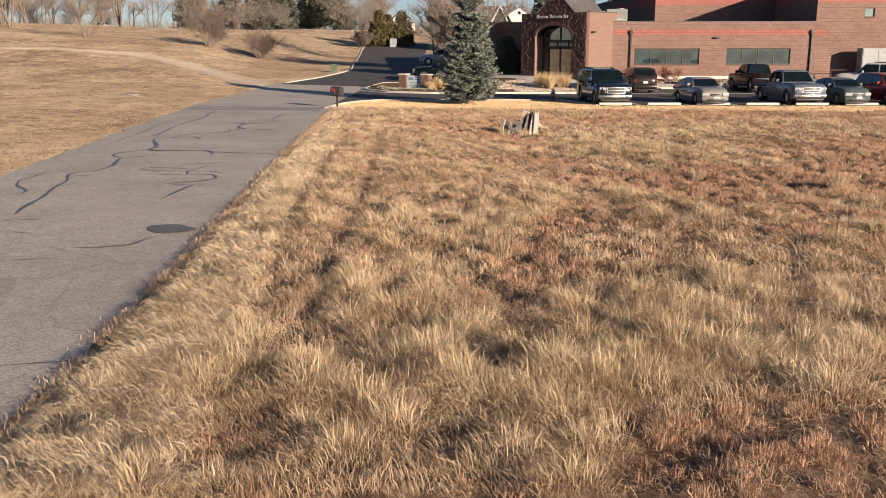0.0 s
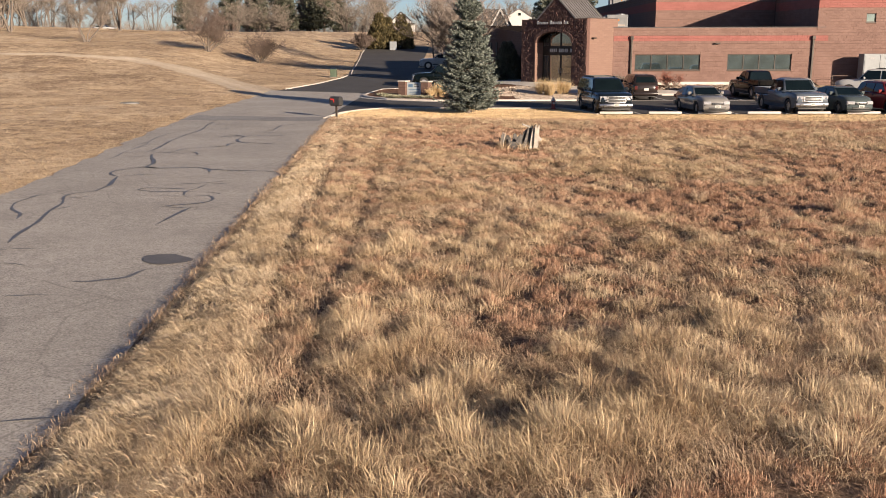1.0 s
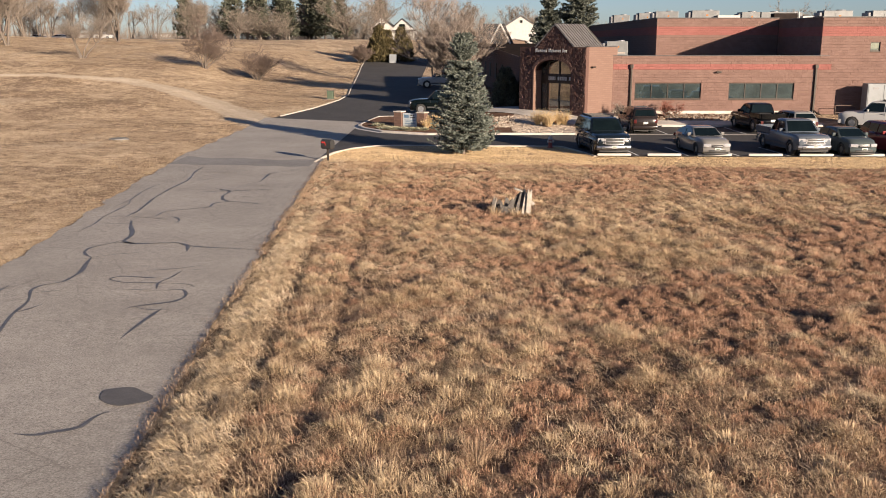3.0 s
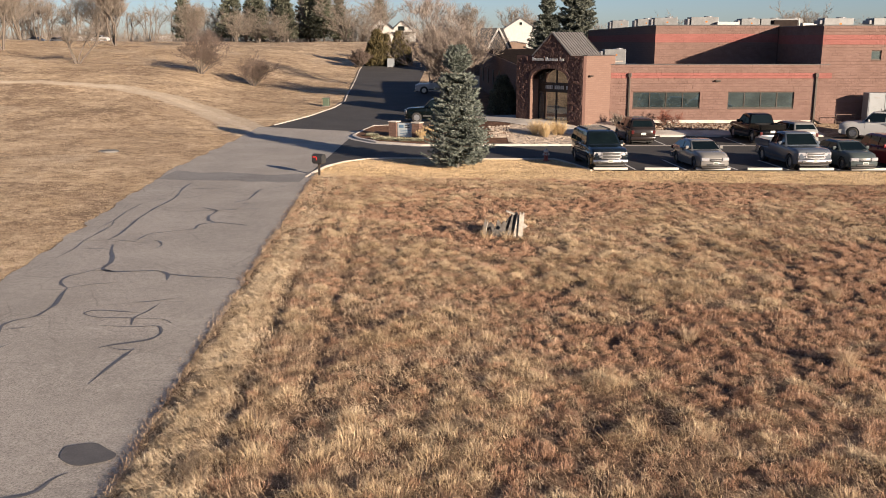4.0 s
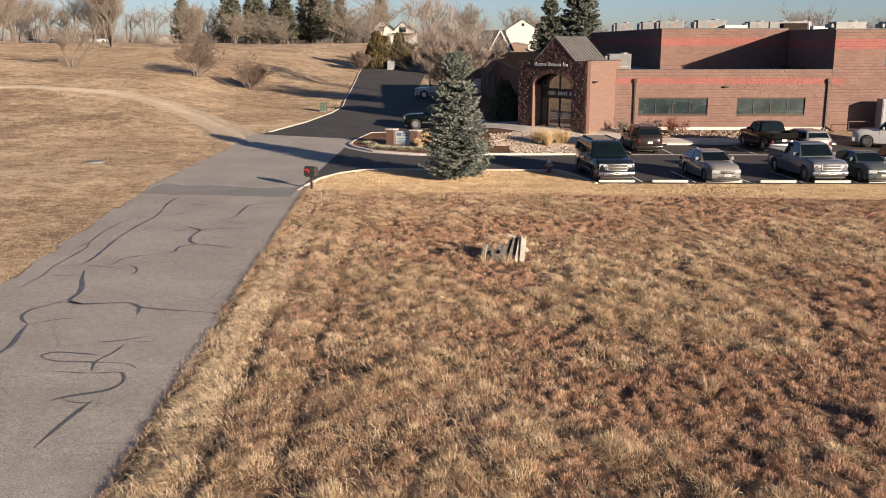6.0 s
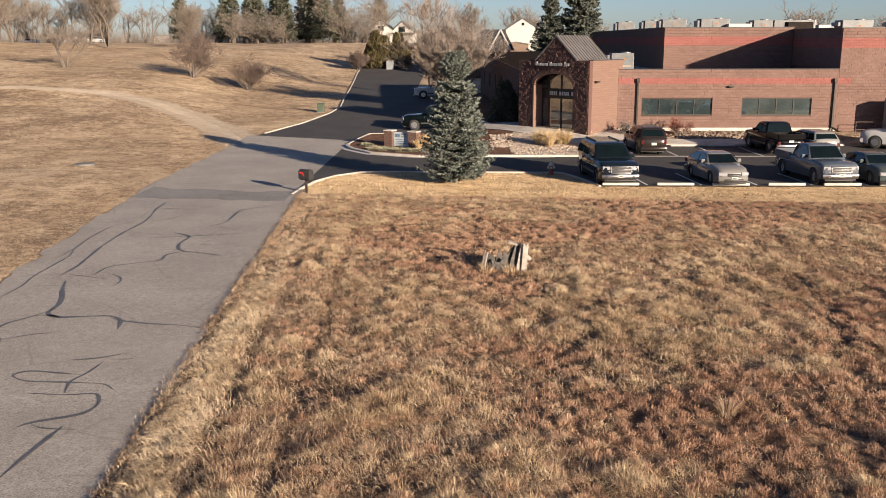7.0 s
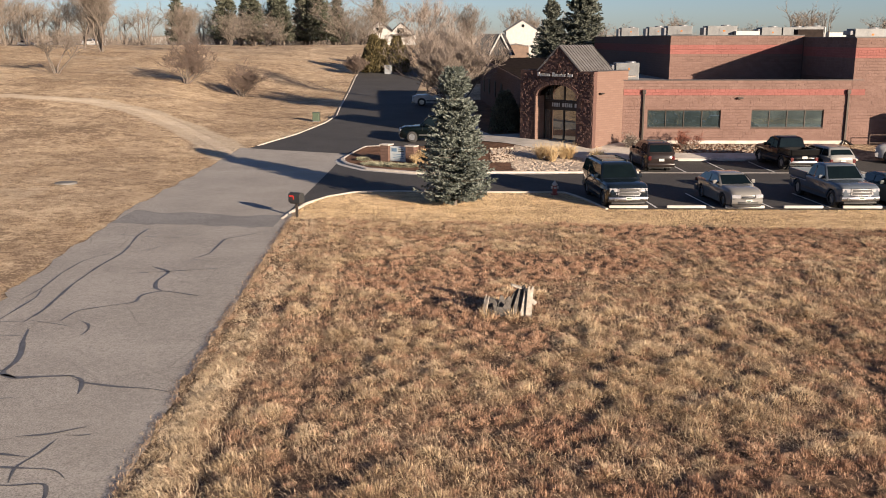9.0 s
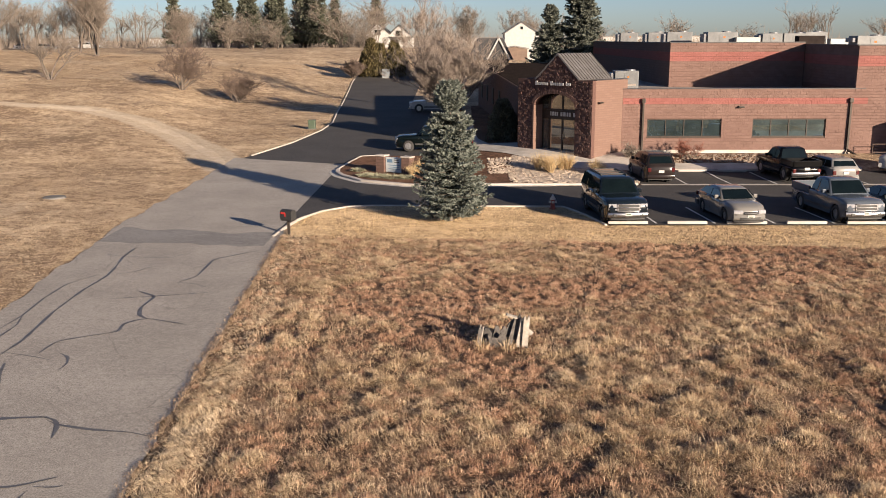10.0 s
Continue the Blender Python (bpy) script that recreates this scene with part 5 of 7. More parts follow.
    if rails:
        for s in (-1, 1):
            part("roof_rail", boxed(s * hw * 0.62 - 0.025, s * hw * 0.62 + 0.025, cab[1] + 0.5, cab[2] - 0.3, H + 0.0, H + 0.06, bevel=0.012), BLACK, car)
        for y in np.linspace(cab[1] + 0.8, cab[2] - 0.5, 4):
            part("roof_bar", boxed(-hw * 0.62, hw * 0.62, y - 0.03, y + 0.03, H + 0.02, H + 0.05), BLACK, car)
    if bed:
        for s in (-1, 1):
            part("bed_side", boxed(s * (hw - 0.06) - 0.055, s * (hw - 0.06) + 0.055, bed[0] + 0.05, L - 0.06, dk - 0.02, bed[2], bevel=0.02), colour, car)
        part("tailgate", boxed(-hw + 0.12, hw - 0.12, L - 0.11, L - 0.02, dk - 0.02, bed[2], bevel=0.02), colour, car)
    return car


def place(x, y, turn=0):
    return pose(x, y, float(base_z(x, y)) + 0.02, 0, 0, turn)


SUVP = paint("black_green_paint", (0.006, 0.010, 0.015), 0.25, 0.5, 0.012)
SILV = paint("champagne_silver_paint", (0.165, 0.158, 0.15), 0.3, 0.6)
GREY = paint("slate_grey_paint", (0.083, 0.097, 0.118), 0.3, 0.6)
BLUEG = paint("grey_green_paint", (0.055, 0.068, 0.07), 0.32)
REDP = paint("dark_red_paint", (0.17, 0.02, 0.022), 0.3)
MAROON = paint("dusty_maroon_paint", (0.017, 0.0125, 0.012), 0.35, 0.3, 0.03)
BLK = paint("black_paint", (0.0025, 0.0025, 0.003), 0.22, 0.06, 0.004)
WHT = paint("white_car_paint", (0.4, 0.395, 0.39), 0.3)
PALE = paint("pale_grey_paint", (0.2, 0.195, 0.19), 0.3)
GRN = paint("dark_green_paint", (0.0015, 0.0035, 0.004), 0.25, 0.12, 0.006)

SUV = dict(L=5.5, W=2.0, H=1.92, wheel_r=0.39, fo=0.95, base=3.3, hood=(1.08, 1.2), belt=1.2, deck=1.2, cab=(1.45, 2.15, 5.2, 5.45), glass_cuts=(3.0, 4.1), face="truck", rails=True, clear=0.28)
SEDAN = dict(L=4.7, W=1.74, H=1.45, wheel_r=0.33, fo=0.93, base=2.7, hood=(0.82, 0.98), belt=0.98, deck=1.02, cab=(1.25, 2.0, 3.35, 4.2), glass_cuts=(2.65,), face="sedan", clear=0.18)
COMPACT = dict(SEDAN, L=4.35, W=1.72, H=1.43, fo=0.85, base=2.6, cab=(1.05, 1.75, 3.1, 3.85), glass_cuts=(2.4,))
TRUCK = dict(L=5.7, W=1.98, H=1.86, wheel_r=0.40, fo=0.92, base=3.5, hood=(1.08, 1.18), belt=1.2, deck=1.2, cab=(1.45, 2.1, 3.25, 3.5), glass_cuts=(2.75,), bed=(3.55, 0.95, 1.28), face="truck", clear=0.32)
CROSS = dict(L=4.6, W=1.86, H=1.68, wheel_r=0.37, fo=0.9, base=2.75, hood=(0.95, 1.08), belt=1.08, deck=1.08, cab=(1.15, 1.9, 4.1, 4.5), glass_cuts=(2.55, 3.5), face="van", clear=0.22)

vehicle("suv", "large black sport utility vehicle with chrome bumper", "car", SUVP, place(9.1, 52.4, 6), trim=CHROME, **SUV)
vehicle("sedan", "champagne silver four-door sedan parked at a wheel stop", "car", SILV, place(14.62, 52.3, 7), **SEDAN)
vehicle("pickup_truck", "slate grey extended-cab pickup truck with silver bumper", "pickup truck", GREY, place(19.85, 52.35, 6), trim=CHROME, **dict(TRUCK, L=5.5))
vehicle("compact_car", "dull grey-green compact sedan", "car", BLUEG, place(22.5, 52.4, 7), **COMPACT)
vehicle("red_car", "dark red hatchback parked at a wheel stop", "car", REDP, place(25.3, 52.3, 6), **CROSS)
vehicle("crossover", "dusty maroon crossover with its tail to the lane", "car", MAROON, place(12.85, 69.1, 184), **dict(CROSS, W=1.76))
vehicle("pickup_truck", "glossy black pickup truck with its tail to the lane", "pickup truck", BLK, place(21.05, 69.7, 186), trim=CHROME, **dict(TRUCK, L=5.25, W=1.86, base=3.2))
vehicle("hatchback", "pale grey hatchback with its tail to the lane", "car", PALE, place(23.2, 68.6, 186), **dict(CROSS, W=1.72, H=1.5, belt=1.0))
vehicle("suv", "white sport utility vehicle parked beside a storage container", "car", WHT, place(28.1, 69.6, 238), trim=WHT, **dict(SUV, face="van", L=5.1, cab=(1.45, 2.1, 4.85, 5.05), base=2.95))
vehicle("pickup_truck", "dark green pickup truck in the shaded side bay", "pickup truck", GRN, place(-3.4, 79.8, -88), trim=BLK, **TRUCK)
vehicle("pickup_truck", "white pickup truck in the shaded side bay", "pickup truck", WHT, place(-3.9, 108.5, -88), trim=CHROME, **TRUCK)

CASE = plain("pale_grey_metal", (0.20, 0.215, 0.23), (0.16, 0.172, 0.184), 1.5, 0.55, 0, 0.05)
tr = thing("storage_container", place(32.4, 73.2, 0) @ Matrix.Diagonal((1, 1, 0.9, 1)), "white metal storage container with double doors", "container")
part("body", boxed(-1.2, 1.2, -0.5, 0.5, 0.12, 2.75, bevel=0.04), CASE, tr)
part("skid", boxed(-1.1, -0.9, -0.5, 0.5, 0, 0.12), GALV_DARK, tr)
part("skid", boxed(0.9, 1.1, -0.5, 0.5, 0, 0.12), GALV_DARK, tr)
for x in (-0.58, 0.58):
    d = part("door", boxed(x - 0.55, x + 0.55, -0.525, -0.502, 0.2, 2.65, bevel=0.008), CASE, tr)
    part("handle", boxed(x * 0.25 - 0.03, x * 0.25 + 0.03, -0.56, -0.525, 1.15, 1.5, bevel=0.01), GALV_DARK, d)
    part("vent", boxed(x - 0.2, x + 0.2, -0.535, -0.525, 2.3, 2.45), GALV_DARK, d)

# wheel stops
stop = None
for k, x in enumerate((9.16, 11.88, 14.62, 17.36, 20.1, 22.84, 25.58)):
    if stop is None:
        bm = boxed(-0.915, 0.915, -0.08, 0.08, 0, 0.13, bevel=0.03)
        stop = new("wheel_stop", None)
        stop.matrix_world = pose(x, 52.72, 0.02)
        tagged(stop, "pale concrete wheel stop at the head of a stall", "wheel stop", "wheel stops")
        part("block", bm, STOPMAT, stop)
    else:
        copy_thing(stop, pose(x, 52.72, 0.02))
for x in (16.2, 18.7, 21.4):
    copy_thing(stop, pose(x, 69.4, float(base_z(x, 69.4)) + 0.02))

# ---- trees ----


def limbs(seed, height, spread, levels=4, stems=1, trunk=0.16, lean=0.15, fork=(3, 5), start=0.3, shrink=0.62, up=0.35, twigs=6, bole=0.42):
    """Segments (a, b, ra, rb, level) of a bare crown that forks down to twigs."""
    r = random.Random(seed)
    out = []

    def grow(p, d, length, rad, level):
        steps = 4 if level < 2 else (2 if level < levels else 1)
        pts = []
        for k in range(steps):
            d = (d + Vector((r.gauss(0, 0.15), r.gauss(0, 0.15), r.gauss(0, 0.1) + up * 0.15 * level / levels))).normalized()
            q = p + d * (length / steps)
            out.append((p, q, rad * (1 - 0.55 * k / steps), rad * (1 - 0.55 * (k + 1) / steps), level))
            p = q
            pts.append((p, d))
        if level >= levels:
            return
        n = r.randint(*fork) + (twigs if level == levels - 1 else 0)
        for k in range(n):
            t = r.uniform(start if level == 0 else 0.0, 1.0)
            i = min(steps - 1, int(t * steps))
            q, qd = pts[i]
            if i:
                q = pts[i - 1][0].lerp(q, r.random())
            a = r.uniform(0, 6.283)
            side = Vector((math.cos(a), math.sin(a), r.uniform(-0.2, 0.3)))
            nd = (qd * r.uniform(0.35, 1.0) + side * r.uniform(0.5, 1.0) * spread + Vector((0, 0, up * 0.6))).normalized()
            grow(q, nd, length * shrink * r.uniform(0.6, 1.2) * (1.15 - 0.3 * t), rad * 0.5 * (1 - 0.3 * t), level + 1)

    for s in range(stems):
        a = r.uniform(0, 6.283)
        ln = lean * r.uniform(0.3, 1.2)
        d = Vector((math.cos(a) * ln, math.sin(a) * ln, 1)).normalized()
        grow(Vector((math.cos(a) * 0.1 * (stems > 1), math.sin(a) * 0.1 * (stems > 1), -0.15)), d, height * bole * r.uniform(0.8, 1.15), trunk, 0)
    top = max(s[1].z for s in out)
    k = height / top
    return [(a * k, b * k, ra * k * 0.7, rb * k * 0.7, l) for a, b, ra, rb, l in out]


def slivers(segs, width, seed=1):
    """The finest twigs: one slim blade each."""
    a = np.array([s[0] for s in segs])
    b = np.array([s[1] for s in segs])
    r = np.random.RandomState(seed)
    side = np.cross(b - a, r.normal(0, 1, a.shape))
    side *= width / (np.linalg.norm(side, axis=1)[:, None] + 1e-9)
    v = np.stack([a - side, a + side, b], 1).reshape(-1, 3)
    return v, np.arange(len(v)).reshape(-1, 3)


def tubes(segs, sides=3, fat=1.0, least=0.0):
    """Numpy mesh of tapered prisms."""
    a = np.array([s[0] for s in segs])
    b = np.array([s[1] for s in segs])
    ra = np.maximum(np.array([s[2] for s in segs]) * fat, least)
    rb = np.maximum(np.array([s[3] for s in segs]) * fat, least * 0.8)
    d = b - a
    d /= np.linalg.norm(d, axis=1)[:, None] + 1e-9
    ref = np.where(np.abs(d[:, 2:3]) > 0.9, np.array([[1.0, 0, 0]]), np.array([[0, 0, 1.0]]))
    u = np.cross(d, ref)
    u /= np.linalg.norm(u, axis=1)[:, None]
    w = np.cross(d, u)
    ang = np.arange(sides) * 2 * math.pi / sides
    off = u[:, None] * np.cos(ang)[None, :, None] + w[:, None] * np.sin(ang)[None, :, None]
    v = np.concatenate([a[:, None] + off * ra[:, None, None], b[:, None] + off * rb[:, None, None]], 1)
    f = []
    for i in range(sides):
        j = (i + 1) % sides
        f += [(i, j, sides + j), (i, sides + j, sides + i)]
    f = np.array(f)[None] + (np.arange(len(segs)) * 2 * sides)[:, None, None]
    return v.reshape(-1, 3), f.reshape(-1, 3)


def bare_tree(name, m, label, category, seed, height, twig=None, least=0.012, group="", **k):
    t = thing(name, m, label, category, group)
    segs = limbs(seed, height, **k)
    last = max(s[4] for s in segs)
    v, f = tubes([s for s in segs if s[4] <= 1], 4)
    raw_mesh("trunk", v, f, BARK, t)
    v, f = tubes([s for s in segs if 1 < s[4] < last], 3, 1.0, least)
    v2, f2 = slivers([s for s in segs if s[4] == last], least * 1.1)
    raw_mesh("crown", np.concatenate([v, v2]), np.concatenate([f, f2 + len(v)]), twig or TWIG, t)
    return t


def at(x, y, turn=0.0, scale=1.0):
    return Matrix.LocRotScale((x, y, float(ground_z(x, y))), Euler((0, 0, radians(turn))), (scale, scale, scale))


def conifer(name, m, label, seed, height, radius, needles, whorls=36, per=11, nodes=12, sprigs=6, size=0.17, droop=0.12, skirt=0.12, group="", shape=0.8):
    """A conifer of whorled limbs with short needle sprays along each."""
    t = thing(name, m, label, "conifer tree", group)
    r = np.random.RandomState(seed)
    segs = [(Vector((0, 0, -0.1)), Vector((0, 0, height * 0.97)), height * 0.02, 0.01, 0)]
    base, dirs = [], []
    for k in range(whorls):
        z = height * (skirt + (0.985 - skirt) * (k / (whorls - 1)) ** 0.92)
        ln0 = radius * (1 - (z / height - skirt) / (1.02 - skirt)) ** shape
        ln0 *= min(1.0, 0.72 + 4 * (z / height - skirt))
        for j in range(per):
            a = r.uniform(0, 6.283)
            ln = ln0 * r.uniform(0.66, 1.12) + 0.05
            out = np.array([math.cos(a), math.sin(a), 0])
            tt = np.linspace(0.12, 1, nodes)
            sag = -droop * ln * np.sin(tt * 2.2) + 0.16 * ln * tt ** 2
            if z / height > 0.8:
                sag = sag + ln * tt * 0.7
            p = out[None] * (tt * ln)[:, None]
            p[:, 2] = z + sag + r.normal(0, 0.02)
            side = np.array([-out[1], out[0], 0])
            segs.append((Vector((0, 0, z)), Vector(p[-1] * np.array([0.8, 0.8, 1])), 0.016, 0.005, 1))
            n = nodes * sprigs
            q = np.repeat(p, sprigs, 0)
            fan = r.normal(0, 1, (n, 1)) * side + out * r.uniform(0.2, 1.3, (n, 1)) + np.array([0, 0, 1.0]) * r.normal(0.28, 0.45, (n, 1))
            fan /= np.linalg.norm(fan, axis=1)[:, None]
            base.append(q + side * r.normal(0, 0.16, (n, 1)) * (np.repeat(tt, sprigs)[:, None] * ln * 0.45))
            dirs.append(fan)
    b, d = np.concatenate(base), np.concatenate(dirs)
    n = len(b)
    ln = size * r.uniform(0.6, 1.3, (n, 1))
    side = np.cross(d, r.normal(0, 1, (n, 3)))
    side /= np.linalg.norm(side, axis=1)[:, None] + 1e-9
    w = ln * r.uniform(0.14, 0.24, (n, 1))
    v = np.stack([b, b + d * ln * 0.5 + side * w, b + d * ln, b + d * ln * 0.5 - side * w], 1).reshape(-1, 3)
    f = (np.array([[0, 1, 2], [0, 2, 3]])[None] + (np.arange(n) * 4)[:, None, None]).reshape(-1, 3)
    tv, tf = tubes(segs, 5)
    raw_mesh("trunk", tv, tf, BARK, t)
    raw_mesh("crown", v, f, needles, t)
    return t


conifer("blue_spruce", at(0.95, 53.6), "young blue-grey spruce standing on dormant lawn", 3, 6.35, 1.85, NEEDLE, 44, 15, 14, 9, 0.155, skirt=0.05, shape=0.64)
conifer("spruce", at(16.8, 131.5), "tall grey-green spruce behind the office building", 7, 16.0, 4.3, SPRUCE, 42, 13, 12, 8, 0.42, shape=0.85, skirt=0.04)
conifer("spruce", at(12.9, 132), "dark grey-green spruce behind the office building", 8, 11.0, 3.8, SPRUCE, 36, 12, 10, 7, 0.4, shape=0.85, skirt=0.04)
far = conifer("pine", at(-70, 245, 0), "dark green conifer at the far field edge", 9, 13, 3.1, PINE, 24, 8, 6, 5, 0.72, group="far conifers", skirt=0.1)
for x, y, s, a in ((-59, 250, 1.25, 40), (-55, 256, 1.0, 70), (-51, 247, 1.05, 200), (-47, 254, 1.15, 15), (-43.5, 246, 0.95, 60), (-41, 262, 1.3, 20), (-37.5, 252, 1.15, 130), (-34.5, 249, 1.2, 80), (-31.5, 258, 0.95, 110), (-22, 272, 1.05, 160)):
    copy_thing(far, at(x, y, a, s))


def foliage_bush(name, m, label, seed, lobes, material, n=9000, size=0.22):
    """A dense evergreen shrub made of upright lobes of small sprays."""
    t = thing(name, m, label, "bush")
    r = np.random.RandomState(seed)
    B, D = [], []
    for cx, cy, rad, h in lobes:
        k = n // len(lobes)
        u = r.uniform(0, 1, k) ** 0.8
        a = r.uniform(0, 6.283, k)
        rr = rad * np.sqrt(np.clip(1 - (u * 1.02 - 0.12) ** 4, 0, 1)) * np.clip(1.15 - u, 0.15, 1) ** 0.5 * r.uniform(0.7, 1.06, k)
        rr = rr * (1 + 0.22 * np.sin(a * 5 + u * 7) * np.sin(u * 19 + a))
        B.append(np.stack([cx + rr * np.cos(a), cy + rr * np.sin(a), u * h * r.uniform(0.93, 1.02, k)], 1))
        D.append(np.stack([np.cos(a) * 0.6, np.sin(a) * 0.6, np.full(k, 0.9)], 1) + r.normal(0, 0.35, (k, 3)))
    b, d = np.concatenate(B), np.concatenate(D)
    d /= np.linalg.norm(d, axis=1)[:, None]
    k = len(b)
    ln = size * r.uniform(0.6, 1.4, (k, 1))
    side = np.cross(d, r.normal(0, 1, (k, 3)))
    side /= np.linalg.norm(side, axis=1)[:, None] + 1e-9
    v = np.stack([b, b + d * ln * 0.5 + side * ln * 0.22, b + d * ln, b + d * ln * 0.5 - side * ln * 0.22], 1).reshape(-1, 3)
    f = (np.array([[0, 1, 2], [0, 2, 3]])[None] + (np.arange(k) * 4)[:, None, None]).reshape(-1, 3)
    raw_mesh("foliage", v, f, material, t)
    bm = bmesh.new()
    for cx, cy, rad, h in lobes:
        tube(bm, (cx, cy, -0.1), (cx, cy, h * 0.7), 0.12, 0.03, 6)
    part("stem", bm, BARK, t)
    return t


foliage_bush("juniper", at(-11.2, 152), "large olive-brown upright juniper at the drive's end", 3, [(-0.9, 0, 1.5, 5.4), (0.3, 0.5, 1.4, 4.8), (-1.8, 0.6, 1.0, 3.6)], JUNIPER, 12000, 0.4)
foliage_bush("juniper", at(-8.6, 152.5), "large olive-brown upright juniper at the drive's end", 4, [(0, 0, 1.35, 5.2), (0.9, 0.4, 0.9, 3.8)], JUNIPER, 9000, 0.4)
foliage_bush("evergreen_bush", at(4.6, 81.5), "tall dark evergreen bush in the tower's shade", 6, [(0, 0, 1.1, 3.2), (0.4, 0.8, 0.9, 2.6)], PINE, 9000, 0.2)

bare_tree("bare_tree", at(0.8, 96), "wide rounded leafless tree beyond the spruce", "bare tree", 11, 10.2, twig=DUN_TWIG, least=0.011, spread=0.72, levels=4, stems=10, trunk=0.11, lean=0.32, fork=(6, 7), up=0.3, start=0.10, twigs=9, bole=0.5)
bare_tree("bare_tree", at(-2.2, 112), "pale upright leafless tree beside the drive", "bare tree", 12, 14.5, twig=DUN_TWIG, least=0.012, spread=0.7, levels=4, stems=2, trunk=0.16, lean=0.12, fork=(5, 7), up=0.5, twigs=5, bole=0.5)
bare_tree("bare_tree", at(-30.4, 116.3), "dark leafless thicket-like tree on the slope", "bare tree", 13, 6.9, least=0.009, spread=0.85, levels=4, stems=7, trunk=0.09, lean=0.55, fork=(5, 6), up=0.2, twig=RED_TWIG, start=0.08, bole=0.4)
bare_tree("bare_tree", at(-45.2, 116), "small crooked leafless tree on the slope", "bare tree", 14, 5.8, least=0.010, spread=1.0, levels=4, stems=4, trunk=0.1, lean=0.6, fork=(4, 5), up=0.2, twigs=5)
bare_tree("bare_shrub", at(-23.8, 115), "low reddish leafless shrub on the slope", "shrub", 15, 4.8, least=0.008, spread=0.95, levels=3, stems=14, trunk=0.035, lean=0.95, fork=(6, 8), up=0.3, twig=RED_TWIG, start=0.15)
bare_tree("bare_shrub", at(-14.6, 150), "brown leafless shrub beside the junipers", "shrub", 25, 3.4, least=0.014, spread=0.95, levels=3, stems=16, trunk=0.05, lean=0.7, fork=(6, 8), up=0.3, twig=RED_TWIG, start=0.1)
cotton = bare_tree("cottonwood", at(-56.5, 159.5), "tall spreading leafless cottonwood", "bare tree", 16, 15, least=0.015, spread=0.75, levels=4, stems=5, trunk=0.2, lean=0.22, fork=(6, 7), up=0.5, shrink=0.66, group="far bare trees", twigs=5)
cotton2 = bare_tree("cottonwood", at(-62.5, 133), "pale leaning leafless cottonwood", "bare tree", 17, 15, least=0.015, spread=0.8, levels=4, stems=3, trunk=0.24, lean=0.3, fork=(6, 7), up=0.45, shrink=0.66, group="far bare trees", twigs=5)
slim = bare_tree("bare_tree", at(-86, 215), "leafless tree in the far windbreak", "bare tree", 18, 12, least=0.018, spread=0.85, levels=3, stems=3, trunk=0.14, lean=0.18, fork=(5, 6), up=0.35, group="far bare trees", twigs=4, shrink=0.6)
brush = bare_tree("bare_tree", at(-52, 226), "rounded pale leafless tree at the field edge", "bare tree", 19, 9, least=0.017, spread=1.0, levels=3, stems=6, trunk=0.1, lean=0.4, fork=(5, 6), up=0.2, group="far bare trees", twigs=6, start=0.12)
rt = random.Random(4)
for x, y, s in ((-21.5, 240, 0.42), (-17.2, 238, 0.36), (-12.6, 241, 0.4), (-24.5, 243, 0.4)):
    copy_thing(brush, at(x, y, rt.uniform(0, 360), s))
for x, y, s in ((-73, 152, 1.05), (-66, 176, 0.95), (-78, 172, 1.0), (-92, 190, 1.2), (-86, 180, 0.9), (-48, 178, 0.6), (20, 300, 1.15), (5, 310, 1.1)):
    copy_thing(cotton if rt.random() < 0.5 else cotton2, at(x, y, rt.uniform(0, 360), s))
for k in range(40):
    x = -140 + k * 3.1 + rt.uniform(-2.4, 2.4)
    y = 215 + rt.uniform(0, 75) + (32 if x > -70 else 0)
    if -18 < x:
        y += 60
    copy_thing(slim if rt.random() < 0.65 else brush, at(x, y, rt.uniform(0, 360), rt.uniform(0.8, 1.45)))
for x, y, s in ((-45, 232, 1.0), (-49, 236, 0.95), (-41, 229, 0.7), (-53, 240, 1.05), (-27.5, 238, 1.5), (-24, 244, 1.3), (-66, 232, 1.2), (-33, 262, 1.6), (-20.5, 230, 0.9)):
    copy_thing(brush, at(x, y, rt.uniform(0, 360), s))
for k in range(20):
    x = 24 + k * 11 + rt.uniform(-4, 4)
    copy_thing(slim if k % 3 else brush, at(x * 1.15, 360 + rt.uniform(-40, 60), rt.uniform(0, 360), rt.uniform(1.0, 1.9)))
red = bare_tree("bare_shrub", at(16.7, 72.7), "reddish leafless shrub against the block wall", "shrub", 20, 1.5, least=0.006, spread=0.9, levels=3, stems=14, trunk=0.02, lean=0.7, fork=(4, 6), up=0.3, twig=CANE, group="wall shrubs")
tan = bare_tree("bare_shrub", at(12.9, 72.8), "tan leafless shrub beside the rain pipe", "shrub", 21, 1.3, least=0.006, spread=0.9, levels=3, stems=14, trunk=0.02, lean=0.6, fork=(4, 6), up=0.3, group="wall shrubs")


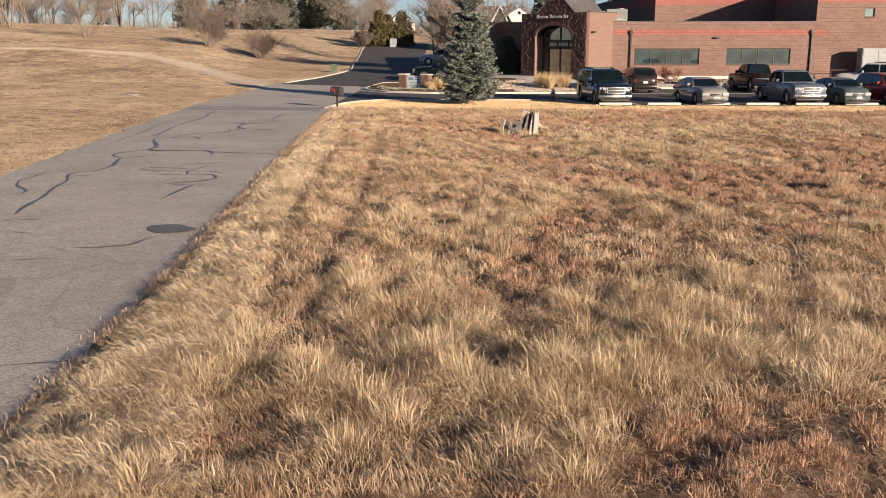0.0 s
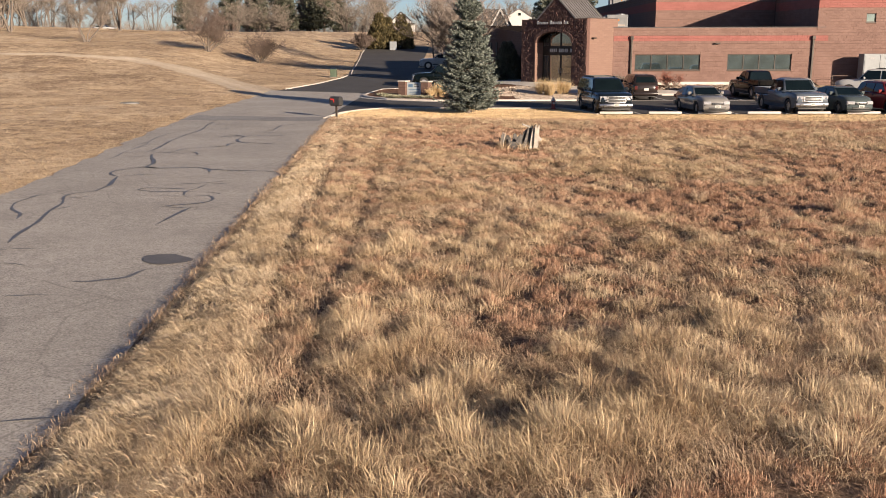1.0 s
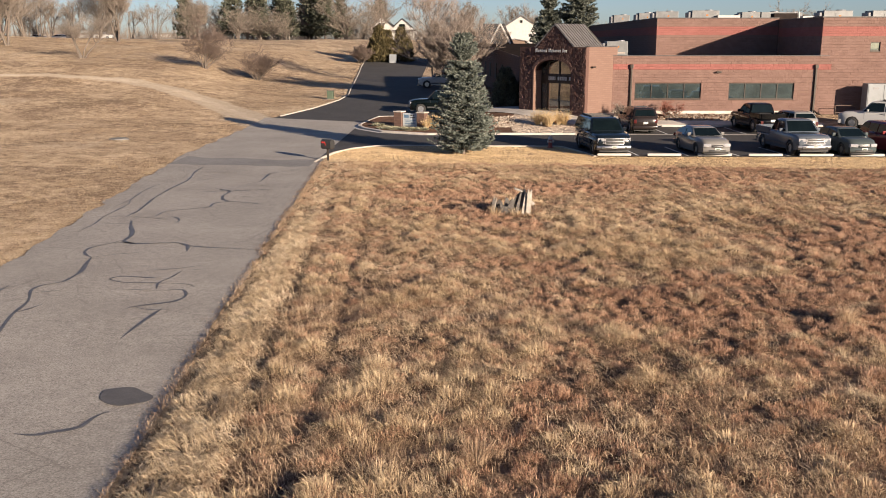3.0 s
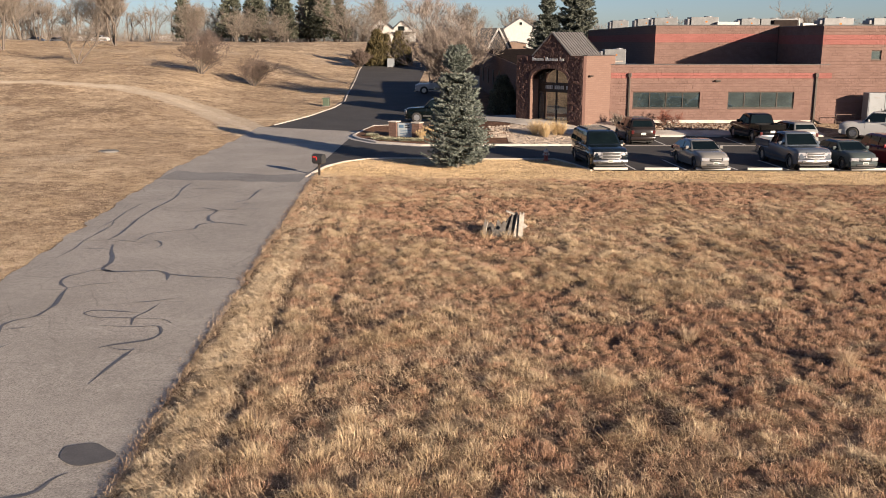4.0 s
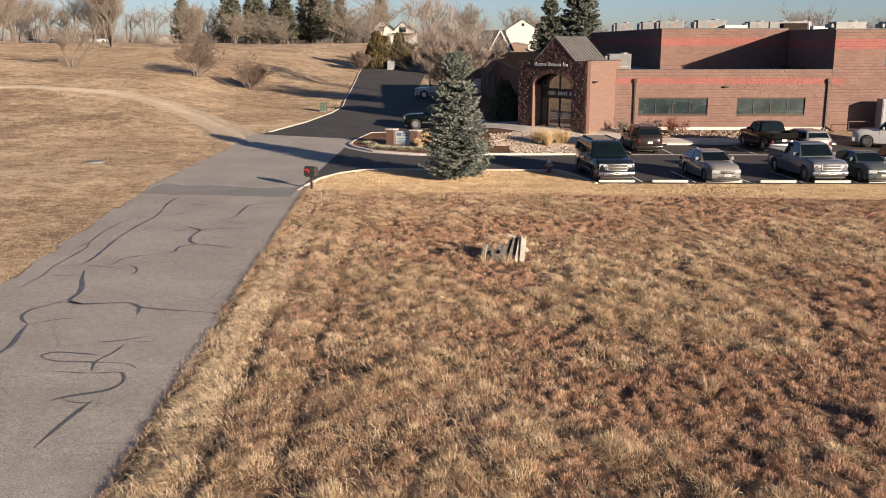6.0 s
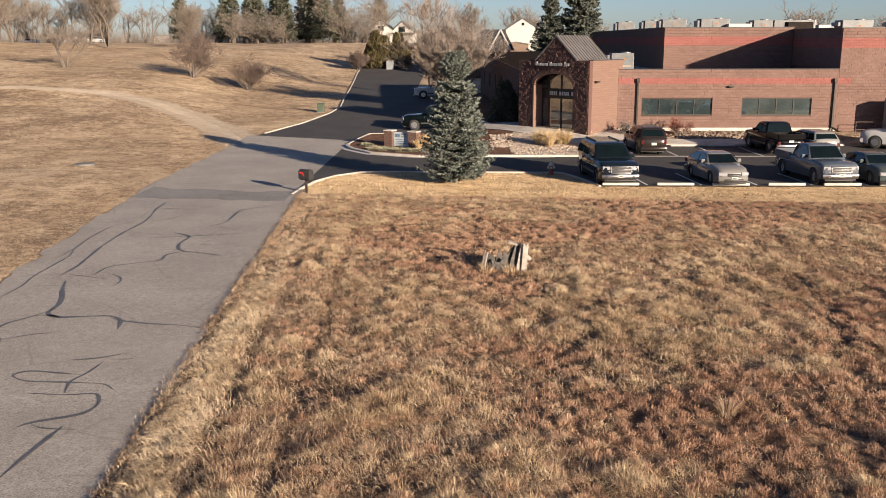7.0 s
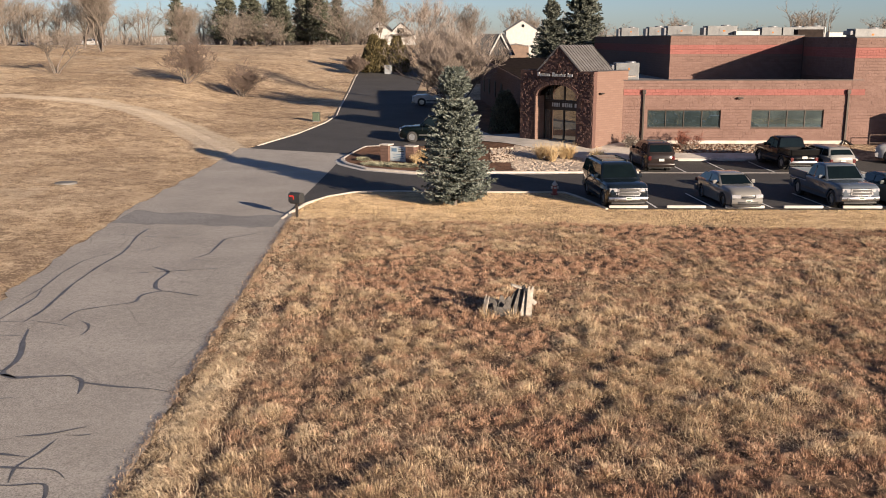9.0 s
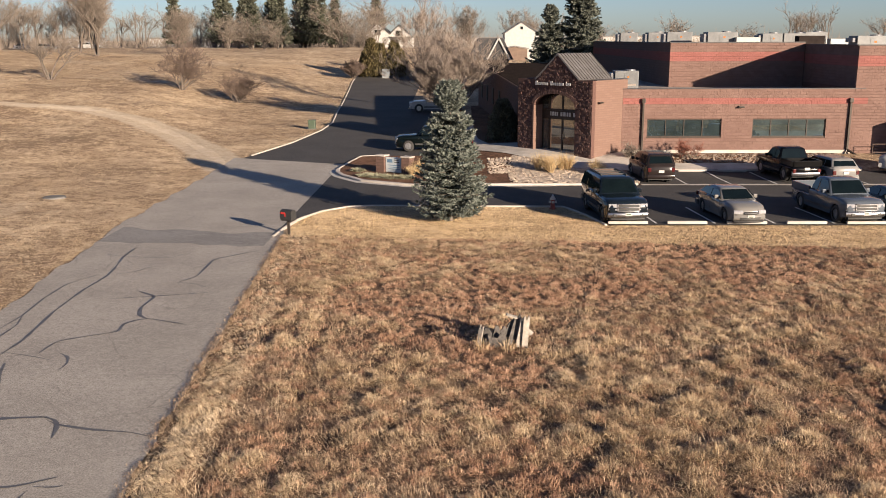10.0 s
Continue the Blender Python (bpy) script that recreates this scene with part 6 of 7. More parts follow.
def far_brush(name, n, x0, x1, y0, y1, high, seed, material, label):
    """A hedge-like band of bare stems too far off to tell apart."""
    r = np.random.RandomState(seed)
    x, y = r.uniform(x0, x1, n), r.uniform(y0, y1, n)
    k = fbm(x * 0.11, y * 0.05, seed) > r.uniform(0.3, 0.62, n)
    x, y = x[k], y[k]
    n = len(x)
    z = base_z(x, y)
    h = high * r.uniform(0.35, 1.0, n) * (0.5 + fbm(x * 0.08, y * 0.08, seed + 2))
    lift = r.uniform(0, 0.6, n) * h
    a = np.stack([x, y, z + lift - 0.3], 1)
    b = a + np.stack([r.normal(0, 0.22, n) * h, r.normal(0, 0.22, n) * h, h * r.uniform(0.3, 0.6, n)], 1)
    side = np.stack([np.full(n, 0.06), np.zeros(n), np.zeros(n)], 1) * r.uniform(0.5, 1.3, (n, 1))
    v = np.stack([a - side, a + side, b], 1).reshape(-1, 3)
    return tagged(raw_mesh(name, v, np.arange(len(v)).reshape(-1, 3), material), label, "brush", kind="stuff")


far_brush("far_thicket", 17000, -175, -20, 262, 330, 6.5, 5, TWIG, "pale leafless thicket along the far field edge")
far_brush("far_thicket", 16000, -20, 120, 330, 420, 9, 8, TWIG, "pale leafless thicket on the skyline")
far_brush("far_thicket", 9000, 40, 330, 420, 520, 12, 9, TWIG, "pale leafless thicket behind the flat roofs")

# ---- things on the lawn and field ----
SHED = plain("pale_metal_siding", (0.40, 0.39, 0.38), (0.3, 0.29, 0.28), 0.3, 0.6)
mb = thing("mailbox", place(-6.12, 50.35, 0), "black kerbside mailbox with a red flag on a dark post", "mailbox")
part("post", boxed(-0.055, 0.055, -0.055, 0.055, -0.1, 0.62, bevel=0.008), DARK, mb)
pts = [(-0.19, 0.0), (-0.19, 0.29)] + [(0.19 * math.cos(a), 0.29 + 0.16 * math.sin(a)) for a in np.linspace(math.pi, 0, 11)[1:-1]] + [(0.19, 0.29), (0.19, 0.0)]
bm = prism(pts, -0.30, 0.30)
bmesh.ops.transform(bm, verts=bm.verts, matrix=pose(0, 0, 0.66, 0, 0, 62))
part("box", bm, BLACK, mb)
part("door", boxed(-0.325, -0.30, -0.175, 0.175, 0.68, 1.04, pose(0, 0, 0, 0, 0, -28), bevel=0.02), BLACK, mb)
part("flag", boxed(-0.24, -0.02, -0.215, -0.20, 0.92, 1.0, pose(0, 0, 0, 0, 0, -28)), RED, mb)
part("flag_arm", boxed(-0.04, 0.0, -0.21, -0.195, 0.80, 0.95, pose(0, 0, 0, 0, 0, -28)), RED, mb)
part("base_board", boxed(-0.26, 0.26, -0.16, 0.16, 0.61, 0.66, pose(0, 0, 0, 0, 0, -28)), DARK, mb)

hy = thing("fire_hydrant", place(6.05, 56.5) @ Matrix.Scale(0.88, 4), "dark red fire hydrant with a pale cap at the kerb", "fire hydrant")
part("barrel", tube(tube(bmesh.new(), (0, 0, 0), (0, 0, 0.55), 0.13, 0.12, 14), (0, 0, 0), (0, 0, 0.07), 0.19, 0.19, 14), HYDRANT, hy)
bm = tube(bmesh.new(), (0, 0, 0.55), (0, 0, 0.62), 0.17, 0.17, 14)
tube(bm, (0, 0, 0.62), (0, 0, 0.78), 0.15, 0.05, 14)
tube(bm, (0, 0, 0.78), (0, 0, 0.84), 0.04, 0.04, 6)
part("bonnet", bm, WHITE, hy)
for d in ((-1, 0), (1, 0), (0, -1)):
    part("nozzle", tube(bmesh.new(), (d[0] * 0.1, d[1] * 0.1, 0.42), (d[0] * 0.22, d[1] * 0.22, 0.42), 0.07, 0.07, 10), WHITE, hy)

# broken stump of boards in the field
st = thing("broken_planks", at(2.55, 35.2), "splintered pale boards and rotten grey wood in dry grass", "wood debris")
for k, (x, y, w, h, tilt, turn, mat) in enumerate((
        (0.66, -0.02, 0.17, 0.90, 2, 8, BOARD), (0.47, 0.02, 0.15, 0.80, 9, 20, BOARD), (0.28, 0.10, 0.3, 0.86, 16, 28, GREYWOOD),
        (0.10, 0.16, 0.3, 0.72, 24, 20, GREYWOOD), (-0.12, 0.12, 0.34, 0.55, 14, 8, GREYWOOD), (-0.36, 0.06, 0.3, 0.5, -6, -12, GREYWOOD), (-0.42, -0.04, 0.16, 0.40, 22, -25, GREYWOOD),
        (-0.62, 0.02, 0.13, 0.58, 10, -35, BOARD), (-0.05, -0.10, 0.5, 0.36, -8, 5, GREYWOOD), (-0.5, 0.2, 0.25, 0.45, -10, 40, GREYWOOD), (0.3, 0.25, 0.35, 0.6, 10, -20, GREYWOOD))):
    bm = bmesh.new()
    n = 5
    lo = [bm.verts.new((-w / 2 + w * i / (n - 1), s, -0.2)) for s in (-0.025, 0.025) for i in range(n)]
    hi = [bm.verts.new((-w / 2 + w * i / (n - 1), s, h + 0.09 * math.sin(i * 2.3 + k * 1.7))) for s in (-0.025, 0.025) for i in range(n)]
    for i in range(n - 1):
        bm.faces.new((lo[i], lo[i + 1], hi[i + 1], hi[i]))
        bm.faces.new((lo[n + i + 1], lo[n + i], hi[n + i], hi[n + i + 1]))
        bm.faces.new((hi[i], hi[i + 1], hi[n + i + 1], hi[n + i]))
    for i in (0, n - 1):
        bm.faces.new((lo[i], hi[i], hi[n + i], lo[n + i]))
    bmesh.ops.recalc_face_normals(bm, faces=bm.faces)
    bmesh.ops.transform(bm, verts=bm.verts, matrix=pose(x, y, 0, 6 - k, tilt, turn))
    part("board", bm, mat, st)
part("board", boxed(-0.12, 0.24, -0.02, 0.02, -0.06, 0.06, pose(0.7, 0.12, 0.5, 10, 40, 10)), BOARD, st)
part("board", boxed(-0.16, 0.16, -0.06, 0.06, -0.02, 0.02, pose(0.3, 0.02, 0.9, 15, 20, 15)), BOARD, st)

# monument sign
SIGN_BLUE = plain("faded_blue_print", (0.12, 0.2, 0.3), (0.09, 0.16, 0.25), 3, 0.6)
sg = thing("monument_sign", place(-2.75, 68.9, -28) @ pose(0, 0, 0.1), "low sign of brick piers round a pale blue-white panel", "sign")
for x in (-0.95, 0.95):
    p = part("pier", boxed(x - 0.3, x + 0.3, -0.28, 0.28, -0.2, 1.0), BLOCK, sg, "brick pier")
    part("cap", boxed(x - 0.35, x + 0.35, -0.33, 0.33, 1.0, 1.08, bevel=0.015), CONCRETE, p)
pn = part("panel", boxed(-0.63, 0.63, -0.1, 0.1, 0.0, 0.95, bevel=0.02), plain("sign_panel", (0.46, 0.5, 0.52), (0.38, 0.42, 0.44), 2, 0.5), sg)
part("logo_block", boxed(-0.5, -0.12, -0.112, -0.1, 0.62, 0.84), SIGN_BLUE, pn, "faded blue logo shape")
for z, w in ((0.8, 0.24), (0.66, 0.3)):
    part("text_bar", boxed(0.0, w + 0.1, -0.112, -0.1, z - 0.025, z + 0.025), DARK, pn)
for z, w in ((0.46, 0.46), (0.34, 0.36), (0.22, 0.42)):
    part("text_bar", boxed(-w, w, -0.112, -0.1, z - 0.022, z + 0.022), SIGN_BLUE, pn)

ub = thing("utility_cabinet", at(-9.8, 150.5), "pale grey utility cabinet at the end of the drive", "utility cabinet")
part("casing", boxed(-0.55, 0.55, -0.35, 0.35, 0, 1.35, bevel=0.04), CASE, ub)
part("base", boxed(-0.65, 0.65, -0.45, 0.45, -0.1, 0.05), CONCRETE, ub)
gb = thing("utility_pedestal", at(-11.9, 93.4), "green metal utility box on the verge", "utility box")
part("casing", boxed(-0.3, 0.3, -0.3, 0.3, 0, 0.78, bevel=0.05), GREEN_BOX, gb)
part("lid", boxed(-0.33, 0.33, -0.33, 0.33, 0.72, 0.82, bevel=0.03), GREEN_BOX, gb)
part("base", boxed(-0.36, 0.36, -0.36, 0.36, -0.1, 0.06), IRON, gb)
mh = thing("manhole_cover", at(-20.1, 58.6), "grey iron manhole cover set in dry grass", "manhole cover")
part("ring", tube(bmesh.new(), (0, 0, -0.05), (0, 0, 0.08), 0.6, 0.58, 24), IRON, mh)
part("lid", tube(bmesh.new(), (0, 0, 0.08), (0, 0, 0.1), 0.5, 0.5, 24), IRON, mh)

# ---- houses beyond ----
ROOF_DARK = plain("dark_shingle", (0.05, 0.047, 0.05), (0.03, 0.03, 0.032), 2, 0.9)
ROOF_GREY = plain("grey_shingle", (0.16, 0.15, 0.15), (0.1, 0.095, 0.095), 2, 0.9)
TAN = plain("tan_siding", (0.16, 0.11, 0.083), (0.12, 0.082, 0.062), 1, 0.8)


def house(m, w, d, h, rise, walls, roof, label, wins=(), over=0.35, garage=None):
    """A gabled house with its gable to -y."""
    t = thing("house", m, label, "house")
    part("wall", prism([(-w / 2, -2.5), (w / 2, -2.5), (w / 2, h), (0, h + rise), (-w / 2, h)], 0, d), walls, t)
    for s in (-1, 1):
        ln = math.hypot(w / 2 + over, rise * (1 + 2 * over / w))
        mm = Matrix.Translation((0, -over, h + rise + 0.06)) @ Matrix.Rotation(math.atan2(rise, w / 2) * s, 4, "Y")
        part("roof", boxed(min(0, s * ln), max(0, s * ln), 0, d + 2 * over, 0, 0.18, mm), roof, t)
    for x, z, ww, hh in wins:
        wd = part("window", boxed(x - ww / 2 - 0.08, x + ww / 2 + 0.08, -0.08, 0.0, z - 0.08, z + hh + 0.08), WHITE, t)
        part("pane", boxed(x - ww / 2, x + ww / 2, -0.1, -0.08, z, z + hh), CAR_GLASS, wd)
    return t


hz = 6.6
h1 = house(pose(-20.8, 262, hz), 6.2, 9, 3.4, 2.4, WHITE, ROOF_DARK, "white gabled house with a dark roof", ((0, 3.0, 1.6, 1.3),))
part("wing", prism([(3.1, -2.5), (8.2, -2.5), (8.2, 3.1), (5.6, 5.4), (3.1, 3.1)], 1.5, 8), WHITE, h1)
for s in (-1, 1):
    part("wing_roof", boxed(min(0, s * 3.6), max(0, s * 3.6), 1.2, 8.3, 0, 0.18, Matrix.Translation((5.6, 0, 5.5)) @ Matrix.Rotation(0.72 * s, 4, "Y")), ROOF_DARK, h1)
part("porch_roof", boxed(3.0, 9.5, -0.8, 1.5, 2.3, 2.5), ROOF_DARK, h1)
part("porch_wall", boxed(8.2, 9.3, 1.5, 7, -2.5, 2.3), WHITE, h1)
w = part("window", boxed(4.6, 6.6, 1.42, 1.5, 2.6, 4.2), WHITE, h1)
part("pane", boxed(4.7, 6.5, 1.40, 1.42, 2.7, 4.1), CAR_GLASS, w)
house(pose(16.9, 252, 5.6), 8.6, 10, 4.2, 2.7, WHITE, ROOF_GREY, "tall white gabled house beyond the office building", ((0, 5.2, 0.7, 0.7),))
sh = house(pose(15.0, 246, 3.0), 6.0, 5, 3.0, 0.5, TAN, ROOF_GREY, "low tan shed before a white house", ())
dk = thing("house", pose(5.4, 136, 2.5), "dark-roofed house with white gable trim", "house")
part("wall", boxed(-2.6, 2.4, 0, 7, -1, 3.3), plain("brown_siding", (0.09, 0.06, 0.045), (0.06, 0.04, 0.03), 2, 0.8), dk)
part("roof", prism([(-3.0, 3.2), (3.0, 3.2), (1.6, 6.0), (-1.6, 6.0)], -0.3, 7.3), ROOF_DARK, dk)
for s in (-1, 1):
    part("gable_trim", tube(bmesh.new(), (1.0, -0.45, 6.0), (1.0 + s * 1.5, -0.45, 3.2), 0.13, 0.13, 6), WHITE, dk)
# long pale sheds and a parked row on the skyline
for x, y, w, h, z in ((-122, 420, 26, 3.0, 6.0), (-92, 460, 22, 3.2, 6.0), (30, 620, 60, 4, 5), (-165, 400, 22, 3, 6.0), (150, 700, 90, 5, 5), (-20, 560, 24, 3.5, 5.5)):
    s = thing("warehouse", pose(x, y, z), "long pale warehouse on the skyline", "warehouse", "far sheds")
    part("wall", boxed(-w / 2, w / 2, 0, 20, -3, h), SHED, s)
    part("roof", boxed(-w / 2 - 0.5, w / 2 + 0.5, -0.5, 20.5, h, h + 0.5), ROOF_GREY, s)
for x, y in ((-80.5, 222), (-102, 236), (-93, 228)):
    vehicle("distant_car", "white car parked beyond the field", "car", WHT, pose(x, y, float(ground_z(x, y)) + 0.02, 0, 0, 80), **SEDAN)

# ---- grass ----


def blades(name, x, y, length, width, ang, lean, material, label, segs=2, lift=0.0, category="grass", bend=1.9, floor=None):
    """Bent blades, pointed at both ends, one island each, standing on the land."""
    n = len(x)
    r = np.random.RandomState(len(name) + n % 97)
    z = (ground_z(x, y) if floor is None else floor) + lift - 0.01
    d = np.stack([np.cos(ang), np.sin(ang)], 1)
    tw = ang + math.pi / 2 + r.normal(0, 0.7, n)
    S = np.stack([np.cos(tw), np.sin(tw), r.normal(0, 0.35, n)], 1) * (width / 2)[:, None]
    b = np.stack([x, y, z], 1)
    last = np.minimum(lean * bend, 2.1)
    mid_h, mid_o = length * 0.5 * np.cos(lean * 0.7), length * 0.5 * np.sin(lean * 0.7)
    tip_h, tip_o = mid_h + length * 0.5 * np.cos(last), mid_o + length * 0.5 * np.sin(last)

    def along(o, h):
        return b + np.concatenate([d * o[:, None], h[:, None]], 1)

    m, t = along(mid_o, mid_h), along(tip_o, np.maximum(tip_h, 0.005))
    if segs == 2:
        v = np.stack([b, m - S, m + S, t], 1).reshape(-1, 3)
        f, k = np.array([[0, 2, 1], [1, 2, 3]]), 4
    else:
        v = np.stack([b - S, b + S, t], 1).reshape(-1, 3)
        f, k = np.array([[0, 1, 2]]), 3
    f = (f[None] + (np.arange(n) * k)[:, None, None]).reshape(-1, 3)
    return tagged(raw_mesh(name, v, f, material), label, category, kind="stuff")


def in_view(x, y, pad=1.5):
    """The stretch of field that the walk looks over."""
    return (np.abs(x - 0.8) < 0.5 * y + pad)


def field(x, y):
    return (x > road_r(y) + 0.12) & (y < mow_line(x)) & in_view(x, y)


def near_clump(x, y, cell, seed):
    """A random value shared by neighbouring roots of one clump."""
    return hash2(np.floor(x / cell + 0.6 * fbm(x * 2, y * 2, seed)), np.floor(y / cell + 0.6 * fbm(x * 2, y * 2, seed + 1)), seed)


def fountains(cx, cy, rad, reach, cnt, width, seed, material, label, name="field_grass"):
    """Tufts of fine blades: upright at the heart, arching outwards and lying over at the rim."""
    r = np.random.RandomState(seed)
    i = np.repeat(np.arange(len(cx)), cnt)
    m = len(i)
    a, q = r.uniform(0, 2 * math.pi, m), r.uniform(0, 1, m) ** 0.6
    x, y = cx[i] + 1.05 * q * rad[i] * np.cos(a), cy[i] + 1.05 * q * rad[i] * np.sin(a)
    # each tuft is blown over a little its own way
    flow = 3.1 + 3.0 * (fbm(cx * 0.45, cy * 0.45, 71) - 0.5) + r.normal(0, 0.9, len(cx))
    pull = 0.1 + 0.55 * r.uniform(0, 1, len(cx)) ** 1.5
    vx, vy = np.cos(a) * q + (pull * np.cos(flow))[i], np.sin(a) * q + (pull * np.sin(flow))[i]
    ang = np.arctan2(vy, vx) + r.normal(0, 0.8, m)
    lean = np.clip(0.38 + np.hypot(vx, vy) * 0.5 + r.normal(0.0, 0.28, m), 0.1, 1.25)
    long_ = reach[i] * r.uniform(0.55, 1.3, m) * (1.1 - 0.3 * q)
    blades(name, x, y, long_, width * r.uniform(0.5, 1.25, m), ang, lean, material, label, 2, bend=2.1)


def domes(cx, cy, rad, high, cnt, leaf, width, seed, material, label, name="field_weeds"):
    """Low bushy weeds: short crooked stems and leaves through a dome, pointing outwards."""
    r = np.random.RandomState(seed)
    i = np.repeat(np.arange(len(cx)), cnt)
    m = len(i)
    az, up, u = r.uniform(0, 2 * math.pi, m), r.uniform(0, 1, m), r.uniform(0, 1, m) ** 0.4
    flat = np.sqrt(1 - up ** 2) * u * rad[i]
    x, y = cx[i] + flat * np.cos(az), cy[i] + flat * np.sin(az)
    ang = az + r.normal(0, 0.9, m)
    lean = np.clip((math.pi / 2 - np.arcsin(up)) * 0.75 + r.normal(0, 0.4, m), 0.0, 1.5)
    blades(name, x, y, leaf * r.uniform(0.5, 1.6, m), width * r.uniform(0.6, 1.4, m), ang, lean, material, label, 1, high[i] * up * u, category="weeds", floor=ground_z(cx, cy)[i])


def make_field(y0, y1, width, seed, straw_cover, weed_cover, verge_cover, mat_cover):
    """One stretch of the field; the covers are blade area over ground area."""
    x1 = 0.5 * y1 + 3
    x0 = float(road_r(y1)) - 0.2
    r = np.random.RandomState(seed)
    ci, cj = np.meshgrid(np.arange(math.floor(x0 / CELL), math.ceil(x1 / CELL)), np.arange(math.ceil(y0 / CELL), math.ceil(y1 / CELL)))
    cx, cy, rad, high, size, wd = mound(ci.ravel().astype(float), cj.ravel().astype(float))
    off = cx - road_r(cy)
    k = field(cx, cy) & (off > 1.4) & (r.uniform(0, 1, len(cx)) > 0.85 * wd * (1 - 0.7 * ss(0.18, 0.4, size))) & (r.uniform(0, 1, len(cx)) > 0.55 * rut(cx, cy))
    cx, cy, rad, high, size = cx[k], cy[k], rad[k], high[k], size[k]
    for pale in (True, False):
        k = (size + 0.5 * (fbm(cx * 0.35, cy * 0.35, 23) - 0.5) + 0.12 * r.normal(0, 1, len(cx)) > 0.3) == pale
        mr, ms = rad[k], size[k]
        reach = (0.13 + 0.13 * ms) * (1 - 0.25 * ss(16, 36, cy[k])) * (1.4 - 0.4 * ss(10, 15, cy[k]))
        cnt = np.maximum(4, straw_cover * (0.5 + 2.0 * ms) * math.pi * mr ** 2 / (0.5 * width * reach)).astype(int)
        fountains(cx[k], cy[k], mr, reach, cnt, width, seed + 20 + pale, STRAW if pale else TAN_STRAW,
                  "pale mounded tufts of dry winter grass" if pale else "short tan tufts of dry winter grass")
    # matted straw lying between the mounds
    m = int((x1 - x0) * (y1 - y0) * mat_cover / (0.5 * width * 0.16))
    x, y = r.uniform(x0, x1, m), r.uniform(y0, y1, m)
    k = field(x, y) & (r.uniform(0, 1, m) > 0.9 * weedy(x, y)) & (x - road_r(y) > 1.0) & (r.uniform(0, 1, m) > 0.5 * rut(x, y)) & (r.uniform(0.0, 0.6, m) < fbm(x * 1.6, y * 1.6, 93))
    x, y = x[k], y[k]
    m = len(x)
    ang = 2.4 + 4.5 * (fbm(x * 0.45, y * 0.45, 71) - 0.5) + 4.0 * (fbm(x * 2.2, y * 2.2, 72) - 0.5) + r.normal(0, 0.8, m)
    blades("matted_grass", x, y, 0.16 * r.uniform(0.5, 1.5, m), width * r.uniform(0.6, 1.2, m), ang, np.clip(r.normal(0.95, 0.3, m), 0.1, 1.4), TAN_STRAW, "matted dry grass lying between the tufts", 2, r.uniform(0, 0.05, m), bend=1.6)
    # the verge: long grass combed over in locks
    m = int(2.2 * (y1 - y0) * verge_cover / (0.5 * width * 0.24))
    r = np.random.RandomState(seed + 3)
    off, y = r.uniform(0, 2.2, m), r.uniform(y0, y1, m)
    edge = 1.8 - 0.045 * (np.clip(y, 7, 21) - 11)
    k = r.uniform(0, 1, m) < (1 - ss(edge - 0.55, edge + 0.3, off + 0.5 * (fbm(y * 0.9, y * 0 + 2.5, 65) - 0.5))) * (1 - 0.75 * ss(28, 40, y + 6 * (fbm(off, y * 0.6, 67) - 0.5)))
    off, y = off[k], y[k]
    m = len(y)
    x = off + road_r(y) + 0.04 + 0.3 * (fbm(y * 0.8, y * 0 + 0.5, 66) - 0.5)
    k = r.uniform(0.1, 0.62, m) < fbm(x * 2.4, y * 2.4, 68) + 0.25 * (off > 0.3)
    x, y, off = x[k], y[k], off[k]
    m = len(y)
    lock = near_clump(x, y, 0.3, 73)
    ang = 3.3 + 5.0 * (fbm(x * 0.9, y * 0.7, 75) - 0.5) + 2.6 * (lock - 0.5) + r.normal(0, 0.4, m)
    pad = 0.10 * near_clump(x, y, 0.3, 78) * ss(0.1, 0.5, off) * r.uniform(0.2, 1, m)
    hgt = (0.19 + 0.12 * lock) * (0.35 + 0.65 * ss(-0.05, 0.6, off)) * (1 - 0.3 * ss(22, 40, y))
    blades("verge_grass", x, y, hgt * r.uniform(0.6, 1.4, m), width * r.uniform(0.5, 1.2, m), ang, np.clip(r.normal(1.0, 0.22, m), 0.3, 1.35), VERGE, "long golden dry grass combed over along the road", 2, pad, bend=1.75)
    # bushy low weeds, thick where they have taken over, stray elsewhere
    leaf = 0.045 + 3.4 * width
    r = np.random.RandomState(seed + 7)
    n = int((x1 - x0) * (y1 - y0) * 17)
    cx, cy = r.uniform(x0, x1, n), r.uniform(y0, y1, n)
    w = weedy(cx, cy)
    k = (r.uniform(0, 1, n) < 0.42 + 0.58 * w) & field(cx, cy) & ((cx - road_r(cy) > 1.5) | (cy > 30) | (r.uniform(0, 1, n) < 0.1)) & (r.uniform(0, 1, n) > 0.5 * rut(cx, cy))
    cx, cy, w = cx[k], cy[k], w[k]
    grow = r.uniform(0, 1, len(cx)) ** 1.6
    rad = 0.10 + 0.13 * grow
    high = (0.035 + 0.085 * grow * (0.45 + 0.55 * w)) * (0.7 + 0.6 * fbm(cx * 1.1, cy * 1.1, 91)) * (1 - 0.35 * ss(30, 46, cy))
    cnt = np.maximum(5, weed_cover * 4.8 * rad * (rad + high) / (0.5 * width * leaf)).astype(int)
    domes(cx, cy, rad, high, cnt, leaf, width * 1.25, seed + 8, WEED, "low reddish-brown dried weeds")


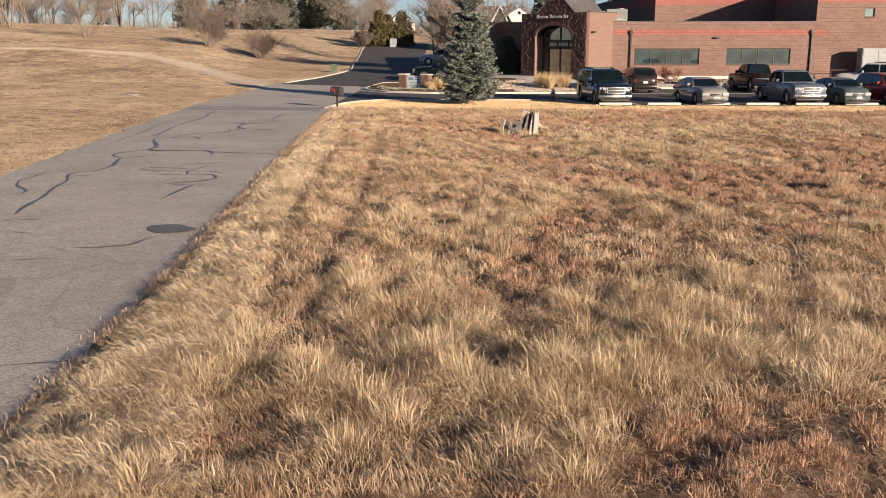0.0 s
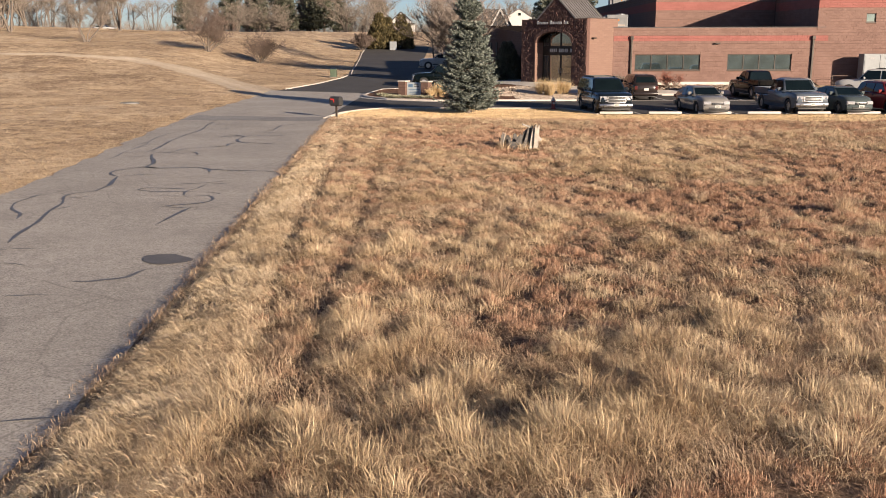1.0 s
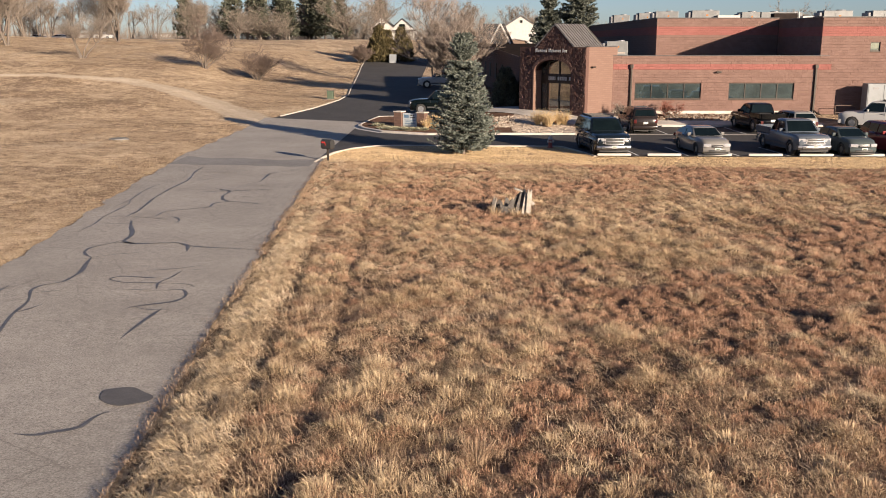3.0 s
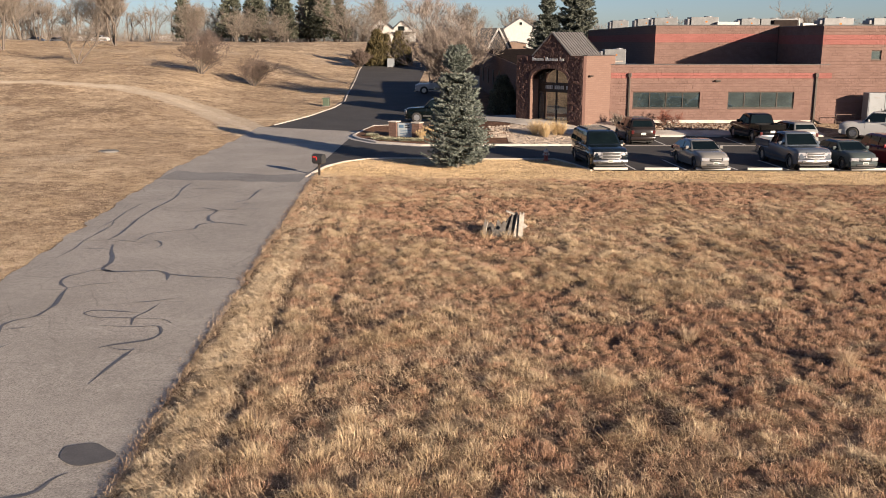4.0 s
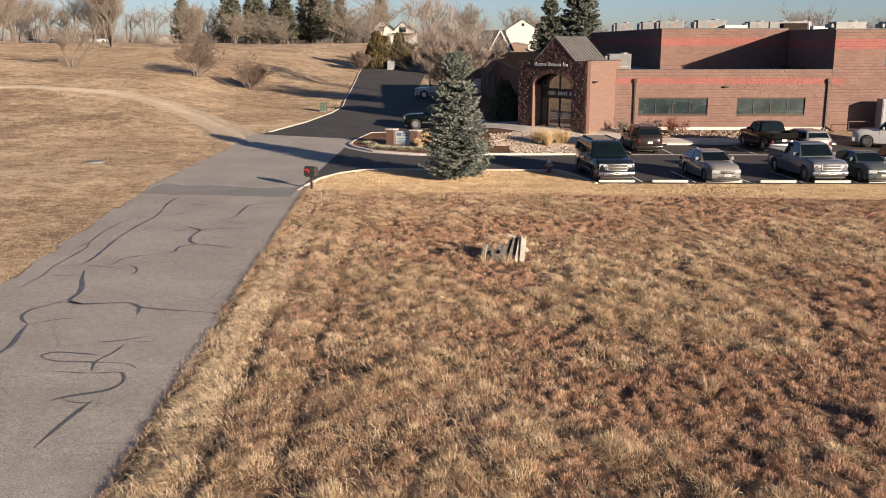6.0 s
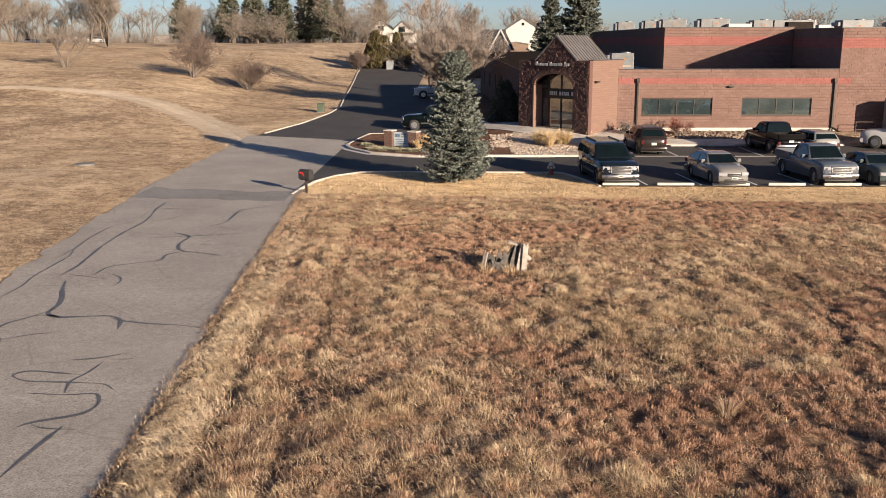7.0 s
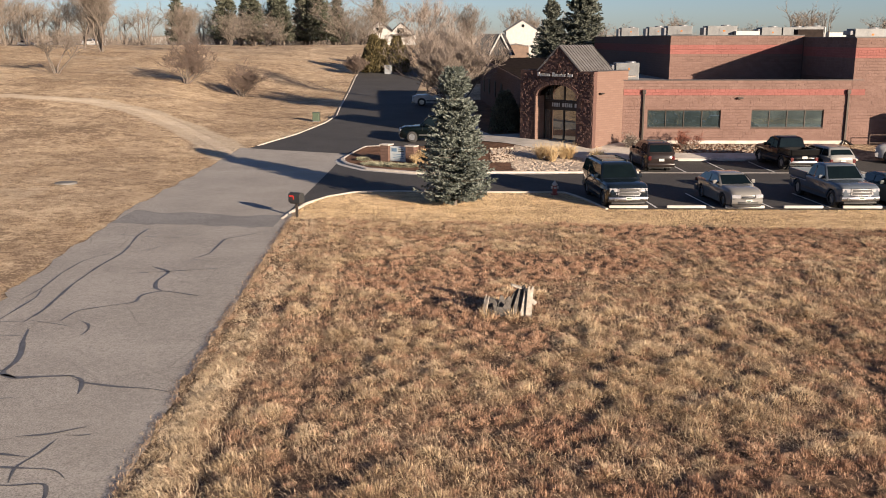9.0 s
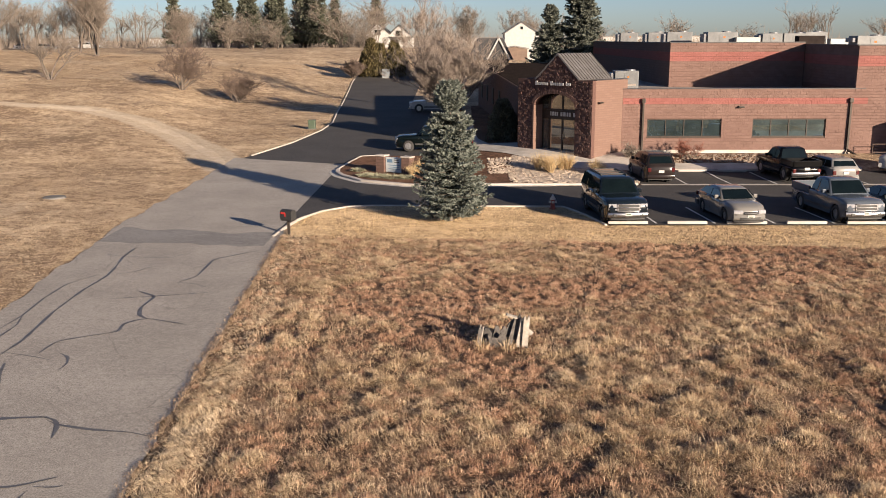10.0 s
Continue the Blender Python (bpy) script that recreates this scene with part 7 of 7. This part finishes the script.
make_field(7.0, 13.5, 0.0047, 101, 0.52, 0.20, 1.9, 0.8)
make_field(13.5, 24.0, 0.0072, 202, 0.38, 0.28, 1.6, 0.45)
make_field(24.0, 34.0, 0.0088, 303, 0.40, 0.30, 1.5, 0.32)
make_field(34.0, 51.0, 0.0120, 404, 0.34, 0.28, 1.5, 0.30)

# brown weeds and grit at the broken edge of the asphalt
r = np.random.RandomState(21)
n = 22000
y = 7 + 43 * r.uniform(0, 1, n) ** 1.3
x = road_r(y) + r.normal(0.06, 0.13, n) + 0.3 * (fbm(y * 0.8, y * 0 + 0.5, 66) - 0.5)
k = fbm(x * 1.5, y * 1.5, 29) > r.uniform(0.25, 0.6, n)
x, y = x[k], y[k]
n = len(x)
blades("edge_weeds", x, y, 0.09 * r.uniform(0.5, 1.5, n), 0.006 * (0.5 + y / 22), r.uniform(0, 6.283, n), np.clip(r.normal(0.8, 0.35, n), 0.05, 1.4), TAN_STRAW, "brown weeds along the broken asphalt edge", 2, 0.05, category="weeds")

# mown lawn strip
r = np.random.RandomState(11)
n = 300000
x, y = r.uniform(-6.6, 34, n), r.uniform(45.6, 57.3, n)
k = (y < lot_low(x) - 0.12) & (x > np.maximum(road_r(y) + 0.1, -6.55)) & (y > mow_line(x) - 0.1)
x, y = x[k], y[k]
n = len(x)
blades("lawn_grass", x, y, 0.06 * r.uniform(0.6, 1.4, n), np.full(n, 0.018), r.uniform(0, 6.28, n), np.clip(r.normal(0.6, 0.3, n), 0, 1.3), LAWN, "short dormant tan lawn grass", 1)
# thin grass west of the road, in low streaky tufts
r = np.random.RandomState(12)
n = 80000
u = r.uniform(0, 1, n)
y = 22 + 150 * u ** 1.35
x = np.where(y < 76, road_l(y) + 0.15, drive_l(y) - 0.25) - r.uniform(0, 1, n) ** 1.2 * (0.62 * y - 4)
k = (fbm(x * 0.3, y * 0.55, 41) + 0.55 * (r.uniform(0, 1, n) - 0.5) > 0.42) & (~paved(x, y, 0.0) | ((y < 48) & (x < road_l(y) + 0.2))) & (path_off(x, y) + 0.8 * (fbm(x * 1.2, y * 1.2, 43) - 0.5) > 1.0) & (x > -0.56 * y - 3)
k &= np.hypot(x + 20.1, y - 58.6) > 0.9
x, y = x[k], y[k]
per = 8
i = np.repeat(np.arange(len(x)), per)
n = len(i)
far_k = (y / 60)[i]
tuft = (0.07 + 0.16 * r.uniform(0, 1, len(x)) ** 2)[i]
a, q = r.uniform(0, 6.283, n), np.sqrt(r.uniform(0, 1, n))
x, y = x[i] + 2.6 * tuft * q * np.cos(a), y[i] + 1.8 * tuft * q * np.sin(a)
blades("slope_grass", x, y, (0.06 + 0.5 * tuft) * r.uniform(0.6, 1.4, n), 0.017 * (0.5 + far_k), r.uniform(0, 6.283, n), np.clip(r.normal(1.0, 0.22, n), 0.3, 1.3), SLOPE, "thin pale dry grass on the slope", 1)


def plume(x, y, h, seed, n=420, rad=0.28, material=None, lean=0.35, name="ornamental_grass", label="golden ornamental grass clump in the planting bed", w=0.016, lift=0.08):
    r = np.random.RandomState(seed)
    a = r.uniform(0, 6.28, n)
    q = np.sqrt(r.uniform(0, 1, n)) * rad * 0.5
    ob = blades(name, x + q * np.cos(a), y + q * np.sin(a), h * r.uniform(0.6, 1.1, n), np.full(n, w), a, np.clip(r.normal(lean, 0.2, n), 0.02, 1.3), material or PLUME, label, 2, lift, category="ornamental grass")
    ob["kind"] = "thing"
    del ob["kind"]
    return ob


for k, (x, y, h) in enumerate(((6.4, 69.4, 1.5), (6.9, 69.2, 1.6), (7.1, 68.6, 1.45), (7.9, 69.6, 1.5), (8.3, 69.5, 1.4), (9.9, 68.3, 1.3), (10.1, 67.9, 1.1), (-1.2, 68.2, 1.2), (-0.8, 68.0, 1.3), (-1.6, 67.7, 0.9))):
    plume(x, y, h * 0.86, 300 + k, lean=0.42)
for k, (x, y, rd) in enumerate(((-3.6, 67.0, 0.7), (-2.7, 66.6, 0.7), (-4.4, 67.4, 0.6), (-1.9, 66.4, 0.5), (-5.2, 69.6, 0.4))):
    plume(x, y, 0.35, 400 + k, 700, rd * 1.6, SAGE, 0.9, "groundcover", "grey-green low juniper groundcover in mulch", 0.04)
# taller seed stalks that stand out in the field
for k, (x, y, h) in enumerate(((9.3, 22.3, 0.62), (11.2, 27.8, 0.5), (1.0, 15.3, 0.55), (6.4, 24.0, 0.45), (10.0, 17.9, 0.55), (13.0, 19.5, 0.5))):
    plume(x, y, h * 0.85, 500 + k, 280, 0.35, TAN_STRAW, 0.4, "tall_grass_clump", "upright clump of pale dry grass in the field", 0.007, 0.0)
for k, (x, y) in enumerate(((2.75, 34.85), (2.0, 34.9))):
    plume(x, y, 0.42, 600 + k, 70, 0.4, STRAW, 0.3, "tall_grass_clump", "upright clump of dry grass before broken boards", 0.012, 0.0)
